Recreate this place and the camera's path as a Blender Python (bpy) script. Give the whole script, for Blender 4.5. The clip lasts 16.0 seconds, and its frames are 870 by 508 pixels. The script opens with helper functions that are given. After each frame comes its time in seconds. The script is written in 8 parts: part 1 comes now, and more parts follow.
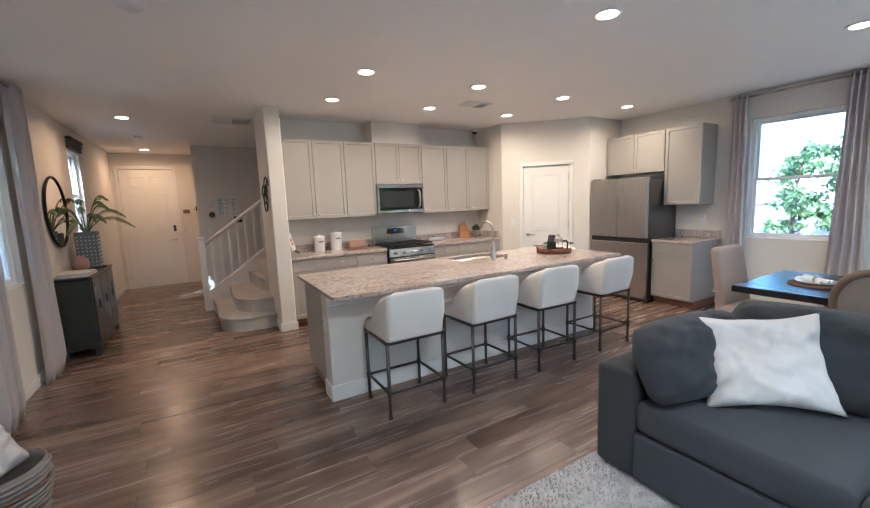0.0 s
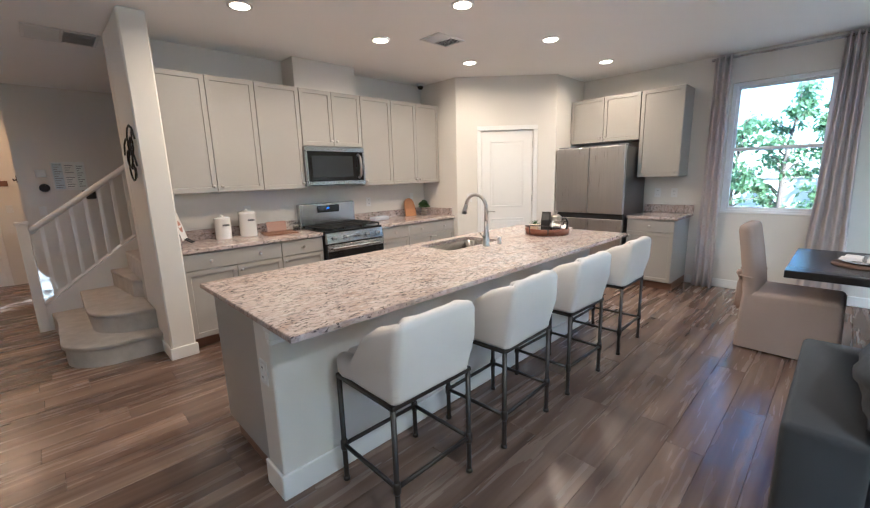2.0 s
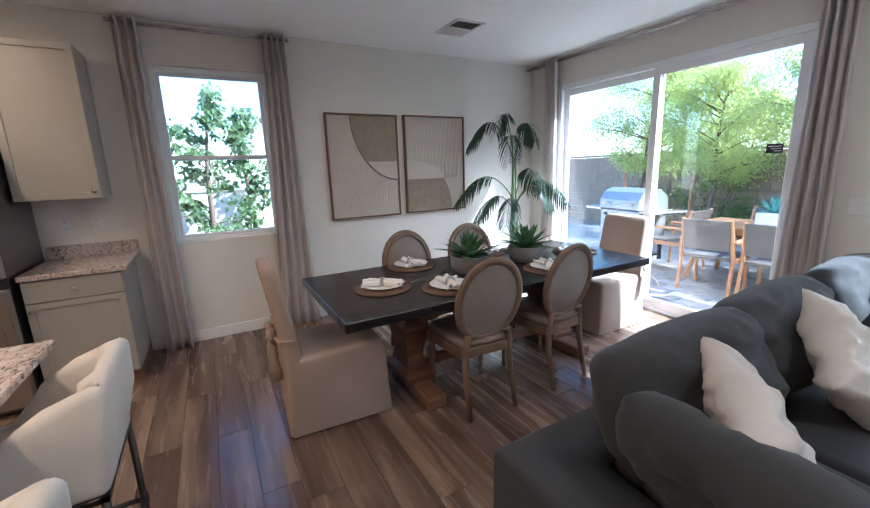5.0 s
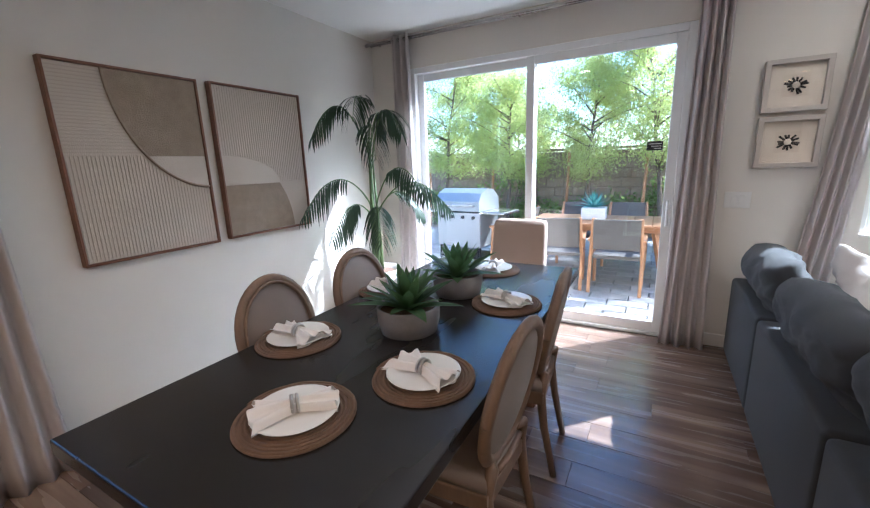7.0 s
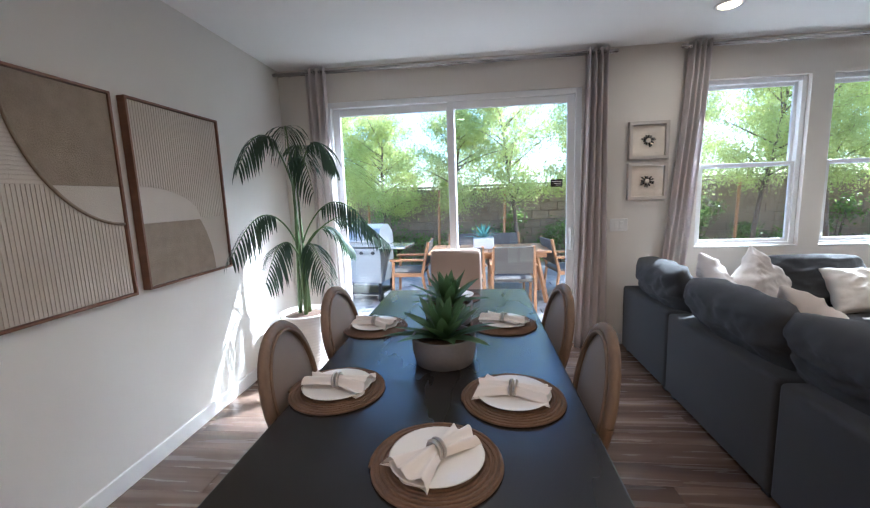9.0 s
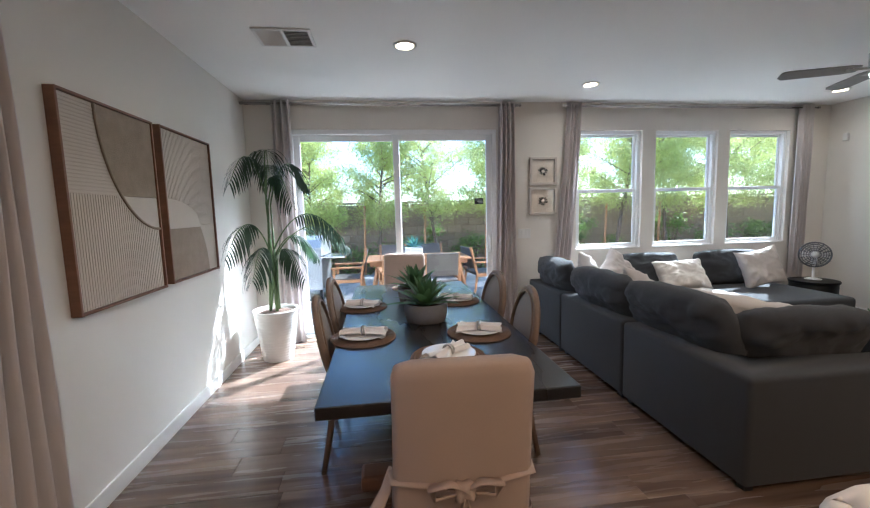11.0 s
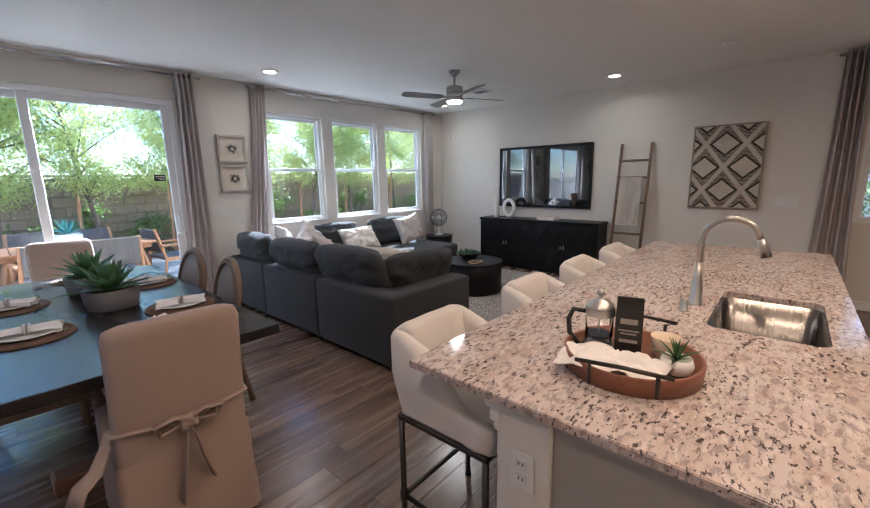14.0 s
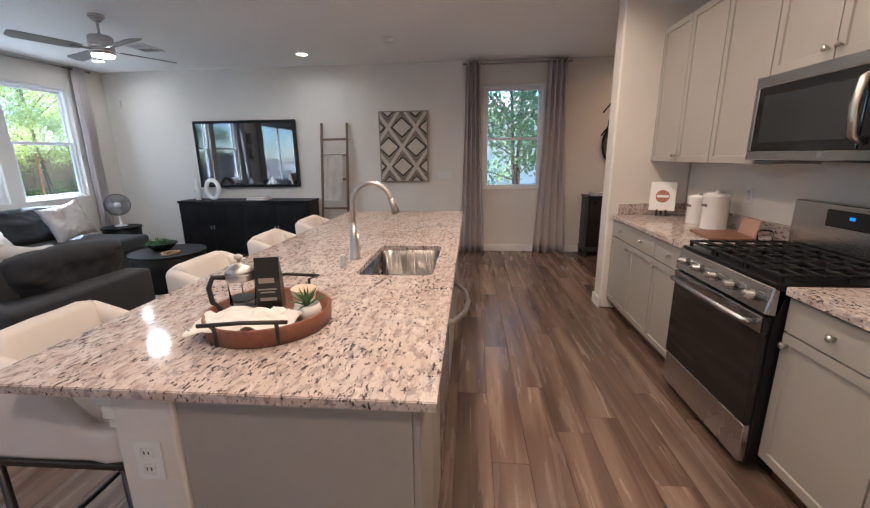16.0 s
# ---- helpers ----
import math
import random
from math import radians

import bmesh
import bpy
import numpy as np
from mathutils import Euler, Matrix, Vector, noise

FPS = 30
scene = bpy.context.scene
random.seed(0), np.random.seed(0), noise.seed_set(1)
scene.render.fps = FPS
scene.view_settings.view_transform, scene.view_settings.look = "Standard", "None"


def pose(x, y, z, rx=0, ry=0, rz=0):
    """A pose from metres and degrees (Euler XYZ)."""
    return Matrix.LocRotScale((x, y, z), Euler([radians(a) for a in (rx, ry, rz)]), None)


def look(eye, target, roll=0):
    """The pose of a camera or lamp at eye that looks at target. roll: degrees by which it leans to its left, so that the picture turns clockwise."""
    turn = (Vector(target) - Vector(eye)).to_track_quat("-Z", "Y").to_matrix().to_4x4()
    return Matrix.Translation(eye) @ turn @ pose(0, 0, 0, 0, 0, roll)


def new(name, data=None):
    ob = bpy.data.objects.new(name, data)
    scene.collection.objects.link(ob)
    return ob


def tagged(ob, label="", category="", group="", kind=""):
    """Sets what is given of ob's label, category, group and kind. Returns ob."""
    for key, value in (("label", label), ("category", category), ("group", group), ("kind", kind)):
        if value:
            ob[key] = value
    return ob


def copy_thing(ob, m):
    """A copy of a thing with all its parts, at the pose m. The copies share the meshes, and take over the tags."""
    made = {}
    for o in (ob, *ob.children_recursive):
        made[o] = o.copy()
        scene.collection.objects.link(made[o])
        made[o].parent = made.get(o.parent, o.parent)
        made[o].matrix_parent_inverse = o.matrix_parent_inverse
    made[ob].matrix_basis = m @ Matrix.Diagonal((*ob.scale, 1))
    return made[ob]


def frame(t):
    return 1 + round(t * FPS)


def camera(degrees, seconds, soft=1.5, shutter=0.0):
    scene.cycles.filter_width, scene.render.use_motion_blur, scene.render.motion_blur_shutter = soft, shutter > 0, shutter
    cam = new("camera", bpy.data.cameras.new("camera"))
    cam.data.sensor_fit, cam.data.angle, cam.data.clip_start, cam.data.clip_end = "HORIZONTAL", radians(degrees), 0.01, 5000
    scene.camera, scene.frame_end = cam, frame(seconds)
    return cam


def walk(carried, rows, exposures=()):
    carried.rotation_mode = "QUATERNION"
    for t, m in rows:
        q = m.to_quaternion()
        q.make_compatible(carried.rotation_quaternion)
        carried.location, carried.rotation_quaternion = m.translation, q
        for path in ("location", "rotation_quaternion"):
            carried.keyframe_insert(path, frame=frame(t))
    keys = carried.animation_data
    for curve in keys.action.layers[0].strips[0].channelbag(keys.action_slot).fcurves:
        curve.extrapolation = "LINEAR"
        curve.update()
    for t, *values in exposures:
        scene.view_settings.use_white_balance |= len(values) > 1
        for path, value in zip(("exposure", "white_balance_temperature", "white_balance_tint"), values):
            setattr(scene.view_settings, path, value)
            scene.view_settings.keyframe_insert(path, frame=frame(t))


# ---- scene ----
# the camera and its walk
cam = camera(94.9, 16.0, 1.2)
PATH = [
    (0, (0.598, 0.363, 1.553), (1.601, 2.074, 1.294), -2.2),
    (0.5, (0.608, 0.659, 1.513), (1.654, 2.343, 1.248), -2.1),
    (1, (0.643, 0.973, 1.511), (1.736, 2.619, 1.201), -1.9),
    (1.5, (0.722, 1.341, 1.507), (1.927, 2.898, 1.155), -1.7),
    (2, (0.779, 1.716, 1.48), (2.146, 3.125, 1.095), -1.7),
    (2.5, (0.945, 2.032, 1.47), (2.554, 3.149, 1.065), -1.6),
    (3, (1.187, 2.3, 1.491), (3.035, 2.948, 1.088), -1.4),
    (3.5, (1.476, 2.488, 1.523), (3.432, 2.621, 1.127), -1.5),
    (4, (1.817, 2.522, 1.53), (3.749, 2.177, 1.141), -1.6),
    (6.5, (3.65, 2.336, 1.488), (4.878, 0.827, 1.025), -2.0),
    (7, (4.001, 2.302, 1.509), (4.953, 0.599, 1.068), -2.1),
    (7.5, (4.324, 2.28, 1.503), (4.991, 0.434, 1.118), -2.4),
    (8, (4.648, 2.225, 1.515), (5.037, 0.293, 1.178), -2.3),
    (9.2, (4.83, 2.68, 1.5), (5.02, 0.7, 1.22), -2.0),
    (10.5, (5.181, 3.24, 1.5), (5.022, 1.259, 1.268), -1.2),
    (11, (5.236, 3.45, 1.489), (4.981, 1.478, 1.271), -1.5),
    (11.5, (5.312, 3.577, 1.5), (4.899, 1.633, 1.28), -1.1),
    (12, (5.428, 3.653, 1.511), (4.816, 1.762, 1.291), -1.1),
    (12.5, (5.497, 3.7, 1.516), (4.667, 1.895, 1.283), -1.0),
    (13, (5.493, 3.748, 1.513), (4.435, 2.07, 1.254), -1.2),
    (13.5, (5.471, 3.824, 1.526), (4.198, 2.314, 1.214), -1.2),
    (14, (5.425, 3.984, 1.513), (3.959, 2.675, 1.144), -1.1),
    (14.5, (5.423, 4.154, 1.506), (3.803, 3.058, 1.087), -0.9),
    (15, (5.428, 4.251, 1.499), (3.676, 3.4, 1.042), -0.7),
    (15.5, (5.398, 4.303, 1.474), (3.531, 3.761, 1.003), -0.1),
    (16, (5.334, 4.316, 1.45), (3.399, 4.142, 0.975), -0.7),
]
EXPOSURES = [(0, 2.7, 4540, -1), (2.5, 2.74, 4430, -2), (4, 2.22, 4640, 1), (7, 2.06, 4920, 6), (8, 1.98, 4940, 6), (12, 2.0, 5020, 3), (14, 1.98, 4900, 6), (15, 2.22, 4720, 5), (16, 2.32, 4740, 5)]
walk(cam, [(t, look(eye, target, roll)) for t, eye, target, roll in PATH], EXPOSURES)

# ---- world, sun and lamps ----
SUN_AZ = math.atan2(0.73, 0.68)      # light travels to the north-east
SUN_EL = radians(43)
world = bpy.data.worlds.new("sky")
scene.world = world
world.use_nodes = True
wn = world.node_tree
sky = wn.nodes.new("ShaderNodeTexSky")
sky.sky_type = "NISHITA"
sky.sun_disc = False
sky.sun_elevation = SUN_EL
sky.sun_rotation = SUN_AZ + math.pi
sky.dust_density = 0.2
sky.ozone_density = 3.0
wn.links.new(sky.outputs[0], wn.nodes["Background"].inputs[0])
wn.nodes["Background"].inputs[1].default_value = 0.15
sun = new("sun", bpy.data.lights.new("sun", "SUN"))
sun.data.energy = 5.0
sun.data.angle = radians(0.6)
sun.data.color = (1.0, 0.95, 0.87)
way = Vector((math.sin(SUN_AZ) * math.cos(SUN_EL), math.cos(SUN_AZ) * math.cos(SUN_EL), -math.sin(SUN_EL)))
sun.matrix_world = look((-20, -20, 25), Vector((-20, -20, 25)) + way)

CEIL = 2.76
W, E, S, N = -0.82, 6.72, -1.36, 6.25     # inner faces of the great room's walls
KITCHEN_LIGHTS = [(2.05, 3.96), (2.05, 5.02), (3.31, 3.94), (3.31, 4.98), (4.58, 4.96), (4.58, 3.92), (5.84, 3.91)]
ROOM_LIGHTS = [(3.09, 2.21), (5.05, 1.46), (5.01, 0.22), (3.02, -0.64), (-0.1, -0.7), (-0.12, 2.13), (-0.1, 6.82), (-0.15, 9.9)]
WATTS = {"kitchen": 2.7, "room": 1.15}


def recessed_lamp(x, y, watts, warm):
    lamp = bpy.data.lights.new("recessed_lamp", "AREA")
    lamp.shape, lamp.size, lamp.energy, lamp.color = "DISK", 0.11, watts, warm
    lamp.spread = radians(165)
    new("recessed_lamp", lamp).matrix_world = pose(x, y, CEIL - 0.022)


for x, y in KITCHEN_LIGHTS:
    recessed_lamp(x, y, WATTS["kitchen"], (1.0, 0.63, 0.36))
for x, y in ROOM_LIGHTS:
    recessed_lamp(x, y, WATTS["room"] * (1.9 if y > 6 else 1.0), (1.0, 0.50, 0.22) if y > 6 else (1.0, 0.80, 0.61))

# ---- materials ----
def ramp(nt, fac, stops):
    node = nt.nodes.new("ShaderNodeValToRGB")
    el = node.color_ramp.elements
    while len(el) < len(stops):
        el.new(0.5)
    for e, (p, c) in zip(el, stops):
        e.position, e.color = p, (*c, 1)
    nt.links.new(fac, node.inputs[0])
    return node.outputs[0]


def coords(nt, scale=(1, 1, 1), kind="Object"):
    tc, mp = nt.nodes.new("ShaderNodeTexCoord"), nt.nodes.new("ShaderNodeMapping")
    mp.inputs["Scale"].default_value = scale
    nt.links.new(tc.outputs[kind], mp.inputs[0])
    return mp.outputs[0]


def noise_fac(nt, vec, scale, detail=4.0, rough=0.55, warp=0.0):
    n = nt.nodes.new("ShaderNodeTexNoise")
    for k, v in (("Scale", scale), ("Detail", detail), ("Roughness", rough), ("Distortion", warp)):
        n.inputs[k].default_value = v
    nt.links.new(vec, n.inputs["Vector"])
    return n.outputs[0]


def mixed(nt, fac, a, b, blend="MIX"):
    m = nt.nodes.new("ShaderNodeMix")
    m.data_type, m.blend_type = "RGBA", blend
    for slot, v in ((0, fac), (6, a), (7, b)):
        if isinstance(v, (int, float)):
            m.inputs[slot].default_value = v
        elif isinstance(v, tuple):
            m.inputs[slot].default_value = (*v, 1)
        else:
            nt.links.new(v, m.inputs[slot])
    return m.outputs[2]


def bumped(nt, bsdf, height, strength, distance=0.01):
    b = nt.nodes.new("ShaderNodeBump")
    b.inputs["Strength"].default_value, b.inputs["Distance"].default_value = strength, distance
    nt.links.new(height, b.inputs["Height"])
    nt.links.new(b.outputs[0], bsdf.inputs["Normal"])


def material(name, base, rough=0.6, metal=0.0, vary=0.12, big=1.5, fine=60, bump=0.0, grain=(1, 1, 1), spec=0.5, sheen=0.0, rough_vary=0.08, each=0.0):
    """A paint, cloth, wood or metal: base colour varied at two scales, roughness varied, fine relief."""
    m = bpy.data.materials.new(name)
    m.use_nodes = True
    nt = m.node_tree
    b = nt.nodes["Principled BSDF"]
    v = coords(nt, grain)
    large, small = noise_fac(nt, v, big, 3), noise_fac(nt, v, fine, 5, 0.65)
    lo, hi = tuple(c * (1 - vary) for c in base), tuple(min(1, c * (1 + vary)) for c in base)
    col = ramp(nt, large, [(0.3, lo), (0.7, hi)])
    col = mixed(nt, vary * 1.5, col, ramp(nt, small, [(0.3, tuple(c * 0.75 for c in base)), (0.7, tuple(min(1, c * 1.2) for c in base))]))
    if each:
        info = nt.nodes.new("ShaderNodeObjectInfo")
        col = mixed(nt, 1.0, col, ramp(nt, info.outputs["Random"], [(0, (1 - each,) * 3), (1, (1, 1, 1))]), "MULTIPLY")
    nt.links.new(col, b.inputs["Base Color"])
    rr = nt.nodes.new("ShaderNodeMapRange")
    rr.inputs[3].default_value, rr.inputs[4].default_value = max(0.02, rough - rough_vary), min(1, rough + rough_vary)
    nt.links.new(large, rr.inputs[0])
    nt.links.new(rr.outputs[0], b.inputs["Roughness"])
    b.inputs["Metallic"].default_value = metal
    b.inputs["Specular IOR Level"].default_value = spec
    if sheen:
        b.inputs["Sheen Weight"].default_value = sheen
        b.inputs["Sheen Roughness"].default_value = 0.6
    if bump:
        bumped(nt, b, small, bump)
    return m


def glass_material(name, tint=(1, 1, 1), rough=0.0, ior=1.45):
    m = bpy.data.materials.new(name)
    m.use_nodes = True
    b = m.node_tree.nodes["Principled BSDF"]
    b.inputs["Base Color"].default_value = (*tint, 1)
    b.inputs["Transmission Weight"].default_value = 1
    b.inputs["Roughness"].default_value = rough
    b.inputs["IOR"].default_value = ior
    return m


def glow_material(name, color, strength):
    m = bpy.data.materials.new(name)
    m.use_nodes = True
    b = m.node_tree.nodes["Principled BSDF"]
    b.inputs["Base Color"].default_value = (*color, 1)
    b.inputs["Emission Color"].default_value = (*color, 1)
    b.inputs["Emission Strength"].default_value = strength
    return m


def granite_material():
    m = bpy.data.materials.new("granite")
    m.use_nodes = True
    nt = m.node_tree
    b = nt.nodes["Principled BSDF"]
    v = coords(nt, (0.62, 1.3, 1.0))
    cloud = noise_fac(nt, v, 3.2, 5, 0.6, 0.8)
    base = ramp(nt, cloud, [(0.3, (0.44, 0.35, 0.305)), (0.5, (0.54, 0.45, 0.41)), (0.7, (0.52, 0.465, 0.44))])
    warm = noise_fac(nt, v, 12, 4, 0.6, 0.6)
    base = mixed(nt, ramp(nt, warm, [(0.52, (0, 0, 0)), (0.68, (0.7, 0.7, 0.7))]), base, (0.38, 0.265, 0.21))
    grey = noise_fac(nt, v, 36, 4, 0.65, 0.3)
    base = mixed(nt, ramp(nt, grey, [(0.51, (0, 0, 0)), (0.58, (0.72, 0.72, 0.72))]), base, (0.27, 0.225, 0.215))
    pale = noise_fac(nt, v, 40, 3, 0.6, 0.3)
    base = mixed(nt, ramp(nt, pale, [(0.55, (0, 0, 0)), (0.66, (0.65, 0.65, 0.65))]), base, (0.68, 0.60, 0.555))
    dark = noise_fac(nt, v, 62, 4, 0.66, 0.35)
    patch = noise_fac(nt, v, 7, 2, 0.5, 0.2)
    dark = mixed(nt, 0.16, dark, patch)
    base = mixed(nt, ramp(nt, dark, [(0.56, (0, 0, 0)), (0.60, (0.95, 0.95, 0.95))]), base, (0.06, 0.046, 0.046))
    nt.links.new(base, b.inputs["Base Color"])
    b.inputs["Roughness"].default_value = 0.08
    b.inputs["Specular IOR Level"].default_value = 0.28
    return m


def plank_material():
    m = bpy.data.materials.new("vinyl_plank")
    m.use_nodes = True
    nt = m.node_tree
    b = nt.nodes["Principled BSDF"]
    info = nt.nodes.new("ShaderNodeObjectInfo")
    geo = nt.nodes.new("ShaderNodeNewGeometry")
    rnd = nt.nodes.new("ShaderNodeMath")
    rnd.operation = "ADD"
    nt.links.new(info.outputs["Random"], rnd.inputs[0])
    nt.links.new(geo.outputs["Random Per Island"], rnd.inputs[1])
    frac = nt.nodes.new("ShaderNodeMath")
    frac.operation = "FRACT"
    nt.links.new(rnd.outputs[0], frac.inputs[0])
    off = nt.nodes.new("ShaderNodeVectorMath")
    off.operation = "MULTIPLY_ADD"
    nt.links.new(frac.outputs[0], off.inputs[0])
    off.inputs[1].default_value = (37, 23, 11)
    nt.links.new(geo.outputs["Position"], off.inputs[2])
    mp = nt.nodes.new("ShaderNodeMapping")
    mp.inputs["Scale"].default_value = (0.32, 4.2, 1.0)
    nt.links.new(off.outputs[0], mp.inputs[0])
    broad = noise_fac(nt, mp.outputs[0], 1.5, 3, 0.5, 0.7)
    fine = noise_fac(nt, mp.outputs[0], 5.0, 3, 0.5, 0.3)
    col = ramp(nt, broad, [(0.31, (0.068, 0.042, 0.031)), (0.49, (0.15, 0.098, 0.072)), (0.70, (0.34, 0.245, 0.185))])
    col = mixed(nt, 0.28, col, ramp(nt, fine, [(0.3, (0.07, 0.044, 0.033)), (0.7, (0.22, 0.158, 0.122))]))
    tone = ramp(nt, frac.outputs[0], [(0, (0.80, 0.80, 0.81)), (0.5, (0.95, 0.94, 0.93)), (1, (1.12, 1.09, 1.06))])
    col = mixed(nt, 1.0, col, tone, "MULTIPLY")
    nt.links.new(col, b.inputs["Base Color"])
    nt.links.new(ramp(nt, fine, [(0.2, (0.19, 0.19, 0.19)), (0.8, (0.32, 0.32, 0.32))]), b.inputs["Roughness"])
    b.inputs["Specular IOR Level"].default_value = 0.65
    bumped(nt, b, fine, 0.08, 0.003)
    return m


def leaf_material(name, dark, light, rough=0.45):
    m = bpy.data.materials.new(name)
    m.use_nodes = True
    nt = m.node_tree
    b = nt.nodes["Principled BSDF"]
    geo = nt.nodes.new("ShaderNodeNewGeometry")
    nt.links.new(ramp(nt, geo.outputs["Random Per Island"], [(0, dark), (1, light)]), b.inputs["Base Color"])
    b.inputs["Roughness"].default_value = rough
    tr = nt.nodes.new("ShaderNodeBsdfTranslucent")
    tr.inputs[0].default_value = (*[min(1, c * 1.6) for c in light], 1)
    mx = nt.nodes.new("ShaderNodeMixShader")
    mx.inputs[0].default_value = 0.4
    nt.links.new(b.outputs[0], mx.inputs[1])
    nt.links.new(tr.outputs[0], mx.inputs[2])
    nt.links.new(mx.outputs[0], nt.nodes["Material Output"].inputs[0])
    return m


wall_paint = material("wall_paint", (0.72, 0.682, 0.625), 0.75, vary=0.025, big=0.8, fine=220, bump=0.10, spec=0.3)
ceiling_paint = material("ceiling_paint", (0.89, 0.875, 0.85), 0.85, vary=0.02, big=0.6, fine=180, bump=0.12, spec=0.2)
white_paint = material("white_trim_paint", (0.80, 0.78, 0.75), 0.4, vary=0.02, fine=30)
vinyl_white = material("white_vinyl", (0.82, 0.82, 0.82), 0.35, vary=0.015, fine=20)
cabinet_paint = material("greige_cabinet_paint", (0.37, 0.348, 0.315), 0.42, vary=0.03, fine=40)
granite = granite_material()
plank = plank_material()
steel = material("brushed_steel", (0.50, 0.48, 0.47), 0.28, 1.0, vary=0.05, big=3, fine=40, grain=(1, 1, 40))
steel_h = material("brushed_steel_level", (0.50, 0.49, 0.48), 0.25, 1.0, vary=0.05, big=3, fine=40, grain=(1, 40, 1))
dark_steel = material("dark_slate_steel", (0.20, 0.20, 0.21), 0.32, 1.0, vary=0.05)
chrome = material("satin_nickel", (0.56, 0.53, 0.50), 0.30, 1.0, vary=0.02)
black_glass = material("black_glass", (0.012, 0.012, 0.013), 0.06, vary=0.02)
black_enamel = material("black_enamel", (0.010, 0.010, 0.011), 0.30, vary=0.05, spec=0.25)
cast_iron = material("cast_iron", (0.013, 0.013, 0.014), 0.6, vary=0.1, bump=0.1, spec=0.25)
glass = glass_material("clear_glass")
thin_glass = glass_material("thin_beaker_glass", ior=1.10)
black_plastic = material("black_plastic", (0.02, 0.02, 0.022), 0.4, vary=0.05)
white_plastic = material("white_plastic", (0.75, 0.74, 0.72), 0.35, vary=0.02)
charcoal_cloth = material("charcoal_linen", (0.037, 0.038, 0.041), 0.9, vary=0.1, fine=420, bump=0.25, sheen=0.10, spec=0.2)
cream_cloth = material("cream_linen", (0.66, 0.61, 0.55), 0.9, vary=0.05, fine=380, bump=0.2, sheen=0.1, spec=0.2)
stool_cloth = material("ivory_upholstery", (0.71, 0.66, 0.615), 0.85, vary=0.05, fine=300, bump=0.2, spec=0.2)
slip_cloth = material("oatmeal_slipcover_cotton", (0.385, 0.295, 0.247), 0.9, vary=0.06, fine=320, bump=0.22, spec=0.2)
pillow_cloth = material("pale_pillow_cotton", (0.56, 0.515, 0.485), 0.9, vary=0.08, big=6, fine=300, bump=0.2, spec=0.2)
curtain_cloth = material("taupe_curtain_cloth", (0.63, 0.575, 0.555), 0.85, vary=0.05, fine=260, bump=0.15, spec=0.2)
napkin_cloth = material("white_napkin_linen", (0.78, 0.74, 0.71), 0.9, vary=0.04, fine=350, bump=0.2)
rug_wool = material("grey_shag_wool", (0.42, 0.39, 0.37), 0.95, vary=0.35, big=14, fine=120, bump=0.6, spec=0.1)
carpet = material("cream_stair_carpet", (0.55, 0.51, 0.46), 0.95, vary=0.12, big=10, fine=400, bump=0.5, spec=0.1)
oak = material("limed_oak", (0.30, 0.20, 0.125), 0.5, vary=0.25, big=2, fine=14, grain=(6, 6, 0.8), bump=0.08)
weathered_oak = material("weathered_oak", (0.175, 0.112, 0.07), 0.55, vary=0.25, big=2, fine=14, grain=(6, 6, 0.8), bump=0.1)
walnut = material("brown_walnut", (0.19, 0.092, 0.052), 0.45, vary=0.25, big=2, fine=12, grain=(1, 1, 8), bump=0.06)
espresso = material("espresso_stained_wood", (0.018, 0.0155, 0.0145), 0.27, vary=0.1, big=1.2, fine=60, grain=(3, 0.7, 1), bump=0.012, rough_vary=0.03)
black_wood = material("black_lacquered_wood", (0.008, 0.008, 0.0085), 0.42, vary=0.2, big=2, fine=12, grain=(6, 1, 6), bump=0.05, spec=0.22)
green_black_wood = material("blackened_green_wood", (0.030, 0.036, 0.032), 0.4, vary=0.2, big=2, fine=10, bump=0.06)
teak = material("honey_teak", (0.42, 0.20, 0.085), 0.5, vary=0.2, big=2, fine=12, grain=(1, 6, 6), bump=0.06)
gunmetal = material("gunmetal_pipe", (0.085, 0.075, 0.068), 0.42, 0.9, vary=0.15, fine=60)
concrete = material("grey_cast_concrete", (0.20, 0.188, 0.185), 0.75, vary=0.12, big=8, fine=60, bump=0.15)
porcelain = material("white_porcelain", (0.80, 0.78, 0.75), 0.18, vary=0.02)
rattan = material("woven_rattan", (0.16, 0.095, 0.058), 0.75, vary=0.3, big=20, fine=140, bump=0.5)
terracotta = material("rose_terracotta", (0.34, 0.20, 0.15), 0.6, vary=0.1)
soil = material("potting_bark", (0.10, 0.06, 0.04), 0.95, vary=0.4, big=30, fine=90, bump=0.6)
ribbed_white = material("white_glazed_pot", (0.78, 0.76, 0.73), 0.3, vary=0.03)
canvas_sand = material("sand_woven_canvas", (0.53, 0.465, 0.395), 0.9, vary=0.06, fine=200, bump=0.3, spec=0.2)
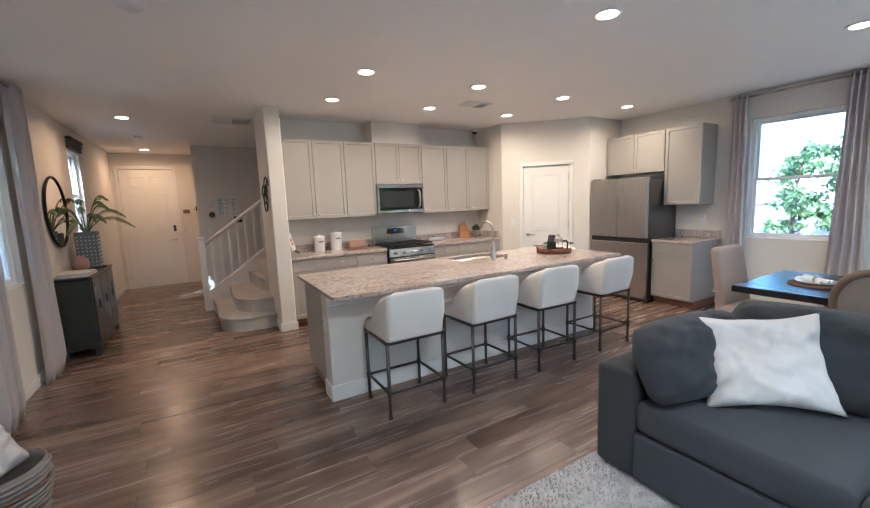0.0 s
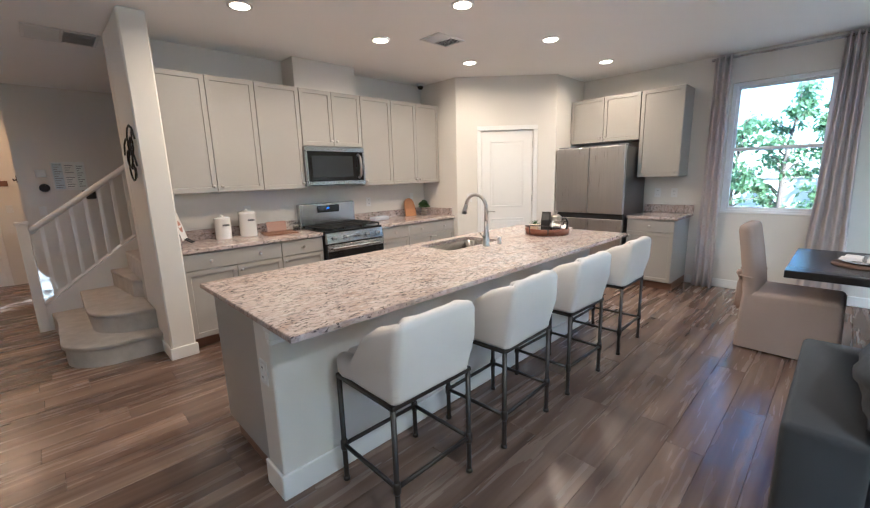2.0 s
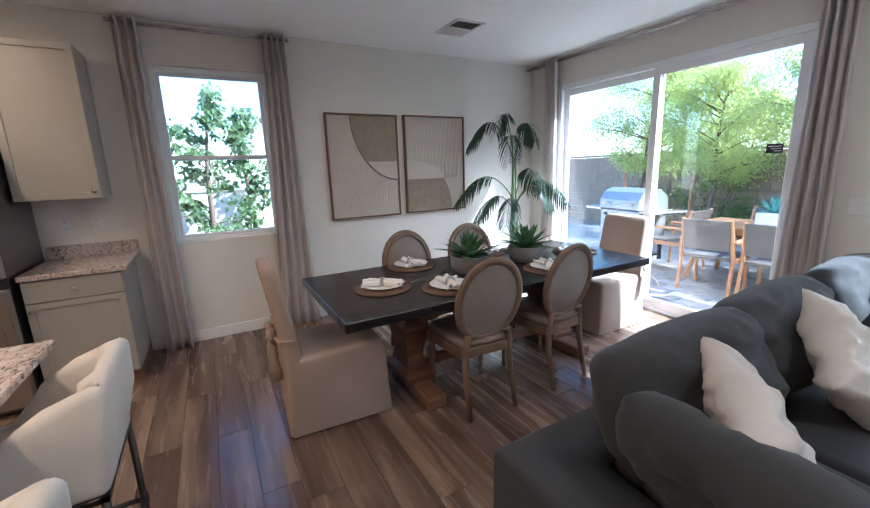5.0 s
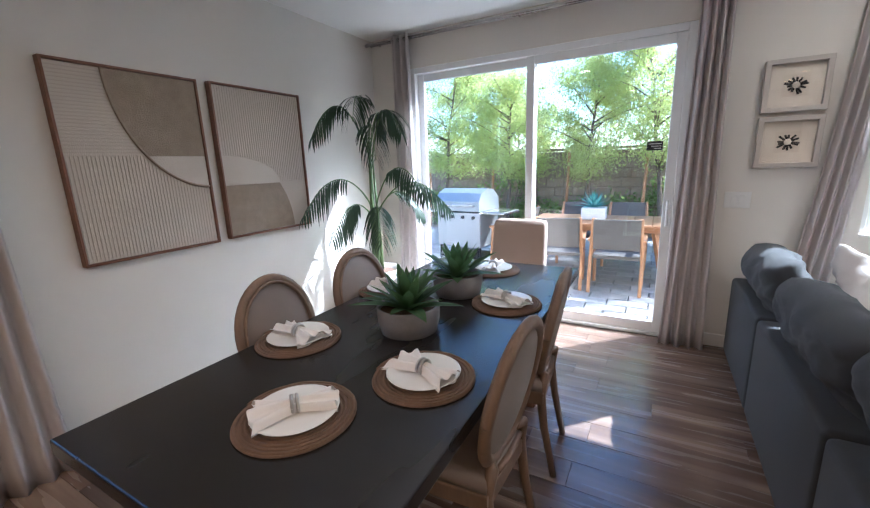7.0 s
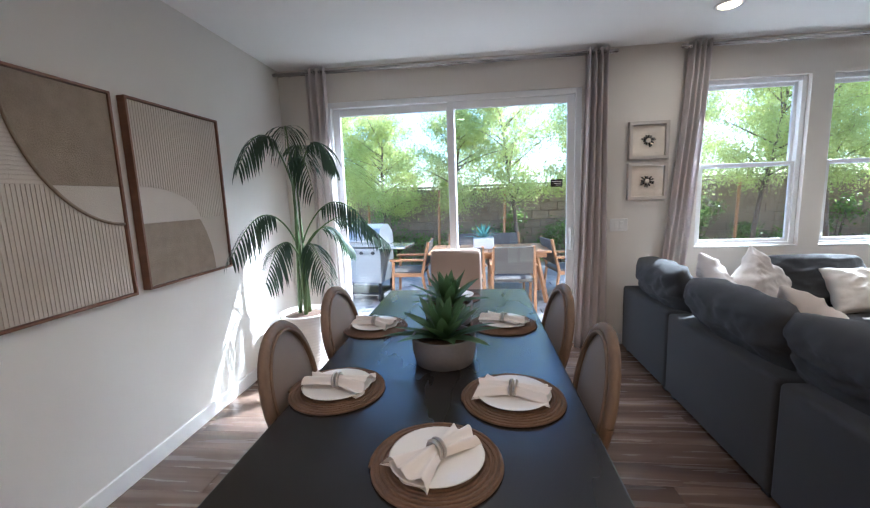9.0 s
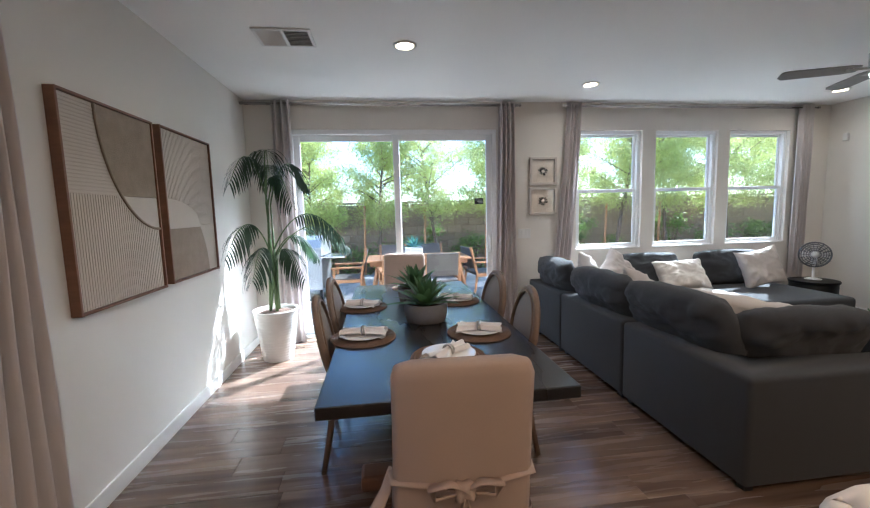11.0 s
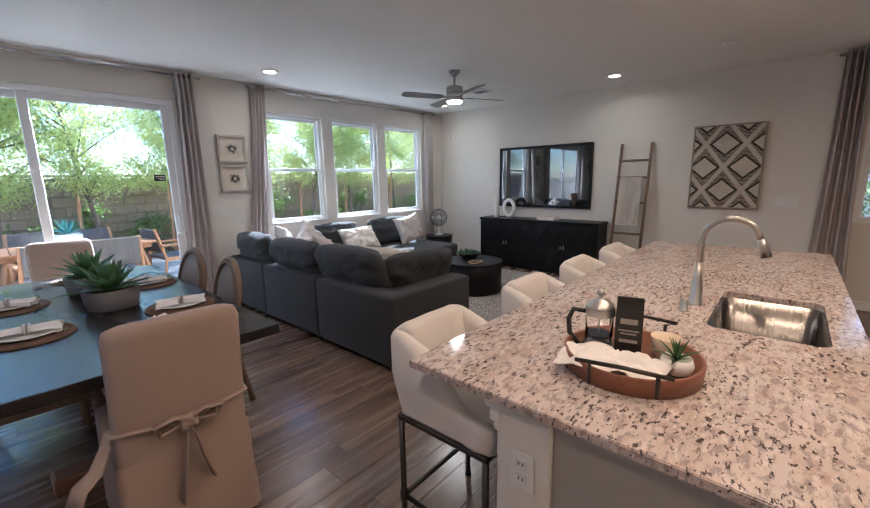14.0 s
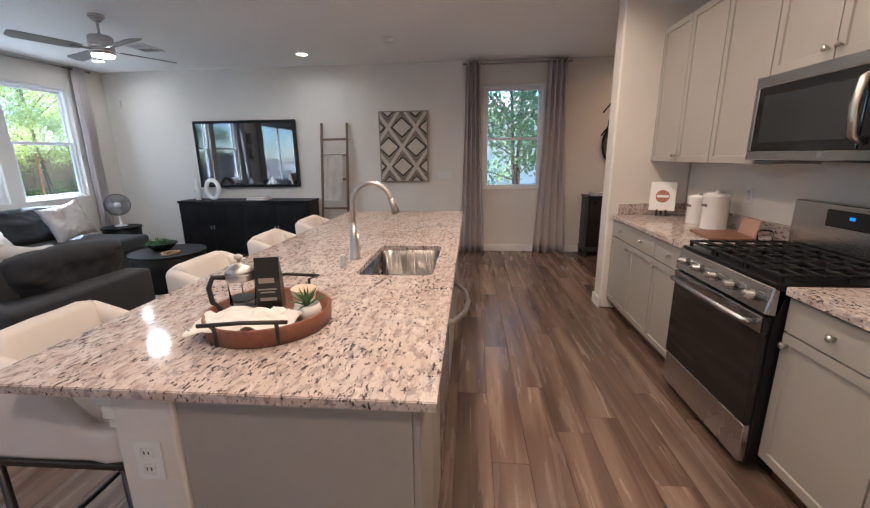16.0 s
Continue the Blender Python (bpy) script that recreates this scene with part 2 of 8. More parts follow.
canvas_tan = material("tan_plaster_canvas", (0.31, 0.25, 0.19), 0.95, vary=0.14, big=12, fine=120, bump=0.5, spec=0.2)
canvas_ivory = material("ivory_rope_canvas", (0.58, 0.52, 0.45), 0.9, vary=0.07, fine=160, bump=0.3, spec=0.2)
patio_stone = material("grey_paver", (0.36, 0.335, 0.315), 0.85, vary=0.15, big=9, fine=90, bump=0.3, each=0.35)
block_wall = material("tan_block", (0.34, 0.25, 0.185), 0.9, vary=0.12, big=5, fine=60, bump=0.3, each=0.15)
bark = material("tree_bark", (0.17, 0.12, 0.085), 0.9, vary=0.3, big=6, fine=30, grain=(6, 6, 1), bump=0.5)
palm_leaf = leaf_material("palm_leaf", (0.010, 0.022, 0.014), (0.03, 0.055, 0.028))
agave_leaf = leaf_material("agave_leaf", (0.030, 0.062, 0.026), (0.075, 0.135, 0.05), 0.5)
fern_leaf = leaf_material("fern_leaf", (0.03, 0.065, 0.02), (0.08, 0.14, 0.05))
tree_leaf = leaf_material("young_tree_leaf", (0.27, 0.31, 0.08), (0.46, 0.49, 0.17))
hedge_leaf = leaf_material("hedge_leaf", (0.07, 0.12, 0.035), (0.21, 0.28, 0.08))
grey_leaf = leaf_material("shrub_leaf", (0.06, 0.10, 0.04), (0.20, 0.27, 0.12))
aqua_leaf = leaf_material("blue_green_agave", (0.08, 0.20, 0.17), (0.16, 0.34, 0.28))
stem_green = material("green_stem", (0.10, 0.16, 0.05), 0.5, vary=0.2)


def see_through(m, color, share):
    """Lets some of the light behind a cloth shine through it."""
    nt = m.node_tree
    tr = nt.nodes.new("ShaderNodeBsdfTranslucent")
    tr.inputs[0].default_value = (*color, 1)
    mx = nt.nodes.new("ShaderNodeMixShader")
    mx.inputs[0].default_value = share
    nt.links.new(nt.nodes["Principled BSDF"].outputs[0], mx.inputs[1])
    nt.links.new(tr.outputs[0], mx.inputs[2])
    nt.links.new(mx.outputs[0], nt.nodes["Material Output"].inputs[0])


see_through(curtain_cloth, (0.80, 0.76, 0.75), 0.32)
screen_glass = material("television_glass", (0.006, 0.006, 0.007), 0.03, vary=0.02, rough_vary=0.01)
screen_glass.node_tree.nodes["Principled BSDF"].inputs["IOR"].default_value = 2.1

# ---- mesh helpers ----
def link(name, bm, mat, smooth=False):
    me = bpy.data.meshes.new(name)
    bm.normal_update()
    bm.to_mesh(me)
    bm.free()
    for m in mat if isinstance(mat, (list, tuple)) else (mat,):
        me.materials.append(m)
    if smooth:
        for p in me.polygons:
            p.use_smooth = True
    return me


def part(name, bm, mat, parent=None, label="", smooth=False):
    """Links a bmesh as one mesh object, under a thing or a part."""
    ob = new(name, link(name, bm, mat, smooth))
    if parent:
        ob.parent = parent
    if label:
        tagged(ob, label)
    return ob


def thing(name, label, category, m=None, group=""):
    ob = new(name)
    ob.empty_display_size = 0.1
    if m is not None:
        ob.matrix_basis = m
    return tagged(ob, label, category, group)


def structure(name, bm, mat, label="", parent=None):
    ob = part(name, bm, mat, parent, label)
    ob["kind"] = "structure"
    return ob


def box(x0, x1, y0, y1, z0, z1, bevel=0.0, bm=None, seg=1):
    own = bmesh.new()
    geo = bmesh.ops.create_cube(own, size=1)
    for v in geo["verts"]:
        v.co = ((x0 + x1) / 2 + v.co.x * (x1 - x0), (y0 + y1) / 2 + v.co.y * (y1 - y0), (z0 + z1) / 2 + v.co.z * (z1 - z0))
    if bevel:
        bmesh.ops.bevel(own, geom=own.edges[:], offset=bevel, segments=seg, affect="EDGES", profile=0.5)
    if bm is None:
        return own
    return joined(bm, own)


def frame_mesh(x0, x1, z0, z1, f, y0, y1):
    """A rectangular picture or sash frame as one closed body, f wide, from y0 to y1."""
    bm = bmesh.new()
    rings = []
    for y, o in ((y0, 0.0), (y0, f), (y1, f), (y1, 0.0)):
        rings.append([bm.verts.new((x, y, z)) for x, z in ((x0 + o, z0 + o), (x1 - o, z0 + o), (x1 - o, z1 - o), (x0 + o, z1 - o))])
    for a, b in zip(rings, rings[1:] + rings[:1]):
        for k in range(4):
            bm.faces.new((a[k], a[(k + 1) % 4], b[(k + 1) % 4], b[k]))
    bmesh.ops.recalc_face_normals(bm, faces=bm.faces)
    bmesh.ops.bevel(bm, geom=[e for e in bm.edges if e.is_manifold and e.calc_face_angle() > 0.5], offset=0.002, segments=1, affect="EDGES")
    return bm


def joined(bm, own):
    me = bpy.data.meshes.new("tmp")
    own.to_mesh(me)
    own.free()
    bm.from_mesh(me)
    bpy.data.meshes.remove(me)
    return bm


def moved(bm, m):
    bmesh.ops.transform(bm, matrix=m, verts=bm.verts)
    return bm


def lathe(profile, steps=32, close=False):
    """A turned body about z from (radius, height) pairs."""
    bm = bmesh.new()
    rings = []
    for r, z in profile:
        rings.append([bm.verts.new((r * math.cos(a), r * math.sin(a), z)) for a in [2 * math.pi * k / steps for k in range(steps)]])
    for a, b in zip(rings, rings[1:]):
        for k in range(steps):
            bm.faces.new((a[k], a[(k + 1) % steps], b[(k + 1) % steps], b[k]))
    if close or profile[0][0] < 0.2:
        pass
    bm.faces.new(rings[0][::-1])
    bm.faces.new(rings[-1])
    return bm


def tube(points, radius, steps=10, bm=None, cap=True, flat=1.0):
    """A pipe along points; radius one number or one for each point."""
    bm = bm or bmesh.new()
    pts = [Vector(p) for p in points]
    radii = radius if isinstance(radius, (list, tuple)) else [radius] * len(pts)
    rings, up = [], None
    for i, p in enumerate(pts):
        d = (pts[min(i + 1, len(pts) - 1)] - pts[max(i - 1, 0)]).normalized()
        if up is None:
            up = Vector((0, 0, 1)) if abs(d.z) < 0.9 else Vector((1, 0, 0))
        side = d.cross(up).normalized()
        up = side.cross(d).normalized()
        rings.append([bm.verts.new(p + radii[i] * (math.cos(a) * side + flat * math.sin(a) * up)) for a in [2 * math.pi * k / steps for k in range(steps)]])
    for a, b in zip(rings, rings[1:]):
        for k in range(steps):
            bm.faces.new((a[k], a[(k + 1) % steps], b[(k + 1) % steps], b[k]))
    if cap:
        bm.faces.new(rings[0][::-1])
        bm.faces.new(rings[-1])
    return bm


def arc(cx, cy, r, a0, a1, n=12):
    return [(cx + r * math.cos(radians(a0 + (a1 - a0) * k / n)), cy + r * math.sin(radians(a0 + (a1 - a0) * k / n))) for k in range(n + 1)]


def prism(outline, z0, z1, bevel=0.0, seg=2):
    """An upright solid with the given outline in plan."""
    bm = bmesh.new()
    lo = [bm.verts.new((x, y, z0)) for x, y in outline]
    hi = [bm.verts.new((x, y, z1)) for x, y in outline]
    n = len(outline)
    bm.faces.new(lo[::-1])
    top = bm.faces.new(hi)
    for k in range(n):
        bm.faces.new((lo[k], lo[(k + 1) % n], hi[(k + 1) % n], hi[k]))
    if bevel:
        bmesh.ops.bevel(bm, geom=list(top.edges), offset=bevel, segments=seg, affect="EDGES", profile=0.5)
    return bm


def rounded(x0, x1, y0, y1, r, n=6):
    return arc(x1 - r, y1 - r, r, 0, 90, n) + arc(x0 + r, y1 - r, r, 90, 180, n) + arc(x0 + r, y0 + r, r, 180, 270, n) + arc(x1 - r, y0 + r, r, 270, 360, n)


def cushion(w, d, h, n=14, pinch=0.35, seed=0, crease=0.012, power=0.42, corner=0.0):
    """A stuffed cushion lying flat: thick in the middle, thin at its edges, with creases."""
    bm = bmesh.new()
    rnd = random.Random(seed)
    ox, oy = rnd.uniform(0, 50), rnd.uniform(0, 50)
    grid = {}
    for s in (1, -1):
        for i in range(n + 1):
            for j in range(n + 1):
                u, v = 2 * i / n - 1, 2 * j / n - 1
                if s < 0 and (abs(u) == 1 or abs(v) == 1):
                    grid[s, i, j] = grid[1, i, j]
                    continue
                full = max(0.0, (1 - u ** 4) * (1 - v ** 4)) ** power
                shrink = 1 - 0.10 * pinch * (1 - abs(u) ** 2) * abs(v) ** 3, 1 - 0.10 * pinch * (1 - abs(v) ** 2) * abs(u) ** 3
                soft = 1 - corner * u * u * v * v
                swell = crease * noise.noise((u * 1.7 + ox, v * 1.7 + oy, s)) * 2.2 * full
                ridge = 1 - abs(noise.noise((u * 2.6 + 0.8 * v + oy, v * 2.1 - 0.6 * u + ox, s * 2.0))) * 2
                fold = swell + crease * 0.9 * max(0.0, ridge) ** 3 * full
                tuck = 1 - abs(noise.noise((u * 4.5 + ox, v * 6.5 + 1.5 * u + oy, s * 3.0))) * 2
                fold += crease * 0.22 * max(0.0, tuck) ** 2 * full
                gather = 1 - abs(noise.noise((u * 7.5 + 1.2 * v + oy, v * 1.6 + ox, s * 5.0))) * 2.6
                fold += crease * 0.55 * max(0.0, gather) ** 3 * full * min(1.0, 1.3 * abs(v))
                wav = crease * 1.1 * math.sin(11 * math.atan2(v, u) + ox) * (u * u + v * v) * 0.5 * full
                grid[s, i, j] = bm.verts.new((u * w / 2 * shrink[1] * soft, v * d / 2 * shrink[0] * soft, s * h / 2 * full + fold + wav * s))
        for i in range(n):
            for j in range(n):
                q = [grid[s, i, j], grid[s, i + 1, j], grid[s, i + 1, j + 1], grid[s, i, j + 1]]
                bm.faces.new(q if s > 0 else q[::-1])
    return bm


def pillow_box(x0, x1, y0, y1, z0, z1, r=0.05, puff=0.02, seed=0):
    """An upholstered block with soft edges and a slight swell."""
    bm = box(x0, x1, y0, y1, z0, z1, r, seg=4)
    c = Vector(((x0 + x1) / 2, (y0 + y1) / 2, (z0 + z1) / 2))
    for v in bm.verts:
        v.co += (v.co - c).normalized() * puff * 0.5 * noise.noise(v.co * 2.3 + Vector((seed, 0, 0)))
    return bm


def wall(name, axis, near, far, a0, a1, z0, z1, openings=(), mat=None, label=""):
    """A straight wall along x or y with real openings (from, to, low, high)."""
    bm = bmesh.new()
    cuts_a = sorted({a0, a1, *[o[0] for o in openings], *[o[1] for o in openings]})
    cuts_z = sorted({z0, z1, *[o[2] for o in openings], *[o[3] for o in openings]})
    def hole(a, z):
        return any(o[0] < a < o[1] and o[2] < z < o[3] for o in openings)
    inside = {}
    for i in range(len(cuts_a) - 1):
        for j in range(len(cuts_z) - 1):
            inside[i, j] = not hole((cuts_a[i] + cuts_a[i + 1]) / 2, (cuts_z[j] + cuts_z[j + 1]) / 2)
    def at(a, t, z):
        return (a, t, z) if axis == "x" else (t, a, z)
    verts = {}
    def vert(*k):
        if k not in verts:
            verts[k] = bm.verts.new(at(*k))
        return verts[k]
    for (i, j), solid in inside.items():
        if not solid:
            continue
        p, q, u, v = cuts_a[i], cuts_a[i + 1], cuts_z[j], cuts_z[j + 1]
        for t in (near, far):
            bm.faces.new([vert(p, t, u), vert(q, t, u), vert(q, t, v), vert(p, t, v)])
        for di, dj, edge in ((-1, 0, (p, u, p, v)), (1, 0, (q, u, q, v)), (0, -1, (p, u, q, u)), (0, 1, (p, v, q, v))):
            if not inside.get((i + di, j + dj), False):
                a, b, c, d = edge
                bm.faces.new([vert(a, near, b), vert(c, near, d), vert(c, far, d), vert(a, far, b)])
    bmesh.ops.recalc_face_normals(bm, faces=bm.faces)
    return structure(name, bm, mat or wall_paint, label)


# ---- the shell ----
T = 0.14
WIN = (0.93, 2.43)
SOUTH_WINDOWS = [(1.912, 2.80), (0.845, 1.735), (-0.215, 0.675)]
DOOR = (3.83, 6.27, 0.0, 2.44)
wall("wall_south", "x", S, S - T, W - T, E + T, 0, CEIL, [DOOR, *[(a, b, *WIN) for a, b in SOUTH_WINDOWS]], label="greige painted wall with patio door and three windows")
wall("wall_east", "y", E, E + T, S, N + T, 0, CEIL, [(1.88, 2.79, *WIN)], label="greige painted wall of the dining side")
wall("wall_west", "y", W, W - T, S, 10.6, 0, CEIL, [(4.49, 5.36, 0.95, 2.43), (7.55, 8.15, 1.25, 2.43)], label="greige painted wall with the television")
wall("wall_north_kitchen", "x", N, N + T, 1.375, E, 0, CEIL, label="greige painted wall behind the kitchen cabinets")
structure("wall_stair_end", box(1.375, 1.56, 5.57, N - 0.002, 0, CEIL, 0.012), wall_paint, "square drywall wall end between stairs and kitchen")
structure("wall_pantry_side", box(4.98, 5.08, 5.56, N, 0, CEIL), wall_paint, "short greige wall beside the pantry")
structure("wall_fridge_side", box(5.95, E, 4.60, 4.70, 0, CEIL), wall_paint, "greige wall beside the refrigerator")
wall("wall_front", "x", 10.6, 10.6 + T, W - T, 0.6, 0, CEIL, [(-0.70, 0.22, 0, 2.44)], label="greige wall round the front door")
structure("wall_closet", box(0.6, 0.74, 9.2, 10.6 + T, 0, CEIL), wall_paint, "greige wall beside the front door")
structure("wall_stair_back", box(0.74, 6.0, 9.2, 9.2 + T, 0, CEIL), wall_paint, "greige wall behind the staircase")
structure("wall_hall_end", box(6.0, 6.14, N + T, 9.2 + T, 0, CEIL), wall_paint, "greige wall closing the stair hall")

# the diagonal pantry wall, built along its own x
PA, PB = Vector((4.98, 5.56, 0)), Vector((5.95, 4.60, 0))
PLEN = (PB - PA).length
PM = Matrix.Translation(PA) @ Matrix.Rotation(math.atan2(PB.y - PA.y, PB.x - PA.x), 4, "Z")
PD0, PD1, PDH = 0.345, 1.055, 2.06
pw = wall("wall_pantry", "x", 0.0, 0.1, 0, PLEN, 0, CEIL, [(PD0, PD1, 0, PDH)], label="diagonal greige wall with the pantry door")
pw.matrix_basis = PM

bm = box(W - T, E + T, S - T, 10.6 + T, CEIL, CEIL + 0.15)
structure("ceiling", bm, ceiling_paint, "flat off-white painted ceiling")
structure("subfloor", box(W - T, E + T, S - T, 10.6 + T, -0.16, -0.012), concrete, "plain slab below the floor planks")


def baseboard(points, name="baseboard"):
    """A white skirting of 0.10 m along a polyline, on its left side."""
    bm = bmesh.new()
    for (ax, ay), (bx, by) in zip(points, points[1:]):
        d = Vector((bx - ax, by - ay, 0))
        m = Matrix.Translation((ax, ay, 0)) @ Matrix.Rotation(math.atan2(d.y, d.x), 4, "Z")
        joined(bm, moved(box(0, d.length, 0.0, 0.014, 0, 0.105, 0.004), m))
    structure(name, bm, white_paint, "white painted wooden baseboard")


baseboard([(3.80, S), (W, S)][::-1])
baseboard([(6.27, S), (E, S)])
baseboard([(E, S), (E, 3.08)])
baseboard([(W, 10.6), (W, S)])
baseboard([(1.375, 5.57), (1.375, N)])
baseboard([(1.363, 5.57), (1.573, 5.57)][::-1])
baseboard([(4.98, 5.56), tuple(PM @ Vector((PD0 - 0.06, 0, 0)))[:2]][::-1])
baseboard([tuple(PM @ Vector((PD1 + 0.06, 0, 0)))[:2], (5.95, 4.60)][::-1])
baseboard([(0.6, 9.2), (0.6, 10.6)])
baseboard([(6.0, 9.2), (0.6, 9.2)])

# ---- windows, doors and curtains ----
def window(name, axis, face, inward, a0, a1, z0, z1, label):
    """A white vinyl single-hung window set into a wall; face is the wall's inner plane, inward +1 or -1 along the other axis."""
    def at(a_0, a_1, d0, d1, z_0, z_1, bev=0.004):
        p, q = sorted((face - inward * d0, face - inward * d1))
        return box(a_0, a_1, p, q, z_0, z_1, bev) if axis == "x" else box(p, q, a_0, a_1, z_0, z_1, bev)
    ob = thing(name, label, "window")
    ob["kind"] = "structure"
    zm, f = (z0 + z1) / 2, 0.042
    bm = bmesh.new()
    for args in ((a0, a0 + f, z0, z1), (a1 - f, a1, z0, z1), (a0 + f, a1 - f, z0, z0 + f), (a0 + f, a1 - f, z1 - f, z1)):
        joined(bm, at(args[0], args[1], 0.045, 0.13, args[2], args[3]))
    part("window_frame", bm, vinyl_white, ob)
    for low, high, d in ((z0 + f, zm + 0.02, 0.058), (zm - 0.02, z1 - f, 0.092)):
        bm, s = bmesh.new(), 0.03
        for args in ((a0 + f, a0 + f + s, low, high), (a1 - f - s, a1 - f, low, high), (a0 + f + s, a1 - f - s, low, low + s), (a0 + f + s, a1 - f - s, high - s, high)):
            joined(bm, at(args[0], args[1], d, d + 0.028, args[2], args[3], 0.003))
        sash = part("sash", bm, vinyl_white, ob)
        pane = part("pane", at(a0 + f + s, a1 - f - s, d + 0.011, d + 0.016, low + s, high - s, 0), glass, sash)
        pane.visible_shadow = False
    part("window_sill", at(a0 - 0.0, a1 + 0.0, -0.006, 0.045, z0, z0 + 0.018, 0.004), white_paint, ob)
    return ob


for k, (a, b) in enumerate(SOUTH_WINDOWS):
    window(f"window_{k + 1}", "x", S, 1, a, b, *WIN, "white vinyl single-hung window above the sofa")
window("window_4", "y", E, -1, 1.88, 2.79, *WIN, "white vinyl single-hung window beside the kitchen")
window("window_5", "y", W, 1, 4.49, 5.36, 0.95, 2.43, "white vinyl single-hung window between curtains")
window("window_6", "y", W, 1, 7.55, 8.15, 1.25, 2.43, "small white window in the entry hall")


def sliding_door():
    ob = thing("door_1", "white vinyl sliding glass patio door, closed", "sliding door")
    ob["kind"] = "structure"
    x0, x1, z1 = DOOR[0], DOOR[1], DOOR[3]
    bm = bmesh.new()
    for a in ((x0, x0 + 0.055, 0, z1), (x1 - 0.055, x1, 0, z1), (x0 + 0.055, x1 - 0.055, z1 - 0.055, z1), (x0 + 0.055, x1 - 0.055, 0.0, 0.03)):
        joined(bm, box(a[0], a[1], S - 0.12, S - 0.01, a[2], a[3], 0.004))
    part("door_frame", bm, vinyl_white, ob)
    xm = 5.04
    for p, q, y in ((x0 + 0.055, xm + 0.04, S - 0.062), (xm - 0.04, x1 - 0.055, S - 0.105)):
        bm, s = bmesh.new(), 0.07
        for a in ((p, p + s, 0.03, z1 - 0.055), (q - s, q, 0.03, z1 - 0.055), (p + s, q - s, 0.03, 0.12), (p + s, q - s, z1 - 0.125, z1 - 0.055)):
            joined(bm, box(a[0], a[1], y, y + 0.034, a[2], a[3], 0.004))
        leaf = part("door_panel", bm, vinyl_white, ob)
        pane = part("pane", box(p + s, q - s, y + 0.014, y + 0.02, 0.12, z1 - 0.125), glass, leaf)
        pane.visible_shadow = False
    bm = tube([(x0 + 0.09, S - 0.028, 0.95), (x0 + 0.09, S + 0.012, 0.97), (x0 + 0.09, S + 0.012, 1.13), (x0 + 0.09, S - 0.028, 1.15)], 0.011, 8)
    part("door_handle", bm, vinyl_white, ob, "white pull handle", True)
    bm = box(x0 + 0.16, x0 + 0.27, S - 0.047, S - 0.044, 1.55, 1.62)
    tag = part("warning_sticker", bm, black_plastic, ob, "small black security sticker")
    for k, z in enumerate((1.60, 1.582, 1.565)):
        part("printed_line", box(x0 + 0.17, x0 + 0.26 - 0.02 * k, S - 0.0436, S - 0.043, z - 0.003, z + 0.003), white_plastic, tag)


sliding_door()


def panel_door(name, width, height, panels, m, label, mat=white_paint, knob_side=1, lever=True, parts=None):
    """A white moulded door leaf in its casing, front towards -y of its own frame."""
    ob = thing(name, label, "door", m)
    ob["kind"] = "structure"
    bm = bmesh.new()
    for a in ((-0.062, 0.0, 0, height), (width, width + 0.062, 0, height), (-0.062, width + 0.062, height, height + 0.062)):
        joined(bm, box(a[0], a[1], -0.016, 0.10, a[2], a[3], 0.005))
    part("casing", bm, white_paint, ob)
    leaf = part("door_leaf", box(0.002, width - 0.002, 0.012, 0.045, 0.001, height - 0.002, 0.001), mat, ob)
    for x0, x1, z0, z1 in panels:
        bm = bmesh.new()
        fr = 0.018
        for a in ((x0, x0 + fr, z0, z1), (x1 - fr, x1, z0, z1), (x0 + fr, x1 - fr, z0, z0 + fr), (x0 + fr, x1 - fr, z1 - fr, z1)):
            joined(bm, box(a[0], a[1], 0.006, 0.014, a[2], a[3], 0.0035))
        joined(bm, box(x0 + 0.04, x1 - 0.04, 0.007, 0.014, z0 + 0.04, z1 - 0.04, 0.006))
        part("panel", bm, mat, leaf)
    kx = width - 0.07 if knob_side > 0 else 0.07
    bm = moved(lathe([(0.028, 0), (0.028, 0.008), (0.012, 0.012), (0.012, 0.04)], 20), Matrix.Translation((kx, 0.012, 0.96)) @ Matrix.Rotation(math.pi / 2, 4, "X"))
    tube([(kx, -0.03, 0.96), (kx - knob_side * 0.05, -0.035, 0.962), (kx - knob_side * 0.115, -0.03, 0.958)], 0.009, 8, bm)
    part("door_handle", bm, chrome, leaf, "satin nickel lever handle", True)
    for z in (0.22, height / 2 + 0.1, height - 0.2):
        x = 0.0 if knob_side > 0 else width
        part("hinge", moved(lathe([(0.008, -0.045), (0.008, 0.045)], 8), Matrix.Translation((x, 0.006, z))), chrome, ob, "small metal hinge")
    return ob


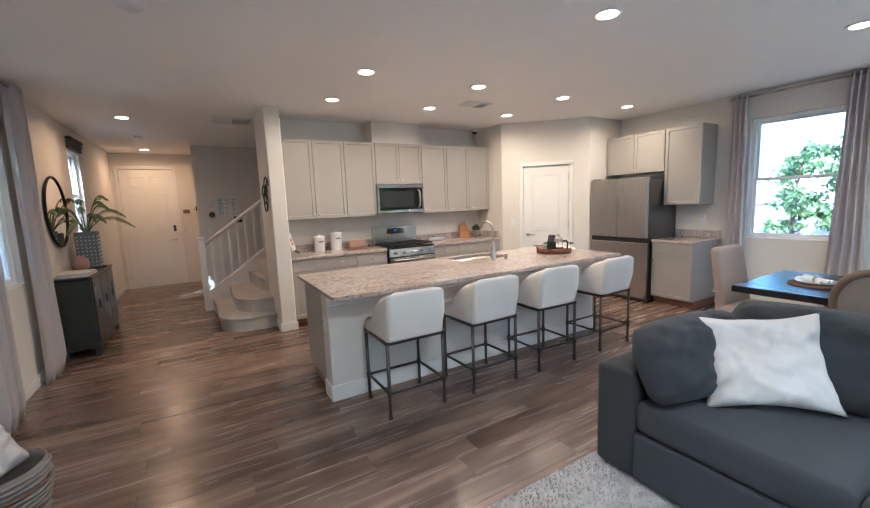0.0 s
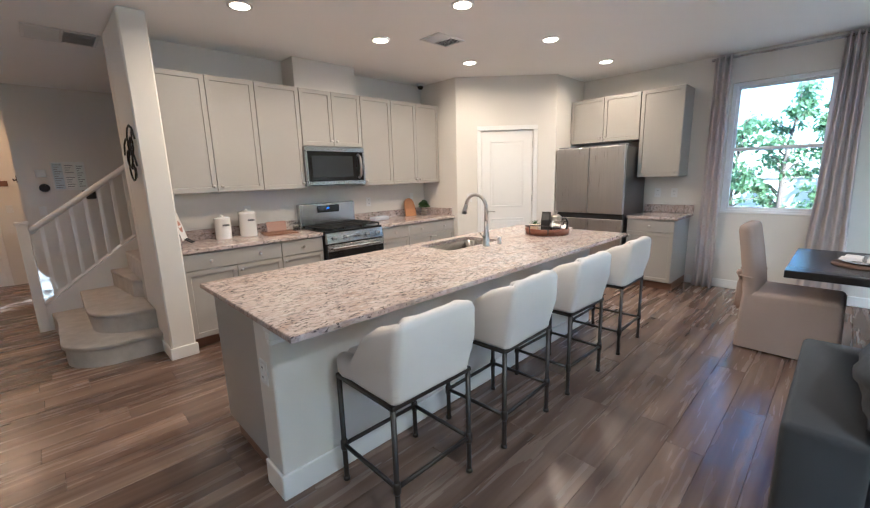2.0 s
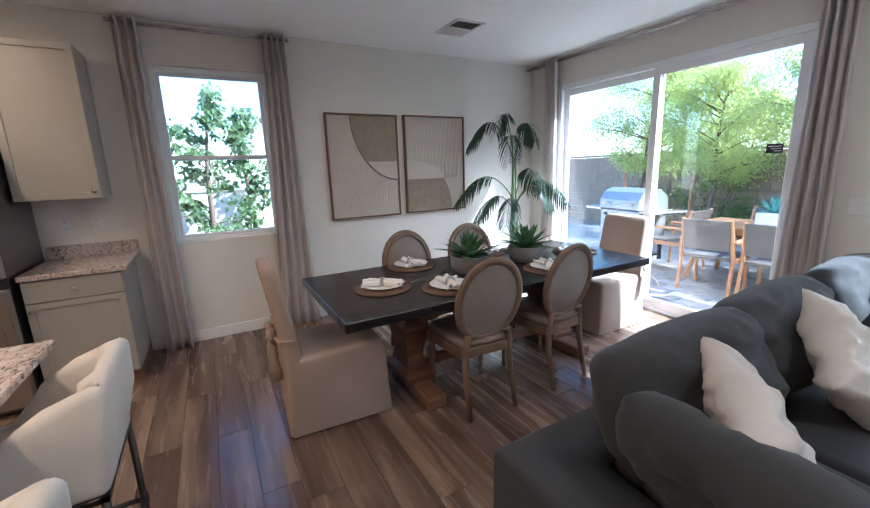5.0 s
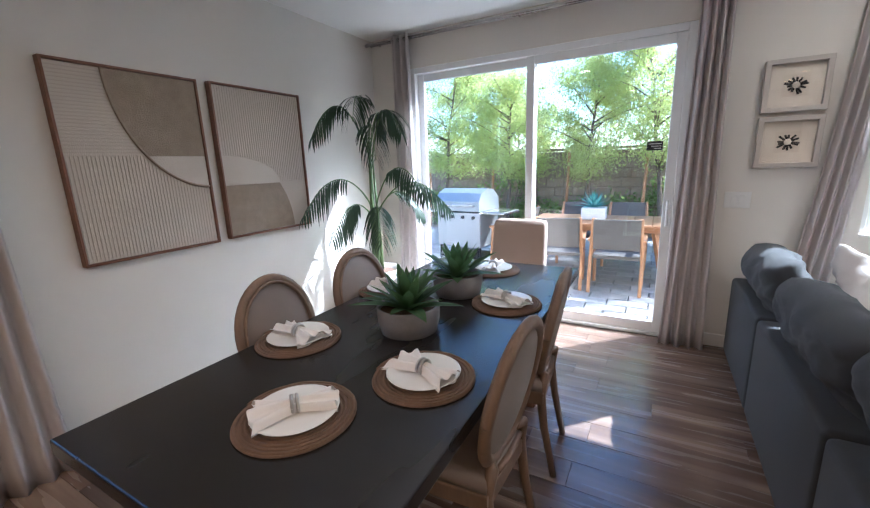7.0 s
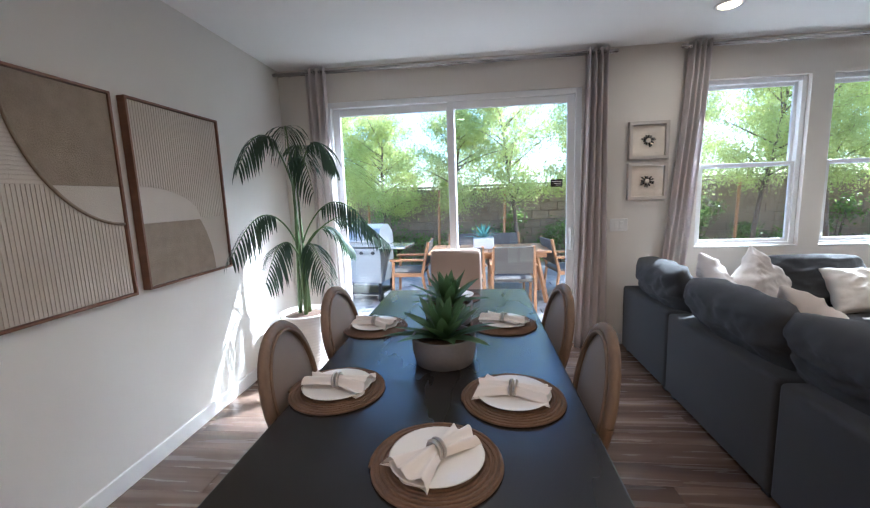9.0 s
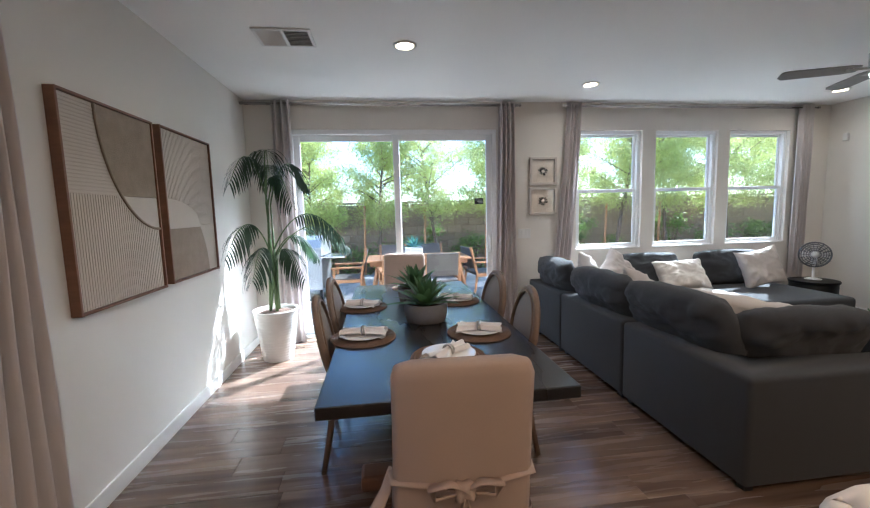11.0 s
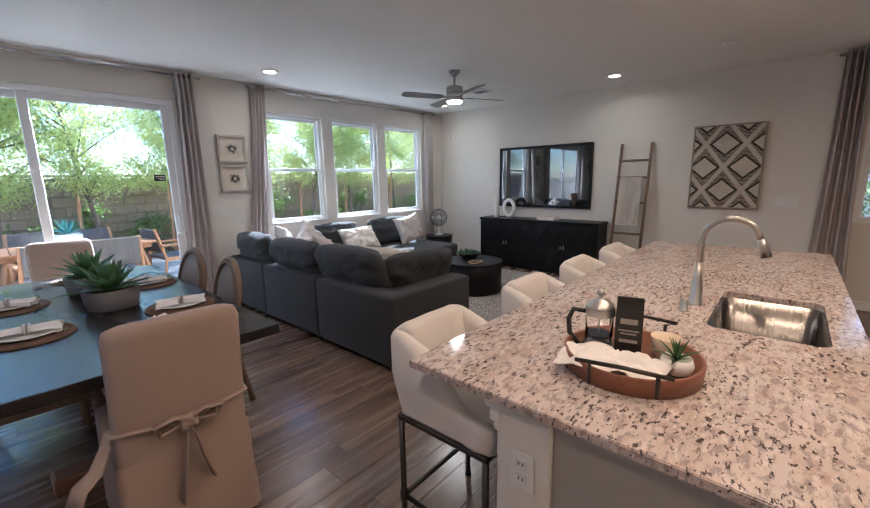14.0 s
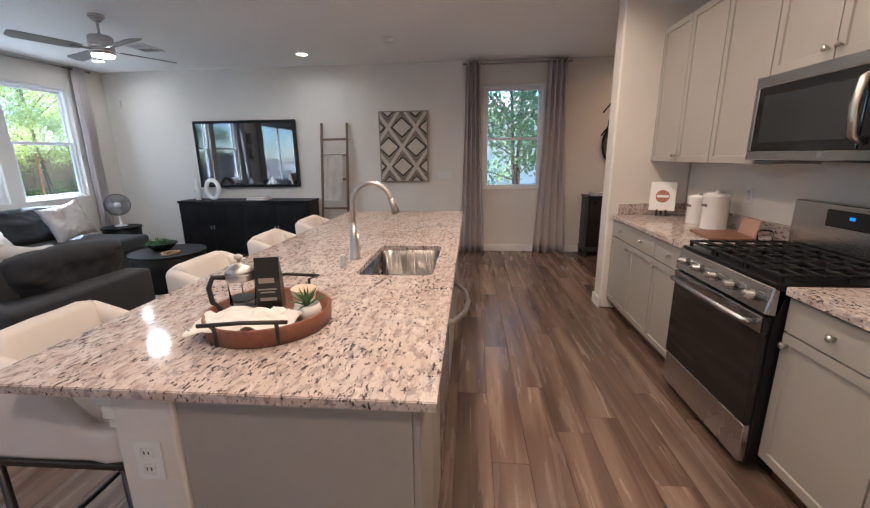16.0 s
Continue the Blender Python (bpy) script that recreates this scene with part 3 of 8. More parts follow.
pdw = PD1 - PD0
panel_door("door_2", pdw, PDH, [(0.12, pdw - 0.12, 1.02, 1.92), (0.12, pdw - 0.12, 0.2, 0.86)], PM @ Matrix.Translation((PD0, 0, 0)),
           "closed white two-panel pantry door in a white casing", knob_side=-1)
six = []
for x0, x1 in ((0.13, 0.42), (0.50, 0.79)):
    six += [(x0, x1, 2.06, 2.30), (x0, x1, 1.14, 1.94), (x0, x1, 0.22, 0.98)]
front = panel_door("door_3", 0.92, 2.44, six, Matrix.Translation((-0.70, 10.6, 0)), "closed white six-panel front door with smart lock")
part("keypad_lock", box(0.83, 0.88, -0.012, 0.012, 1.14, 1.27, 0.006), black_plastic, front, "black keypad deadbolt")
part("peephole", moved(lathe([(0.008, 0), (0.008, 0.01)], 10), Matrix.Translation((0.46, 0.012, 1.52)) @ Matrix.Rotation(math.pi / 2, 4, "X")), chrome, front)


def curtain_mesh(width, height, folds, depth, flare=0.0, seed=0, sway=0.0, thick=0.004, puddle=0.05):
    """A hanging pleated cloth, pleats across x, from z = height down to the floor."""
    rnd = random.Random(seed)
    bm = bmesh.new()
    nx, nz = folds * 10, 18
    ph = [rnd.uniform(-0.6, 0.6) for _ in range(folds + 2)]
    sides = []
    for off in (0, thick):
        rows = []
        for j in range(nz + 1):
            v = j / nz
            z = height * (1 - v)
            row = []
            for i in range(nx + 1):
                u = i / nx
                k = u * folds
                amp = depth * (0.75 + 0.25 * math.cos(3.1 * v + ph[int(k)])) * (1 + 0.5 * flare * v)
                x = (u - 0.5) * width * (1 + flare * v ** 1.6) + sway * v ** 1.3
                y = amp * math.sin(2 * math.pi * k + 0.5 * ph[int(k)] * v) + 0.012 * noise.noise((u * 5, v * 4, seed))
                if v > 0.95:
                    y += puddle * (v - 0.95) * 20 * (0.4 + 0.6 * noise.noise((u * 6, 3, seed)))
                row.append(bm.verts.new((x, y + off, z)))
            rows.append(row)
        for a, b in zip(rows, rows[1:]):
            for i in range(nx):
                q = [a[i], b[i], b[i + 1], a[i + 1]]
                bm.faces.new(q if off == 0 else q[::-1])
        sides.append(rows)
    a, b = sides
    for i in range(nx):
        bm.faces.new((a[0][i], a[0][i + 1], b[0][i + 1], b[0][i]))
        bm.faces.new((a[nz][i], b[nz][i], b[nz][i + 1], a[nz][i + 1]))
    for j in range(nz):
        bm.faces.new((a[j][0], b[j][0], b[j + 1][0], a[j + 1][0]))
        bm.faces.new((a[j][nx], a[j + 1][nx], b[j + 1][nx], b[j][nx]))
    return bm


ROD_Z = 2.70


def curtain(m, width, folds, depth, flare, seed, sway=0.0, label="taupe grommet curtain panel reaching the floor"):
    ob = thing("curtain", label, "curtain", m, "grommet curtains")
    part("cloth", curtain_mesh(width, ROD_Z + 0.035, folds, depth, flare, seed, sway), curtain_cloth, ob, smooth=True)
    for k in range(2 * folds):
        x = -width / 2 + (k + 0.5) * width / (2 * folds)
        bm = tube([(x, 0.022 * math.cos(a), ROD_Z + 0.022 * math.sin(a)) for a in [2 * math.pi * q / 12 for q in range(13)]], 0.004, 5, cap=False)
        part("grommet", bm, chrome, ob, smooth=True)


def rod(p, q, out, label="slim pewter double curtain rod under the ceiling"):
    """A double curtain rod with brackets; out points into the room."""
    p, q, out = Vector(p), Vector(q), Vector(out)
    ob = thing("curtain_rod", label, "curtain rod")
    d = (q - p).normalized()
    part("front_rod", tube([p, q], 0.0125, 10), steel, ob, smooth=True)
    part("back_rod", tube([p - out * 0.045, q - out * 0.045], 0.008, 8), steel, ob, smooth=True)
    for e, s in ((p, -1), (q, 1)):
        part("finial", tube([e, e + d * s * 0.012, e + d * s * 0.03], [0.016, 0.018, 0.014], 10), steel, ob, smooth=True)
    for f in (0.03, 0.5, 0.97):
        c = p.lerp(q, f)
        part("bracket", tube([c - out * 0.088, c - out * 0.045, c], 0.006, 6), steel, ob)


CY = S + 0.092
rod((3.58, CY, ROD_Z), (6.69, CY, ROD_Z), (0, 1, 0))
rod((-0.50, CY, ROD_Z), (3.0, CY, ROD_Z), (0, 1, 0))
CXE = E - 0.092
rod((CXE, 1.70, ROD_Z), (CXE, 2.97, ROD_Z), (-1, 0, 0))
CXW = W + 0.092
rod((CXW, 4.22, ROD_Z), (CXW, 5.66, ROD_Z), (1, 0, 0))
curtain(Matrix.Translation((6.30, CY, 0)), 0.20, 3, 0.035, 0.35, 1)
curtain(Matrix.Translation((3.73, CY, 0)), 0.20, 4, 0.038, 0.55, 2, 0.02)
curtain(Matrix.Translation((2.88, CY, 0)), 0.17, 4, 0.038, 0.4, 3, 0.22, "taupe grommet curtain panel swept aside behind the sofa")
curtain(Matrix.Translation((-0.33, CY, 0)), 0.18, 4, 0.035, 0.2, 4, 0.0)
R90 = Matrix.Rotation(math.pi / 2, 4, "Z")
curtain(Matrix.Translation((CXE, 2.88, 0)) @ R90, 0.17, 3, 0.035, 0.3, 5)
curtain(Matrix.Translation((CXE, 1.80, 0)) @ R90, 0.20, 4, 0.038, 0.9, 6, 0.02)
curtain(Matrix.Translation((CXW, 4.34, 0)) @ R90, 0.20, 4, 0.058, 0.9, 7)
curtain(Matrix.Translation((CXW, 5.50, 0)) @ R90, 0.27, 4, 0.044, 0.75, 8)


# ---- ceiling fittings and plates ----
def recessed_light(x, y):
    ob = thing("recessed_light", "lit round recessed ceiling light with white trim", "ceiling light", Matrix.Translation((x, y, CEIL)), "recessed lights")
    bm = lathe([(0.078, 0.0), (0.092, -0.003), (0.092, -0.009), (0.074, -0.012), (0.066, -0.004)], 28)
    part("trim", bm, white_plastic, ob, smooth=True)
    part("lens", moved(lathe([(0.064, -0.008), (0.064, -0.014)], 24), Matrix.Identity(4)), lens_glow, ob, "glowing warm lens")


lens_glow = glow_material("lamp_lens", (1.0, 0.72, 0.42), 3.0)
for x, y in KITCHEN_LIGHTS + ROOM_LIGHTS:
    recessed_light(x, y)


def ceiling_vent(x, y, w, d, turn, label):
    ob = thing("ceiling_vent", label, "air vent", Matrix.Translation((x, y, CEIL)) @ Matrix.Rotation(radians(turn), 4, "Z"))
    bm = bmesh.new()
    for a in ((-w / 2, w / 2, -d / 2, -d / 2 + 0.025), (-w / 2, w / 2, d / 2 - 0.025, d / 2), (-w / 2, -w / 2 + 0.025, -d / 2 + 0.025, d / 2 - 0.025), (w / 2 - 0.025, w / 2, -d / 2 + 0.025, d / 2 - 0.025), (-0.012, 0.012, -d / 2 + 0.025, d / 2 - 0.025)):
        joined(bm, box(a[0], a[1], a[2], a[3], -0.012, 0.0, 0.003))
    part("frame", bm, white_plastic, ob)
    part("backing", box(-w / 2 + 0.02, w / 2 - 0.02, -d / 2 + 0.02, d / 2 - 0.02, -0.003, -0.001), black_plastic, ob)
    n = int((d - 0.05) / 0.022)
    for k in range(n):
        for s in (-1, 1):
            yy = -d / 2 + 0.025 + (k + 0.5) * (d - 0.05) / n
            cx = s * (w / 4 - 0.004)
            bm = moved(box(-w / 4 + 0.018, w / 4 - 0.018, -0.008, 0.008, -0.001, 0.001), Matrix.Translation((cx, yy, -0.008)) @ Matrix.Rotation(radians(35 * s), 4, "X"))
            part("slat", bm, white_plastic, ob)


ceiling_vent(3.77, 4.61, 0.36, 0.26, 0, "white louvred ceiling vent over the kitchen")
ceiling_vent(5.88, 0.30, 0.40, 0.30, 0, "white louvred ceiling vent over the dining table")
ceiling_vent(0.42, 0.40, 0.36, 0.26, 0, "white louvred ceiling vent near the fan")
ceiling_vent(1.12, 6.62, 0.50, 0.40, 0, "large grey return air grille over the stairs")


def plate(name, m, w=0.075, h=0.118, kind="outlet"):
    ob = thing(name, {"outlet": "white duplex electrical outlet on the wall", "switch": "white rocker light switch plate on the wall"}[kind], kind, m)
    part("cover", box(-w / 2, w / 2, -0.006, 0, -h / 2, h / 2, 0.002), white_plastic, ob)
    n = max(1, round(w / 0.07))
    for k in range(n):
        cx = (k - (n - 1) / 2) * 0.046
        if kind == "switch":
            part("rocker", box(cx - 0.016, cx + 0.016, -0.010, -0.006, -0.033, 0.033, 0.002), white_plastic, ob)
        else:
            for z in (-0.024, 0.024):
                face = part("socket", box(cx - 0.017, cx + 0.017, -0.009, -0.006, z - 0.015, z + 0.015, 0.003), white_plastic, ob)
                for sx in (-0.006, 0.006):
                    part("slot", box(cx + sx - 0.0015, cx + sx + 0.0015, -0.0098, -0.0088, z - 0.003, z + 0.007), black_plastic, face)


def facing(x, y, z, way):
    """A pose on a wall whose front looks to the south (0), east (90), north (180) or west (-90)."""
    return Matrix.Translation((x, y, z)) @ Matrix.Rotation(radians(way), 4, "Z")


plate("outlet", facing(2.36, N, 1.16, 0))
plate("outlet", facing(3.95, N, 1.16, 0))
plate("switch_plate", facing(4.72, N, 1.18, 0), kind="switch")
plate("outlet", facing(E, 3.50, 1.17, -90))
plate("outlet", facing(E, 3.30, 1.17, -90))
plate("switch_plate", PM @ Matrix.Translation((0.17, 0, 1.16)), kind="switch")
plate("switch_plate", facing(3.48, S, 1.17, 180), w=0.16, kind="switch")
plate("switch_plate", facing(W, 3.93, 1.17, 90), w=0.21, kind="switch")
plate("switch_plate", facing(0.42, 10.6, 1.17, 0), kind="switch")
plate("switch_plate", facing(0.78, 9.2, 1.17, 0), kind="switch")
cam_dome = thing("security_camera", "small white and black dome camera under the ceiling", "camera", Matrix.Translation((4.86, 6.12, CEIL)))
part("base", lathe([(0.05, 0), (0.05, -0.03), (0.045, -0.035)], 20), white_plastic, cam_dome, smooth=True)
part("dome", lathe([(0.042, -0.036), (0.040, -0.055), (0.028, -0.072), (0.008, -0.08)], 20), black_glass, cam_dome, smooth=True)
smoke = thing("smoke_detector", "round white smoke detector on the ceiling", "smoke detector", Matrix.Translation((0.38, 3.37, CEIL)))
part("body", lathe([(0.07, 0), (0.07, -0.02), (0.05, -0.036), (0.02, -0.038)], 24), white_plastic, smoke, smooth=True)
smoke2 = thing("smoke_detector", "round white smoke detector in the entry hall", "smoke detector", Matrix.Translation((-0.1, 8.35, CEIL)))
part("body", lathe([(0.06, 0), (0.06, -0.02), (0.045, -0.034), (0.02, -0.036)], 24), white_plastic, smoke2, smooth=True)
sensor = thing("alarm_sensor", "small white alarm sensor high in the corner", "sensor", facing(W, -1.14, 2.30, 90))
part("body", box(-0.03, 0.03, -0.04, 0, -0.05, 0.05, 0.008), white_plastic, sensor)

# ---- kitchen ----
def knob(parent, x, y, z):
    bm = moved(lathe([(0.006, 0), (0.005, 0.012), (0.013, 0.018), (0.015, 0.025), (0.010, 0.031), (0.003, 0.033)], 14), Matrix.Translation((x, y, z)) @ Matrix.Rotation(math.pi / 2, 4, "X"))
    part("knob", bm, chrome, parent, "small satin nickel knob", True)


def shaker(name, x0, x1, z0, z1, parent, knobs=(), flat=False):
    """A cabinet front at y -0.02 to 0 with a framed, sunk panel."""
    f = 0.058
    bm = box(x0, x1, -0.02, 0, z0, z1)
    if not flat:
        face = min(bm.faces, key=lambda q: q.calc_center_median().y)
        bmesh.ops.inset_region(bm, faces=[face], thickness=f)
        inner = bmesh.ops.inset_region(bm, faces=[face], thickness=0.004)
        for v in face.verts:
            v.co.y += 0.009
    ob = part(name, bm, cabinet_paint, parent)
    for kx, kz in knobs:
        knob(ob, kx, -0.02, kz)
    return ob


def base_unit(m, w, d, drawers, doors, label, kick=True):
    ob = thing("base_cabinet", label, "cabinet", m, "kitchen base cabinets")
    bm = box(0, w, 0, d, 0.10, 0.876)
    part("body", bm, cabinet_paint, ob)
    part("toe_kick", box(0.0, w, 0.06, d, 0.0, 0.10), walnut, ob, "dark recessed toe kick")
    g = 0.003
    for k in range(drawers):
        x0, x1 = k * w / drawers + g, (k + 1) * w / drawers - g
        ks = [((x0 + x1) / 2, 0.795)] if x1 - x0 < 0.6 else [(x0 + (x1 - x0) * 0.25, 0.795), (x0 + (x1 - x0) * 0.75, 0.795)]
        shaker("drawer", x0, x1, 0.725, 0.868, ob, ks, True)
    for k in range(doors):
        x0, x1 = k * w / doors + g, (k + 1) * w / doors - g
        kx = x1 - 0.03 if (k == 0 and doors == 2) else x0 + 0.03
        shaker("door", x0, x1, 0.112, 0.717, ob, [(kx, 0.67)])
    return ob


def wall_unit(m, w, d, z0, z1, doors, label, right=True):
    ob = thing("wall_cabinet", label, "cabinet", m, "kitchen wall cabinets")
    part("body", box(0, w, 0, d, z0, z1), cabinet_paint, ob)
    g = 0.003
    for k in range(doors):
        x0, x1 = k * w / doors + g, (k + 1) * w / doors - g
        kx = x1 - 0.03 if (doors == 2 and k == 0) or (doors == 1 and right) else x0 + 0.03
        shaker("door", x0, x1, z0 + 0.004, z1 - 0.004, ob, [(kx, z0 + 0.055)])
    return ob


BY = 5.65
D = N - BY - 0.002
base_unit(Matrix.Translation((1.562, BY, 0)), 0.868, D, 1, 2, "greige base cabinet with one wide drawer over two doors")
base_unit(Matrix.Translation((2.432, BY, 0)), 0.458, D, 1, 1, "narrow greige base cabinet beside the range")
base_unit(Matrix.Translation((3.662, BY, 0)), 0.458, D, 1, 1, "narrow greige base cabinet with drawer and shaker door")
base_unit(Matrix.Translation((4.122, BY, 0)), 0.850, D, 1, 2, "greige base cabinet with wide drawer beside the pantry")
UY, UD = 5.92, N - 5.92 - 0.002
wall_unit(Matrix.Translation((1.562, UY, 0)), 0.870, UD, 1.385, 2.44, 2, "tall greige wall cabinet with two shaker doors")
wall_unit(Matrix.Translation((2.436, UY, 0)), 0.458, UD, 1.385, 2.44, 1, "tall greige wall cabinet with one shaker door")
wall_unit(Matrix.Translation((2.898, UY, 0)), 0.766, UD, 1.842, 2.44, 2, "short greige wall cabinet over the microwave")
wall_unit(Matrix.Translation((3.668, UY, 0)), 0.456, UD, 1.385, 2.44, 1, "tall greige wall cabinet next to the microwave", False)
wall_unit(Matrix.Translation((4.128, UY, 0)), 0.846, UD, 1.385, 2.44, 2, "tall greige wall cabinet with two shaker doors in the corner")
structure("vent_chase", box(2.898, 3.664, 5.975, N - 0.002, 2.444, CEIL), wall_paint, "boxed vent chase above the range cabinet")
WEST = Matrix.Rotation(-math.pi / 2, 4, "Z")    # fronts that look west
FX = 6.36
wall_unit(Matrix.Translation((FX, 4.585, 0)) @ WEST, 0.93, E - FX - 0.002, 1.86, 2.44, 2, "greige wall cabinet above the refrigerator")
wall_unit(Matrix.Translation((FX, 3.650, 0)) @ WEST, 0.48, E - FX - 0.002, 1.385, 2.44, 1, "tall greige wall cabinet beside the window", True)
base_unit(Matrix.Translation((6.10, 3.640, 0)) @ WEST, 0.54, E - 6.10 - 0.002, 1, 1, "greige base cabinet beside the refrigerator")


def slab_top(name, x0, x1, y0, y1, z0, z1, label, hole=None, back=()):
    ob = thing(name, label, "countertop")
    if hole:
        bm = bmesh.new()
        outer = [(x0, y0), (x1, y0), (x1, y1), (x0, y1)]
        inner = rounded(*hole, 0.045, 5)[::-1]
        for z, flip in ((z1, False), (z0, True)):
            vo, vi = [bm.verts.new((x, y, z)) for x, y in outer], [bm.verts.new((x, y, z)) for x, y in inner]
            edges = [bm.edges.new((vo[k], vo[(k + 1) % 4])) for k in range(4)] + [bm.edges.new((vi[k], vi[(k + 1) % len(vi)])) for k in range(len(vi))]
            bmesh.ops.triangle_fill(bm, use_beauty=True, edges=edges)
            inside = [q for q in bm.faces if abs(q.calc_center_median().z - z) < 1e-5 and all(hole[0] - 1e-4 <= v.co.x <= hole[1] + 1e-4 and hole[2] - 1e-4 <= v.co.y <= hole[3] + 1e-4 for v in q.verts)]
            bmesh.ops.delete(bm, geom=inside, context="FACES_ONLY")
            if flip:
                for ring_a, ring_b in ((low_o, vo), (low_i, vi)):
                    n = len(ring_a)
                    for k in range(n):
                        bm.faces.new((ring_b[k], ring_b[(k + 1) % n], ring_a[(k + 1) % n], ring_a[k]))
            low_o, low_i = vo, vi
        bmesh.ops.recalc_face_normals(bm, faces=bm.faces)
    else:
        bm = box(x0, x1, y0, y1, z0, z1, 0.005, seg=2)
    part("slab", bm, granite, ob)
    for b in back:
        part("backsplash", box(*b, z1, z1 + 0.10, 0.003), granite, ob)
    return ob


slab_top("countertop", 1.562, 2.893, 5.61, N - 0.002, 0.878, 0.915, "polished speckled granite countertop with low backsplash", back=[(1.562, 2.893, N - 0.024, N - 0.002), (1.562, 1.584, 5.66, N - 0.026)])
slab_top("countertop", 3.658, 4.976, 5.61, N - 0.002, 0.878, 0.915, "polished speckled granite countertop beside the pantry wall", back=[(3.658, 4.976, N - 0.024, N - 0.002), (4.954, 4.976, 5.66, N - 0.026)])
slab_top("countertop", 6.06, E - 0.002, 3.06, 3.648, 0.878, 0.915, "small granite countertop beside the refrigerator", back=[(E - 0.024, E - 0.002, 3.06, 3.648)])


def kitchen_range():
    ob = thing("gas_range", "stainless steel gas range with black cooktop grates", "range", Matrix.Translation((2.900, 5.56, 0)))
    w, d = 0.752, 0.66
    part("body", box(0, w, 0.03, d, 0.05, 0.905, 0.004), black_enamel, ob)
    part("storage_drawer", box(0.005, w - 0.005, 0.0, 0.03, 0.055, 0.245, 0.005), steel_h, ob, "brushed steel bottom drawer")
    door = part("oven_door", box(0.005, w - 0.005, -0.008, 0.03, 0.25, 0.775, 0.006), black_glass, ob, "black glass oven door")
    part("door_trim", box(0.005, w - 0.005, -0.012, -0.0085, 0.70, 0.772, 0.002), steel_h, door, "steel top trim")
    pts = [(0.05, -0.012, 0.735), (0.06, -0.05, 0.738), (w / 2, -0.062, 0.738), (w - 0.06, -0.05, 0.738), (w - 0.05, -0.012, 0.735)]
    part("handle", tube(pts, 0.014, 10), steel_h, door, "curved steel bar handle", True)
    panel = part("control_panel", moved(box(0.0, w, -0.018, 0.04, 0, 0.12, 0.006), Matrix.Translation((0, 0.005, 0.782)) @ Matrix.Rotation(radians(-12), 4, "X")), steel_h, ob, "steel knob panel")
    for k in range(5):
        x = 0.09 + k * (w - 0.18) / 4
        bm = moved(lathe([(0.024, 0), (0.024, 0.006), (0.019, 0.010), (0.017, 0.034), (0.012, 0.038)], 18), Matrix.Translation((x, -0.012, 0.845)) @ Matrix.Rotation(math.pi / 2 - radians(12), 4, "X"))
        part("burner_knob", bm, steel, panel, smooth=True)
    part("cooktop", box(0.0, w, 0.02, d - 0.08, 0.905, 0.922, 0.004), black_enamel, ob, "black enamel cooktop")
    for cx in (0.19, 0.565):
        for cy in (0.16, 0.42):
            part("burner", moved(lathe([(0.05, 0), (0.05, 0.008), (0.035, 0.010), (0.033, 0.018), (0.01, 0.02)], 20), Matrix.Translation((cx, cy, 0.922))), cast_iron, ob, smooth=True)
    for g, (a, b) in enumerate(((0.015, 0.255), (0.258, 0.494), (0.497, 0.737))):
        bm = bmesh.new()
        for x in (a + 0.01, (a + b) / 2, b - 0.01):
            joined(bm, box(x - 0.006, x + 0.006, 0.04, 0.565, 0.944, 0.957, 0.003))
        for y in (0.05, 0.13, 0.21, 0.30, 0.39, 0.47, 0.555):
            joined(bm, box(a, b, y - 0.006, y + 0.006, 0.942, 0.956, 0.003))
        for x in (a + 0.012, b - 0.012):
            for y in (0.05, 0.30, 0.555):
                joined(bm, box(x - 0.007, x + 0.007, y - 0.007, y + 0.007, 0.921, 0.946))
        part("grate", bm, cast_iron, ob, "black cast iron grate")
    back = part("back_guard", box(0.0, w, d - 0.075, d, 0.93, 1.195, 0.012, seg=3), steel_h, ob, "upright steel control back")
    disp = part("display", box(w / 2 - 0.15, w / 2 + 0.15, d - 0.079, d - 0.0745, 1.08, 1.165, 0.003), black_glass, back, "black display window")
    part("clock", box(w / 2 - 0.02, w / 2 + 0.01, d - 0.0798, d - 0.079, 1.125, 1.14), glow_material("clock_glow", (0.05, 0.2, 1.0), 0.25), disp, "blue lit clock")


kitchen_range()


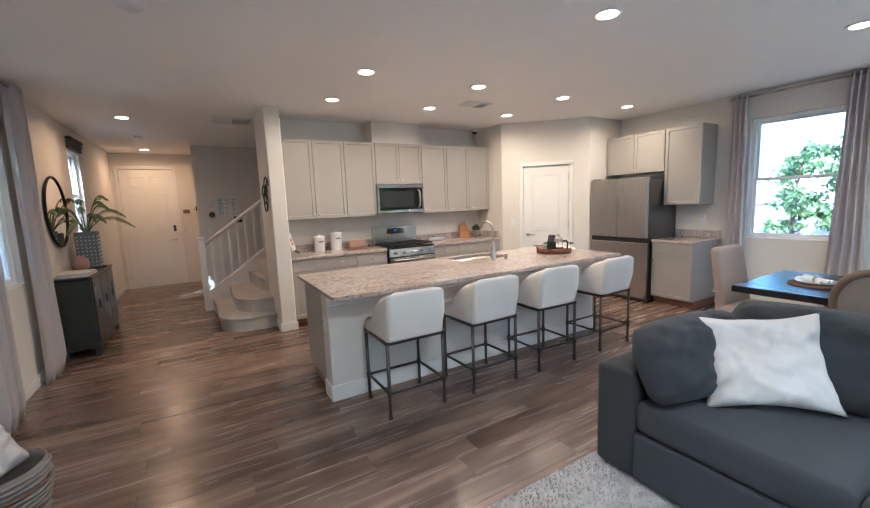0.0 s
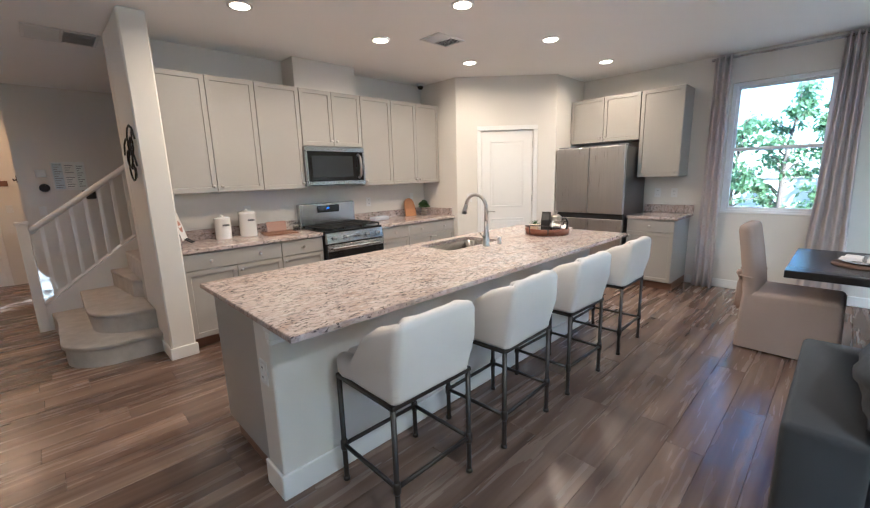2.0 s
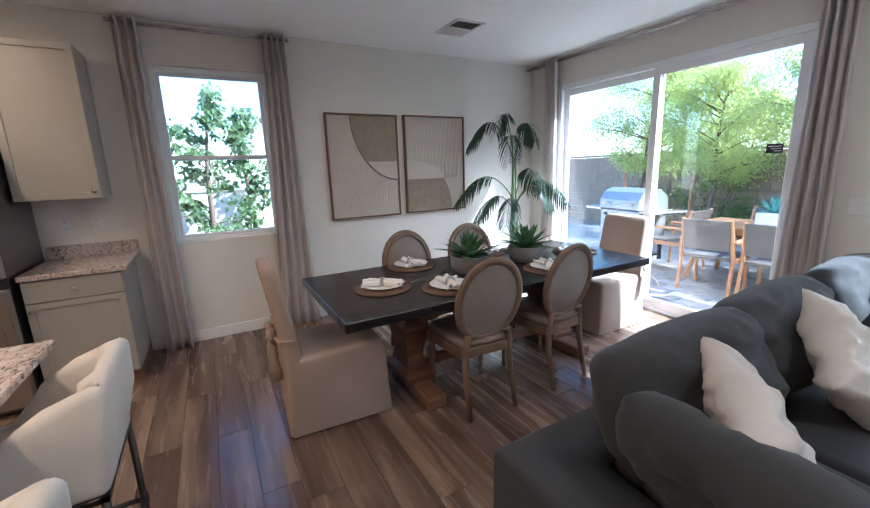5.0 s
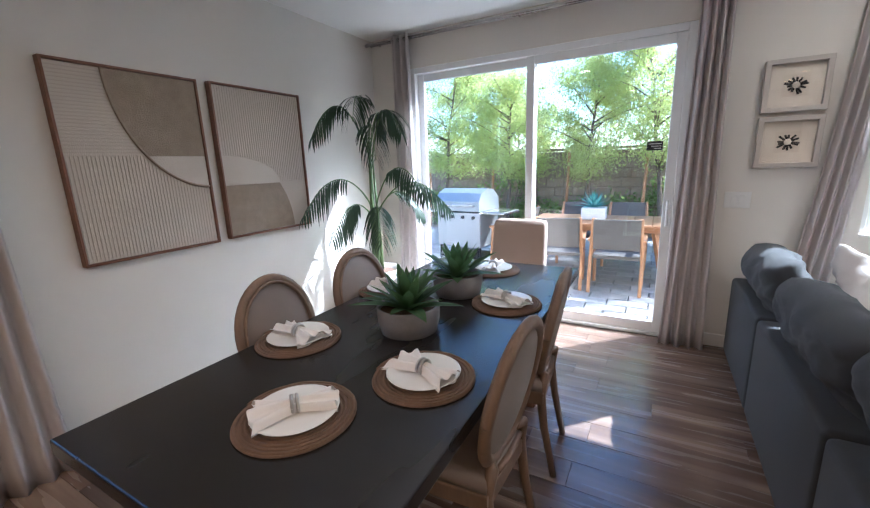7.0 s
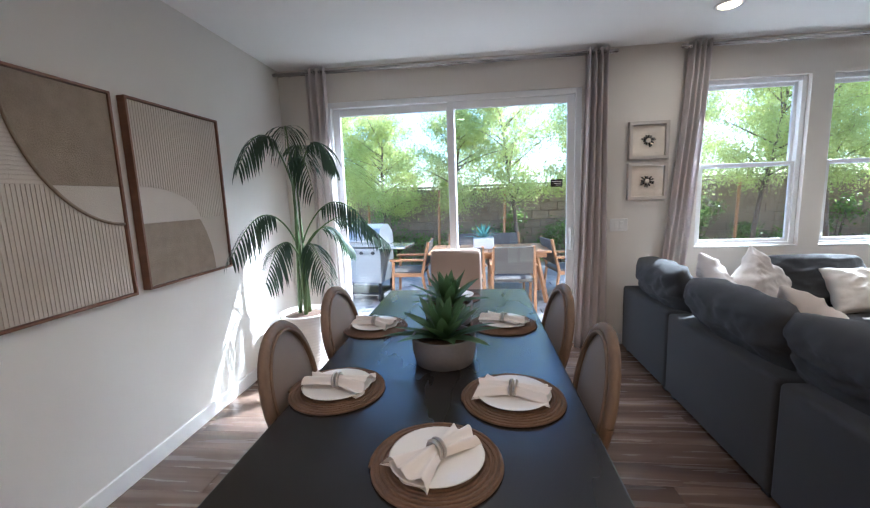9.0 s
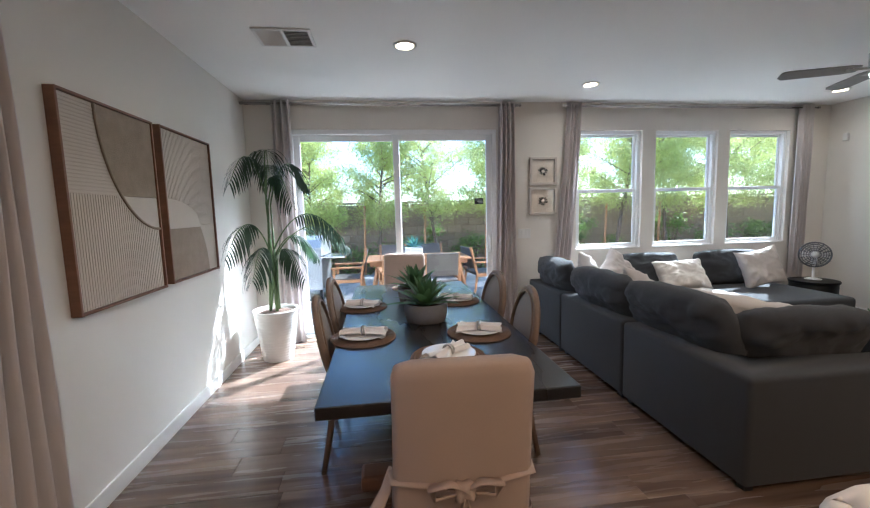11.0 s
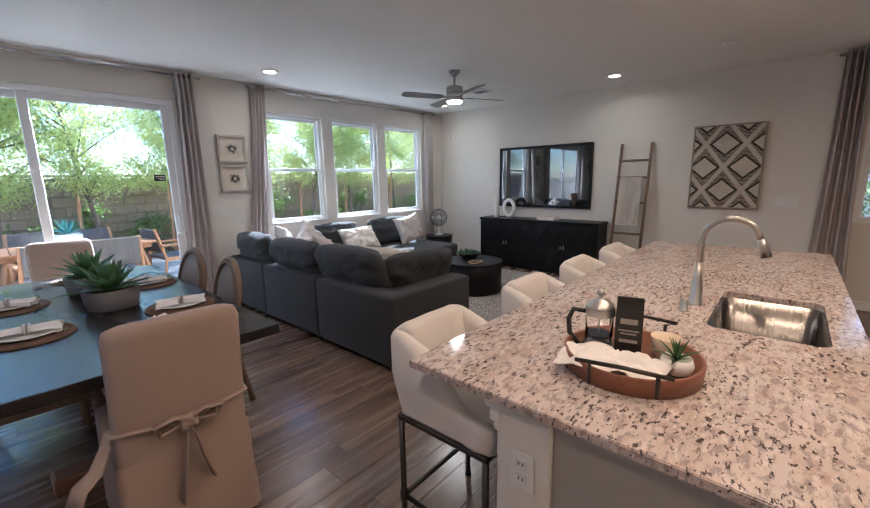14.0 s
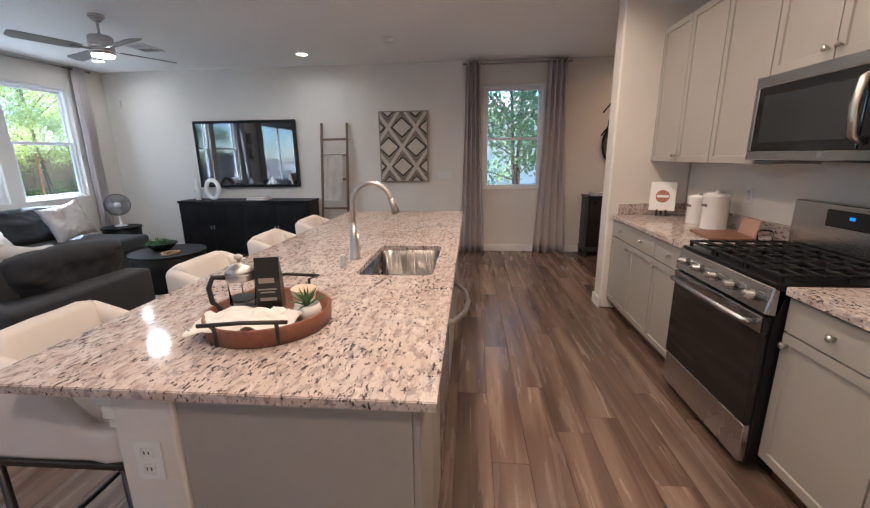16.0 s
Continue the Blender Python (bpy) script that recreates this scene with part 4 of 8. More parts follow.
def microwave():
    ob = thing("microwave", "stainless steel over-the-range microwave with black door", "microwave", Matrix.Translation((2.884, 5.85, 1.41)))
    w, h = 0.765, 0.425
    part("body", box(0, w, 0.03, N - 5.845 - 0.004, 0.0, h, 0.004), dark_steel, ob)
    bm = bmesh.new()
    for a in ((0, w, h - 0.055, h), (0, w, 0, 0.045), (0, 0.03, 0.045, h - 0.055), (w - 0.022, w, 0.045, h - 0.055)):
        joined(bm, box(a[0], a[1], 0.0, 0.034, a[2], a[3], 0.004))
    part("face_frame", bm, steel_h, ob)
    part("door_glass", box(0.03, w - 0.115, 0.004, 0.03, 0.045, h - 0.055, 0.003), black_glass, ob, "dark mirror glass door")
    part("inner_window", box(0.075, w - 0.165, 0.0025, 0.0045, 0.09, h - 0.10, 0.001), material("tinted_oven_window", (0.03, 0.032, 0.033), 0.12, vary=0.1), ob)
    part("control_strip", box(w - 0.11, w - 0.022, 0.006, 0.03, 0.045, h - 0.055, 0.003), black_glass, ob)
    pts = [(w - 0.09, 0.004, 0.075), (w - 0.09, -0.04, 0.10), (w - 0.09, -0.055, h / 2), (w - 0.09, -0.04, h - 0.11), (w - 0.09, 0.004, h - 0.085)]
    part("handle", tube(pts, 0.015, 10), chrome, ob, "bowed steel handle", True)
    part("vent_grille", box(0.02, w - 0.02, 0.04, 0.3, -0.006, 0.0), black_plastic, ob)


microwave()


def fridge():
    ob = thing("refrigerator", "stainless steel four-door refrigerator with dark recessed handles", "refrigerator", Matrix.Translation((5.95, 4.575, 0)) @ WEST)
    w = 0.915
    part("case", box(0.005, w - 0.005, 0.07, E - 5.95 - 0.02, 0.02, 1.765, 0.006), dark_steel, ob, "dark grey sides")
    part("base_grille", box(0.02, w - 0.02, 0.08, 0.2, 0.0, 0.06), black_plastic, ob)
    part("handle_recess", box(0.006, w - 0.006, 0.03, 0.07, 0.86, 0.93), black_plastic, ob, "black recessed handle band")
    for x0, x1 in ((0.002, w / 2 - 0.003), (w / 2 + 0.003, w - 0.002)):
        part("upper_door", box(x0, x1, 0.0, 0.065, 0.93, 1.785, 0.008, seg=3), fridge_steel, ob)
        part("lower_door", box(x0, x1, 0.0, 0.065, 0.065, 0.86, 0.008, seg=3), fridge_steel, ob)
    for x in (0.06, w - 0.06):
        part("hinge_cover", box(x - 0.045, x + 0.045, 0.02, 0.14, 1.766, 1.80, 0.005), dark_steel, ob)


fridge_steel = material("fridge_steel", (0.56, 0.54, 0.53), 0.30, 1.0, vary=0.05, big=2, fine=50, grain=(40, 40, 1))
fridge()

# the island
IX0, IX1, IY0, IY1 = 1.355, 4.547, 3.08, 4.242
island = thing("kitchen_island", "long kitchen island with painted half wall and cabinets", "island")
part("half_wall", box(1.39, 4.515, 3.40, 3.575, 0, 0.886, 0.012, seg=3), wall_paint, island, "greige drywall seating side")
bm = bmesh.new()
for k, (o, z0, z1) in enumerate(((0.012, 0.775, 0.800), (0.026, 0.800, 0.840), (0.045, 0.840, 0.887))):
    joined(bm, box(1.39 - 0.3 * o, 4.515, 3.40 - o, 3.42, z0, z1, 0.006))
part("crown_trim", bm, white_paint, island, "stepped moulding under the worktop")
bm = bmesh.new()
joined(bm, box(1.376, 4.529, 3.386, 3.40, 0, 0.13, 0.004))
joined(bm, box(1.376, 1.39, 3.40, 3.58, 0, 0.13, 0.004))
joined(bm, box(4.515, 4.529, 3.40, 3.58, 0, 0.13, 0.004))
part("skirting", bm, white_paint, island, "white baseboard")
for x0, x1 in ((1.40, 2.899), (3.621, 4.505)):
    part("cabinet_body", box(x0, x1, 3.578, 4.18, 0.10, 0.887), cabinet_paint, island, "greige end panels")
bm = box(2.90, 3.62, 3.578, 4.178, 0.10, 0.64)
joined(bm, box(2.90, 3.62, 4.165, 4.178, 0.638, 0.887))
part("sink_base", bm, cabinet_paint, island)
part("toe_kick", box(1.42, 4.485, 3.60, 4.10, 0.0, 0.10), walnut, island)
for x0, x1 in ((1.41, 1.86), (1.865, 2.315), (2.32, 2.80), (2.805, 3.285), (3.90, 4.195), (4.20, 4.50)):
    bm = moved(box(0.003, x1 - x0 - 0.003, -0.02, 0, 0.112, 0.868, 0.002), Matrix.Translation((x1, 4.18, 0)) @ Matrix.Rotation(math.pi, 4, "Z"))
    part("door", bm, cabinet_paint, island)
worktop = slab_top("island_worktop", IX0, IX1, IY0, IY1, 0.888, 0.915, "large polished granite island worktop with undermount sink", hole=(2.945, 3.575, 3.775, 4.145))
bm = bmesh.new()
for a in ((IX0 - 0.003, IX1 + 0.003, IY0 - 0.003, IY0), (IX0 - 0.003, IX1 + 0.003, IY1, IY1 + 0.003), (IX0 - 0.003, IX0, IY0, IY1), (IX1, IX1 + 0.003, IY0, IY1)):
    joined(bm, box(*a, 0.890, 0.9125))
part("eased_edge", bm, granite, worktop, "eased granite edge")
plate("outlet", facing(4.515 + 0.001, 3.49, 0.69, 90))
plate("outlet", facing(1.389, 3.49, 0.62, -90))
dish = thing("dishwasher", "stainless dishwasher with curved bar handle in the island", "dishwasher", Matrix.Translation((3.893, 4.18, 0)) @ Matrix.Rotation(math.pi, 4, "Z"))
part("front_panel", box(0, 0.60, -0.025, 0.0, 0.11, 0.868, 0.004), steel_h, dish)
part("handle", tube([(0.05, -0.022, 0.80), (0.06, -0.07, 0.80), (0.16, -0.115, 0.80), (0.30, -0.13, 0.80), (0.44, -0.115, 0.80), (0.54, -0.07, 0.80), (0.55, -0.022, 0.80)], 0.012, 10), chrome, dish, smooth=True)


def sink():
    ob = thing("kitchen_sink", "stainless steel undermount single-bowl sink", "sink")
    bm = bmesh.new()
    rings = []
    for inset, z in ((-0.012, 0.8872), (0.004, 0.886), (0.012, 0.70), (0.03, 0.675), (0.07, 0.668)):
        rings.append([bm.verts.new((x, y, z)) for x, y in rounded(2.945 + inset, 3.575 - inset, 3.775 + inset, 4.145 - inset, 0.05, 6)])
    n = len(rings[0])
    for a, b in zip(rings, rings[1:]):
        for k in range(n):
            bm.faces.new((a[k], b[k], b[(k + 1) % n], a[(k + 1) % n]))
    bm.faces.new(rings[-1])
    part("basin", bm, material("sink_steel", (0.20, 0.185, 0.17), 0.26, 1.0, vary=0.06, big=4, fine=60, grain=(1, 30, 1)), ob, smooth=True)
    part("drain", moved(lathe([(0.045, 0), (0.045, 0.004), (0.03, 0.005), (0.028, 0.001)], 20), Matrix.Translation((3.26, 4.02, 0.667))), chrome, ob)


sink()
faucet = thing("faucet", "tall brushed nickel pull-down gooseneck kitchen faucet", "faucet", Matrix.Translation((3.275, 3.695, 0.915)))
part("base", lathe([(0.030, 0), (0.030, 0.008), (0.026, 0.012), (0.024, 0.10), (0.018, 0.12), (0.015, 0.2)], 20), chrome, faucet, smooth=True)
neck = [(0, 0, 0.18), (0, 0, 0.30)] + [(0, 0.105 - 0.105 * math.cos(a), 0.30 + 0.105 * math.sin(a)) for a in [math.pi * k / 12 * 0.93 for k in range(1, 13)]]
part("neck", tube(neck, 0.0135, 12), chrome, faucet, smooth=True)
ex, ey, ez = neck[-1]
part("spray_head", tube([(0, ey, ez), (0, ey + 0.012, ez - 0.03), (0, ey + 0.026, ez - 0.075)], [0.015, 0.019, 0.021], 12), chrome, faucet, smooth=True)
part("lever", tube([(-0.024, 0, 0.075), (-0.05, 0, 0.085), (-0.075, 0, 0.12)], [0.010, 0.008, 0.006], 8), chrome, faucet, smooth=True)
soap = thing("soap_dispenser", "short brushed nickel soap dispenser on the worktop", "soap dispenser", Matrix.Translation((3.42, 3.675, 0.915)))
part("body", lathe([(0.021, 0), (0.021, 0.004), (0.017, 0.006), (0.017, 0.05), (0.014, 0.056), (0.005, 0.058)], 18), chrome, soap, smooth=True)


def bar_stool():
    ob = thing("bar_stool", "ivory upholstered counter stool on gunmetal pipe legs", "stool", None, "island stools")
    w, f, b = 0.46, 0.205, -0.205         # front towards +y
    z0 = 0.575
    # barrel shell along a rounded U: from front left round the back to front right
    path = [(-w / 2 + 0.005, f + 0.01), (-w / 2 + 0.002, 0.10), (-w / 2, 0.0), (-w / 2 + 0.001, b + 0.035)] + arc(-w / 2 + 0.030, b + 0.018, 0.03, 180, 270, 4)[1:] + [(-0.09, b - 0.012), (0.09, b - 0.012)]
    path += [(-x, y) for x, y in path[:-2][::-1]]
    def top(y, x):
        s = min(1.0, max(0.0, (f + 0.01 - y) / (f - b)))
        s = min(1.0, max(0.0, (s - 0.2) / 0.6))
        e = s * s * (3 - 2 * s)
        crown = 0.018 * (1 - (x / (w / 2)) ** 2) if y < b + 0.06 else 0
        return 0.665 + 0.25 * e + crown
    bm, t = bmesh.new(), 0.062
    rows = []
    n = len(path)
    for i, (x, y) in enumerate(path):
        ax, ay = path[max(0, i - 1)]
        bx, by = path[min(n - 1, i + 1)]
        nrm = Vector((by - ay, -(bx - ax), 0)).normalized()
        if nrm.dot(Vector((-x, -y + 0.05, 0))) < 0:
            nrm = -nrm
        o, q = Vector((x, y, 0)), Vector((x, y, 0)) + nrm * t
        h = top(y, x)
        rows.append([bm.verts.new(p) for p in ((o.x, o.y, z0), (o.x * 1.005, o.y * 1.005, z0 + 0.03), (o.x * 1.01, o.y * 1.01, h - 0.025), (*(o.lerp(q, 0.25))[:2], h), (*(o.lerp(q, 0.7))[:2], h), (*(q)[:2], h - 0.02), (*(q)[:2], z0 + 0.09), (*(q)[:2], z0))])
    for row in rows:
        for v in row:
            if v.co.y < 0:
                v.co.y -= 0.05 * max(0, v.co.z - z0) / 0.34 * min(1, -v.co.y / 0.15)
    for a, c in zip(rows, rows[1:]):
        for k in range(8):
            bm.faces.new((a[k], a[(k + 1) % 8], c[(k + 1) % 8], c[k]))
    bm.faces.new(rows[0])
    bm.faces.new(rows[-1][::-1])
    bmesh.ops.recalc_face_normals(bm, faces=bm.faces)
    bmesh.ops.subdivide_edges(bm, edges=bm.edges[:], cuts=1, use_grid_fill=True, smooth=0.6)
    part("back_shell", bm, stool_cloth, ob, smooth=True)
    part("seat", pillow_box(-w / 2 + 0.05, w / 2 - 0.05, b + 0.045, f + 0.02, z0, z0 + 0.105, 0.03, 0.01), stool_cloth, ob, smooth=True)
    bm = bmesh.new()
    c = 0.012
    for p, q in (((-w / 2, f), (w / 2, f)), ((-w / 2, b), (w / 2, b)), ((-w / 2, b), (-w / 2, f)), ((w / 2, b), (w / 2, f))):
        joined(bm, box(min(p[0], q[0]) - c, max(p[0], q[0]) + c, min(p[1], q[1]) - c, max(p[1], q[1]) + c, z0 - 0.022, z0, 0.003))
    part("seat_frame", bm, gunmetal, ob)
    for x in (-w / 2, w / 2):
        for y in (b, f):
            leg = part("leg", tube([(x, y, 0.0), (x, y, 0.02), (x, y, z0 - 0.02)], 0.0125, 10), gunmetal, ob, smooth=True)
            part("fitting", tube([(x, y, 0.165), (x, y, 0.175), (x, y, 0.215), (x, y, 0.225)], [0.013, 0.018, 0.018, 0.013], 10), gunmetal, leg, smooth=True)
            part("foot", tube([(x, y, 0.0), (x, y, 0.012), (x, y, 0.02)], [0.017, 0.017, 0.013], 10), gunmetal, leg, smooth=True)
    for y in (b, f):
        part("rail", tube([(-w / 2, y, 0.195), (w / 2, y, 0.195)], 0.0105, 8), gunmetal, ob, smooth=True)
    for x in (-w / 2 + 0.0, w / 2):
        part("rail", tube([(x, b, 0.195), (x, f, 0.195)], 0.0105, 8), gunmetal, ob, smooth=True)
    return ob


stool = bar_stool()
stool.matrix_basis = Matrix.Translation((1.89, 3.10, 0))
for x, turn in ((2.615, 1.5), (3.355, -1), (4.185, 1)):
    copy_thing(stool, Matrix.Translation((x, 3.085, 0)) @ Matrix.Rotation(radians(turn), 4, "Z"))


# ---- small things on the kitchen counters ----
def agave(m, r, n, seed, mat=agave_leaf, name="leaves", parent=None, lift=0.5, width=0.2):
    """A rosette of pointed, channelled leaves."""
    rnd = random.Random(seed)
    bm = bmesh.new()
    for k in range(n):
        f = k / n
        az = k * 2.39996
        length = r * (0.55 + 0.45 * (1 - f) ** 0.4) * rnd.uniform(0.9, 1.08)
        el = radians(18 + 68 * f ** 0.9 + rnd.uniform(-6, 6))
        prev = None
        for s in range(7):
            u = s / 6
            bend = el - 0.5 * lift * u * (1 - f)
            p = Vector((math.cos(az) * math.cos(bend) * length * u, math.sin(az) * math.cos(bend) * length * u, math.sin(bend) * length * u))
            side = Vector((-math.sin(az), math.cos(az), 0)) * length * width * (0.55 + 1.2 * u - 1.75 * u * u) * (1 if u < 1 else 0.0)
            up = Vector((0, 0, 0.05 * length * (1 - u)))
            row = [bm.verts.new(p - side + up), bm.verts.new(p), bm.verts.new(p + side + up)]
            if prev:
                bm.faces.new((prev[0], prev[1], row[1], row[0]))
                bm.faces.new((prev[1], prev[2], row[2], row[1]))
            prev = row
    moved(bm, m)
    return part(name, bm, mat, parent, smooth=False)


def crumpled(w, d, h, seed, n=12):
    """A loosely laid cloth with folds, its base at z 0."""
    rnd = random.Random(seed)
    o = rnd.uniform(0, 90)
    bm = bmesh.new()
    for off in (0, -0.003):
        rows = []
        for i in range(n + 1):
            row = []
            for j in range(n + 1):
                u, v = 2 * i / n - 1, 2 * j / n - 1
                z = h * (0.45 + 0.9 * abs(noise.noise((u * 1.9 + o, v * 1.9, 1.3))) + 0.5 * noise.noise((u * 4.1, v * 4.1 + o, 4))) * max(0, 1 - 0.6 * (u * u + v * v) / 2)
                row.append(bm.verts.new((u * w / 2 + 0.1 * w * noise.noise((v * 2, o, u)), v * d / 2 + 0.1 * d * noise.noise((u * 2, v, o)), max(0.003, z) + off)))
            rows.append(row)
        for a, b in zip(rows, rows[1:]):
            for j in range(n):
                q = (a[j], b[j], b[j + 1], a[j + 1])
                bm.faces.new(q if off == 0 else q[::-1])
    return bm


TZ, TX, TY = 0.915, 4.14, 3.655
tray = thing("serving_tray", "round brown wooden serving tray with dark metal handles", "tray", Matrix.Translation((TX, TY, TZ)))
part("bowl", lathe([(0.17, 0), (0.195, 0.002), (0.2, 0.055), (0.196, 0.06), (0.188, 0.055), (0.184, 0.016), (0.05, 0.014)], 40), walnut_tray := material("red_brown_tray_wood", (0.22, 0.085, 0.045), 0.4, vary=0.2, big=4, fine=16, grain=(1, 6, 6)), tray, smooth=True)
for a in (0, 180):
    bm = tube([(0.205, -0.085, 0.02), (0.212, -0.085, 0.085), (0.225, -0.12, 0.092), (0.235, 0, 0.10), (0.225, 0.12, 0.092)], 0.006, 8)
    tube([(0.212, 0.085, 0.088), (0.205, 0.085, 0.02)], 0.006, 8, bm)
    part("handle", moved(bm, Matrix.Rotation(radians(a + 10), 4, "Z")), gunmetal, tray, "dark iron handle", True)
press = thing("french_press", "glass and steel french press coffee maker in the tray", "coffee press", Matrix.Translation((TX - 0.05, TY - 0.118, TZ + 0.017)) @ Matrix.Rotation(radians(-60), 4, "Z"))
part("beaker", lathe([(0.043, 0.004), (0.044, 0.012), (0.044, 0.135), (0.0465, 0.142), (0.0435, 0.141), (0.042, 0.133), (0.042, 0.014), (0.02, 0.012)], 28), thin_glass, press, smooth=True)
part("cage", lathe([(0.046, 0), (0.047, 0.004), (0.047, 0.024), (0.0455, 0.026)], 28), chrome, press, smooth=True)
part("collar", lathe([(0.047, 0.118), (0.048, 0.12), (0.048, 0.14), (0.0475, 0.142)], 28), chrome, press, smooth=True)
part("lid", lathe([(0.048, 0.143), (0.047, 0.152), (0.03, 0.168), (0.008, 0.174), (0.006, 0.186), (0.013, 0.19), (0.014, 0.2), (0.006, 0.206)], 28), chrome, press, smooth=True)
part("handle", tube([(0.046, 0, 0.13), (0.085, 0, 0.135), (0.10, 0, 0.10), (0.095, 0, 0.05), (0.065, 0, 0.012), (0.046, 0, 0.012)], 0.009, 8), black_plastic, press, "black curved handle", True)
part("plunger_rod", tube([(0, 0, 0.05), (0, 0, 0.145)], 0.003, 6), chrome, press)
part("filter_disc", moved(lathe([(0.04, 0.045), (0.04, 0.052)], 20), Matrix.Identity(4)), dark_steel, press)
bag = thing("coffee_bag", "tall black foil coffee bag with pale print in the tray", "coffee bag", Matrix.Translation((TX - 0.075, TY - 0.03, TZ + 0.017)) @ Matrix.Rotation(radians(104), 4, "Z") @ Matrix.Rotation(radians(4), 4, "X") @ Matrix.Scale(0.9, 4))
bm = bmesh.new()
prev = None
for z, w, d in ((0, 0.042, 0.028), (0.03, 0.045, 0.032), (0.13, 0.045, 0.027), (0.18, 0.044, 0.012), (0.215, 0.044, 0.004)):
    ring = [bm.verts.new(p) for p in ((-w, -d, z), (0, -d * 1.1, z), (w, -d, z), (w, d, z), (0, d * 1.1, z), (-w, d, z))]
    if prev:
        for k in range(6):
            bm.faces.new((prev[k], prev[(k + 1) % 6], ring[(k + 1) % 6], ring[k]))
    else:
        bm.faces.new(ring[::-1])
    prev = ring
bm.faces.new(prev)
part("pouch", bm, material("black_foil", (0.02, 0.017, 0.015), 0.3, vary=0.2, fine=20, bump=0.2), bag)
for z, w, h in ((0.135, 0.028, 0.02), (0.10, 0.034, 0.006), (0.088, 0.026, 0.006), (0.06, 0.03, 0.012)):
    part("printed_bar", moved(box(-w, w, -0.0385, -0.0375, z - h / 2, z + h / 2), Matrix.Identity(4)), material("bag_print", (0.30, 0.26, 0.22), 0.5), bag)
succ = thing("potted_succulent", "small green succulent in a white ceramic pot", "potted plant", Matrix.Translation((TX - 0.01, TY + 0.125, TZ + 0.017)))
part("pot", lathe([(0.03, 0), (0.043, 0.01), (0.046, 0.03), (0.04, 0.05), (0.036, 0.05), (0.034, 0.04)], 24), porcelain, succ, smooth=True)
agave(Matrix.Translation((0, 0, 0.04)), 0.085, 22, 3, agave_leaf, "leaves", succ, 0.3, 0.09)
mug = thing("bowl", "small cream ceramic bowl in the tray", "bowl", Matrix.Translation((TX - 0.105, TY + 0.075, TZ + 0.017)))
part("body", lathe([(0.028, 0), (0.032, 0.004), (0.045, 0.07), (0.043, 0.072), (0.03, 0.01)], 24), cream_cloth_c := material("cream_stoneware", (0.62, 0.5, 0.36), 0.35), mug, smooth=True)
tea = thing("tea_towel", "crumpled white linen towel in the tray", "towel", Matrix.Translation((TX + 0.09, TY - 0.03, TZ + 0.02)) @ Matrix.Rotation(radians(10), 4, "Z"))
part("cloth", crumpled(0.16, 0.30, 0.06, 4, 16), napkin_cloth, tea, smooth=True)

ZC = 0.915
for x, y, r, h, bands in ((2.05, 6.09, 0.075, 0.19, 0), (2.29, 6.08, 0.084, 0.23, 1)):
    can = thing("canister", "white enamel lidded canister with dark lettering bar" if bands else "white enamel lidded canister on the counter", "canister", Matrix.Translation((x, y, ZC)), "white canisters")
    part("body", lathe([(r * 0.98, 0), (r, 0.004), (r, h), (r * 1.03, h + 0.004), (r * 1.03, h + 0.01)], 28), porcelain, can, smooth=True)
    part("lid", lathe([(r * 1.03, h + 0.011), (r * 1.02, h + 0.02), (r * 0.6, h + 0.03), (0.014, h + 0.032), (0.016, h + 0.045), (0.006, h + 0.05)], 28), porcelain, can, smooth=True)
    bm = moved(box(-0.032, 0.032, -0.002, 0.002, -0.009, 0.009), Matrix.Translation((0.008, -r - 0.001, h * 0.74)))
    part("label_bar", bm, dark_steel, can, "dark lettering bar")
stand = thing("recipe_stand", "white recipe card with a food picture on a black stand", "recipe card", Matrix.Translation((1.69, 5.98, ZC)) @ Matrix.Rotation(radians(66), 4, "Z") @ Matrix.Rotation(radians(-14), 4, "X"))
part("card", box(-0.10, 0.10, -0.006, 0.0, 0.05, 0.30, 0.002), white_paint, stand)
part("picture", moved(lathe([(0.055, 0), (0.055, 0.001)], 28), Matrix.Translation((0, -0.0062, 0.175)) @ Matrix.Rotation(math.pi / 2, 4, "X")), material("food_print", (0.38, 0.16, 0.10), 0.5, vary=0.5, big=30, fine=90), stand, "round colourful food photograph")
part("title_bar", box(-0.045, 0.045, -0.0085, -0.0062, 0.165, 0.185), white_paint, stand)
for s in (-1, 1):
    part("easel_leg", tube([(s * 0.035, -0.06, 0.0), (s * 0.035, -0.02, 0.045), (s * 0.035, 0.004, 0.06), (s * 0.03, 0.02, 0.12)], 0.007, 6), black_plastic, stand)
part("easel_foot", tube([(0, 0.02, 0.12), (0, 0.07, 0.012)], 0.007, 6), black_plastic, stand)
tin = thing("serving_box", "low pink-brown wooden box beside the range", "box", Matrix.Translation((2.60, 6.08, ZC)) @ Matrix.Rotation(radians(-8), 4, "Z"))
part("tray_body", box(-0.17, 0.15, -0.24, 0.05, 0, 0.014, 0.003), walnut, tin, "flat wooden serving board")
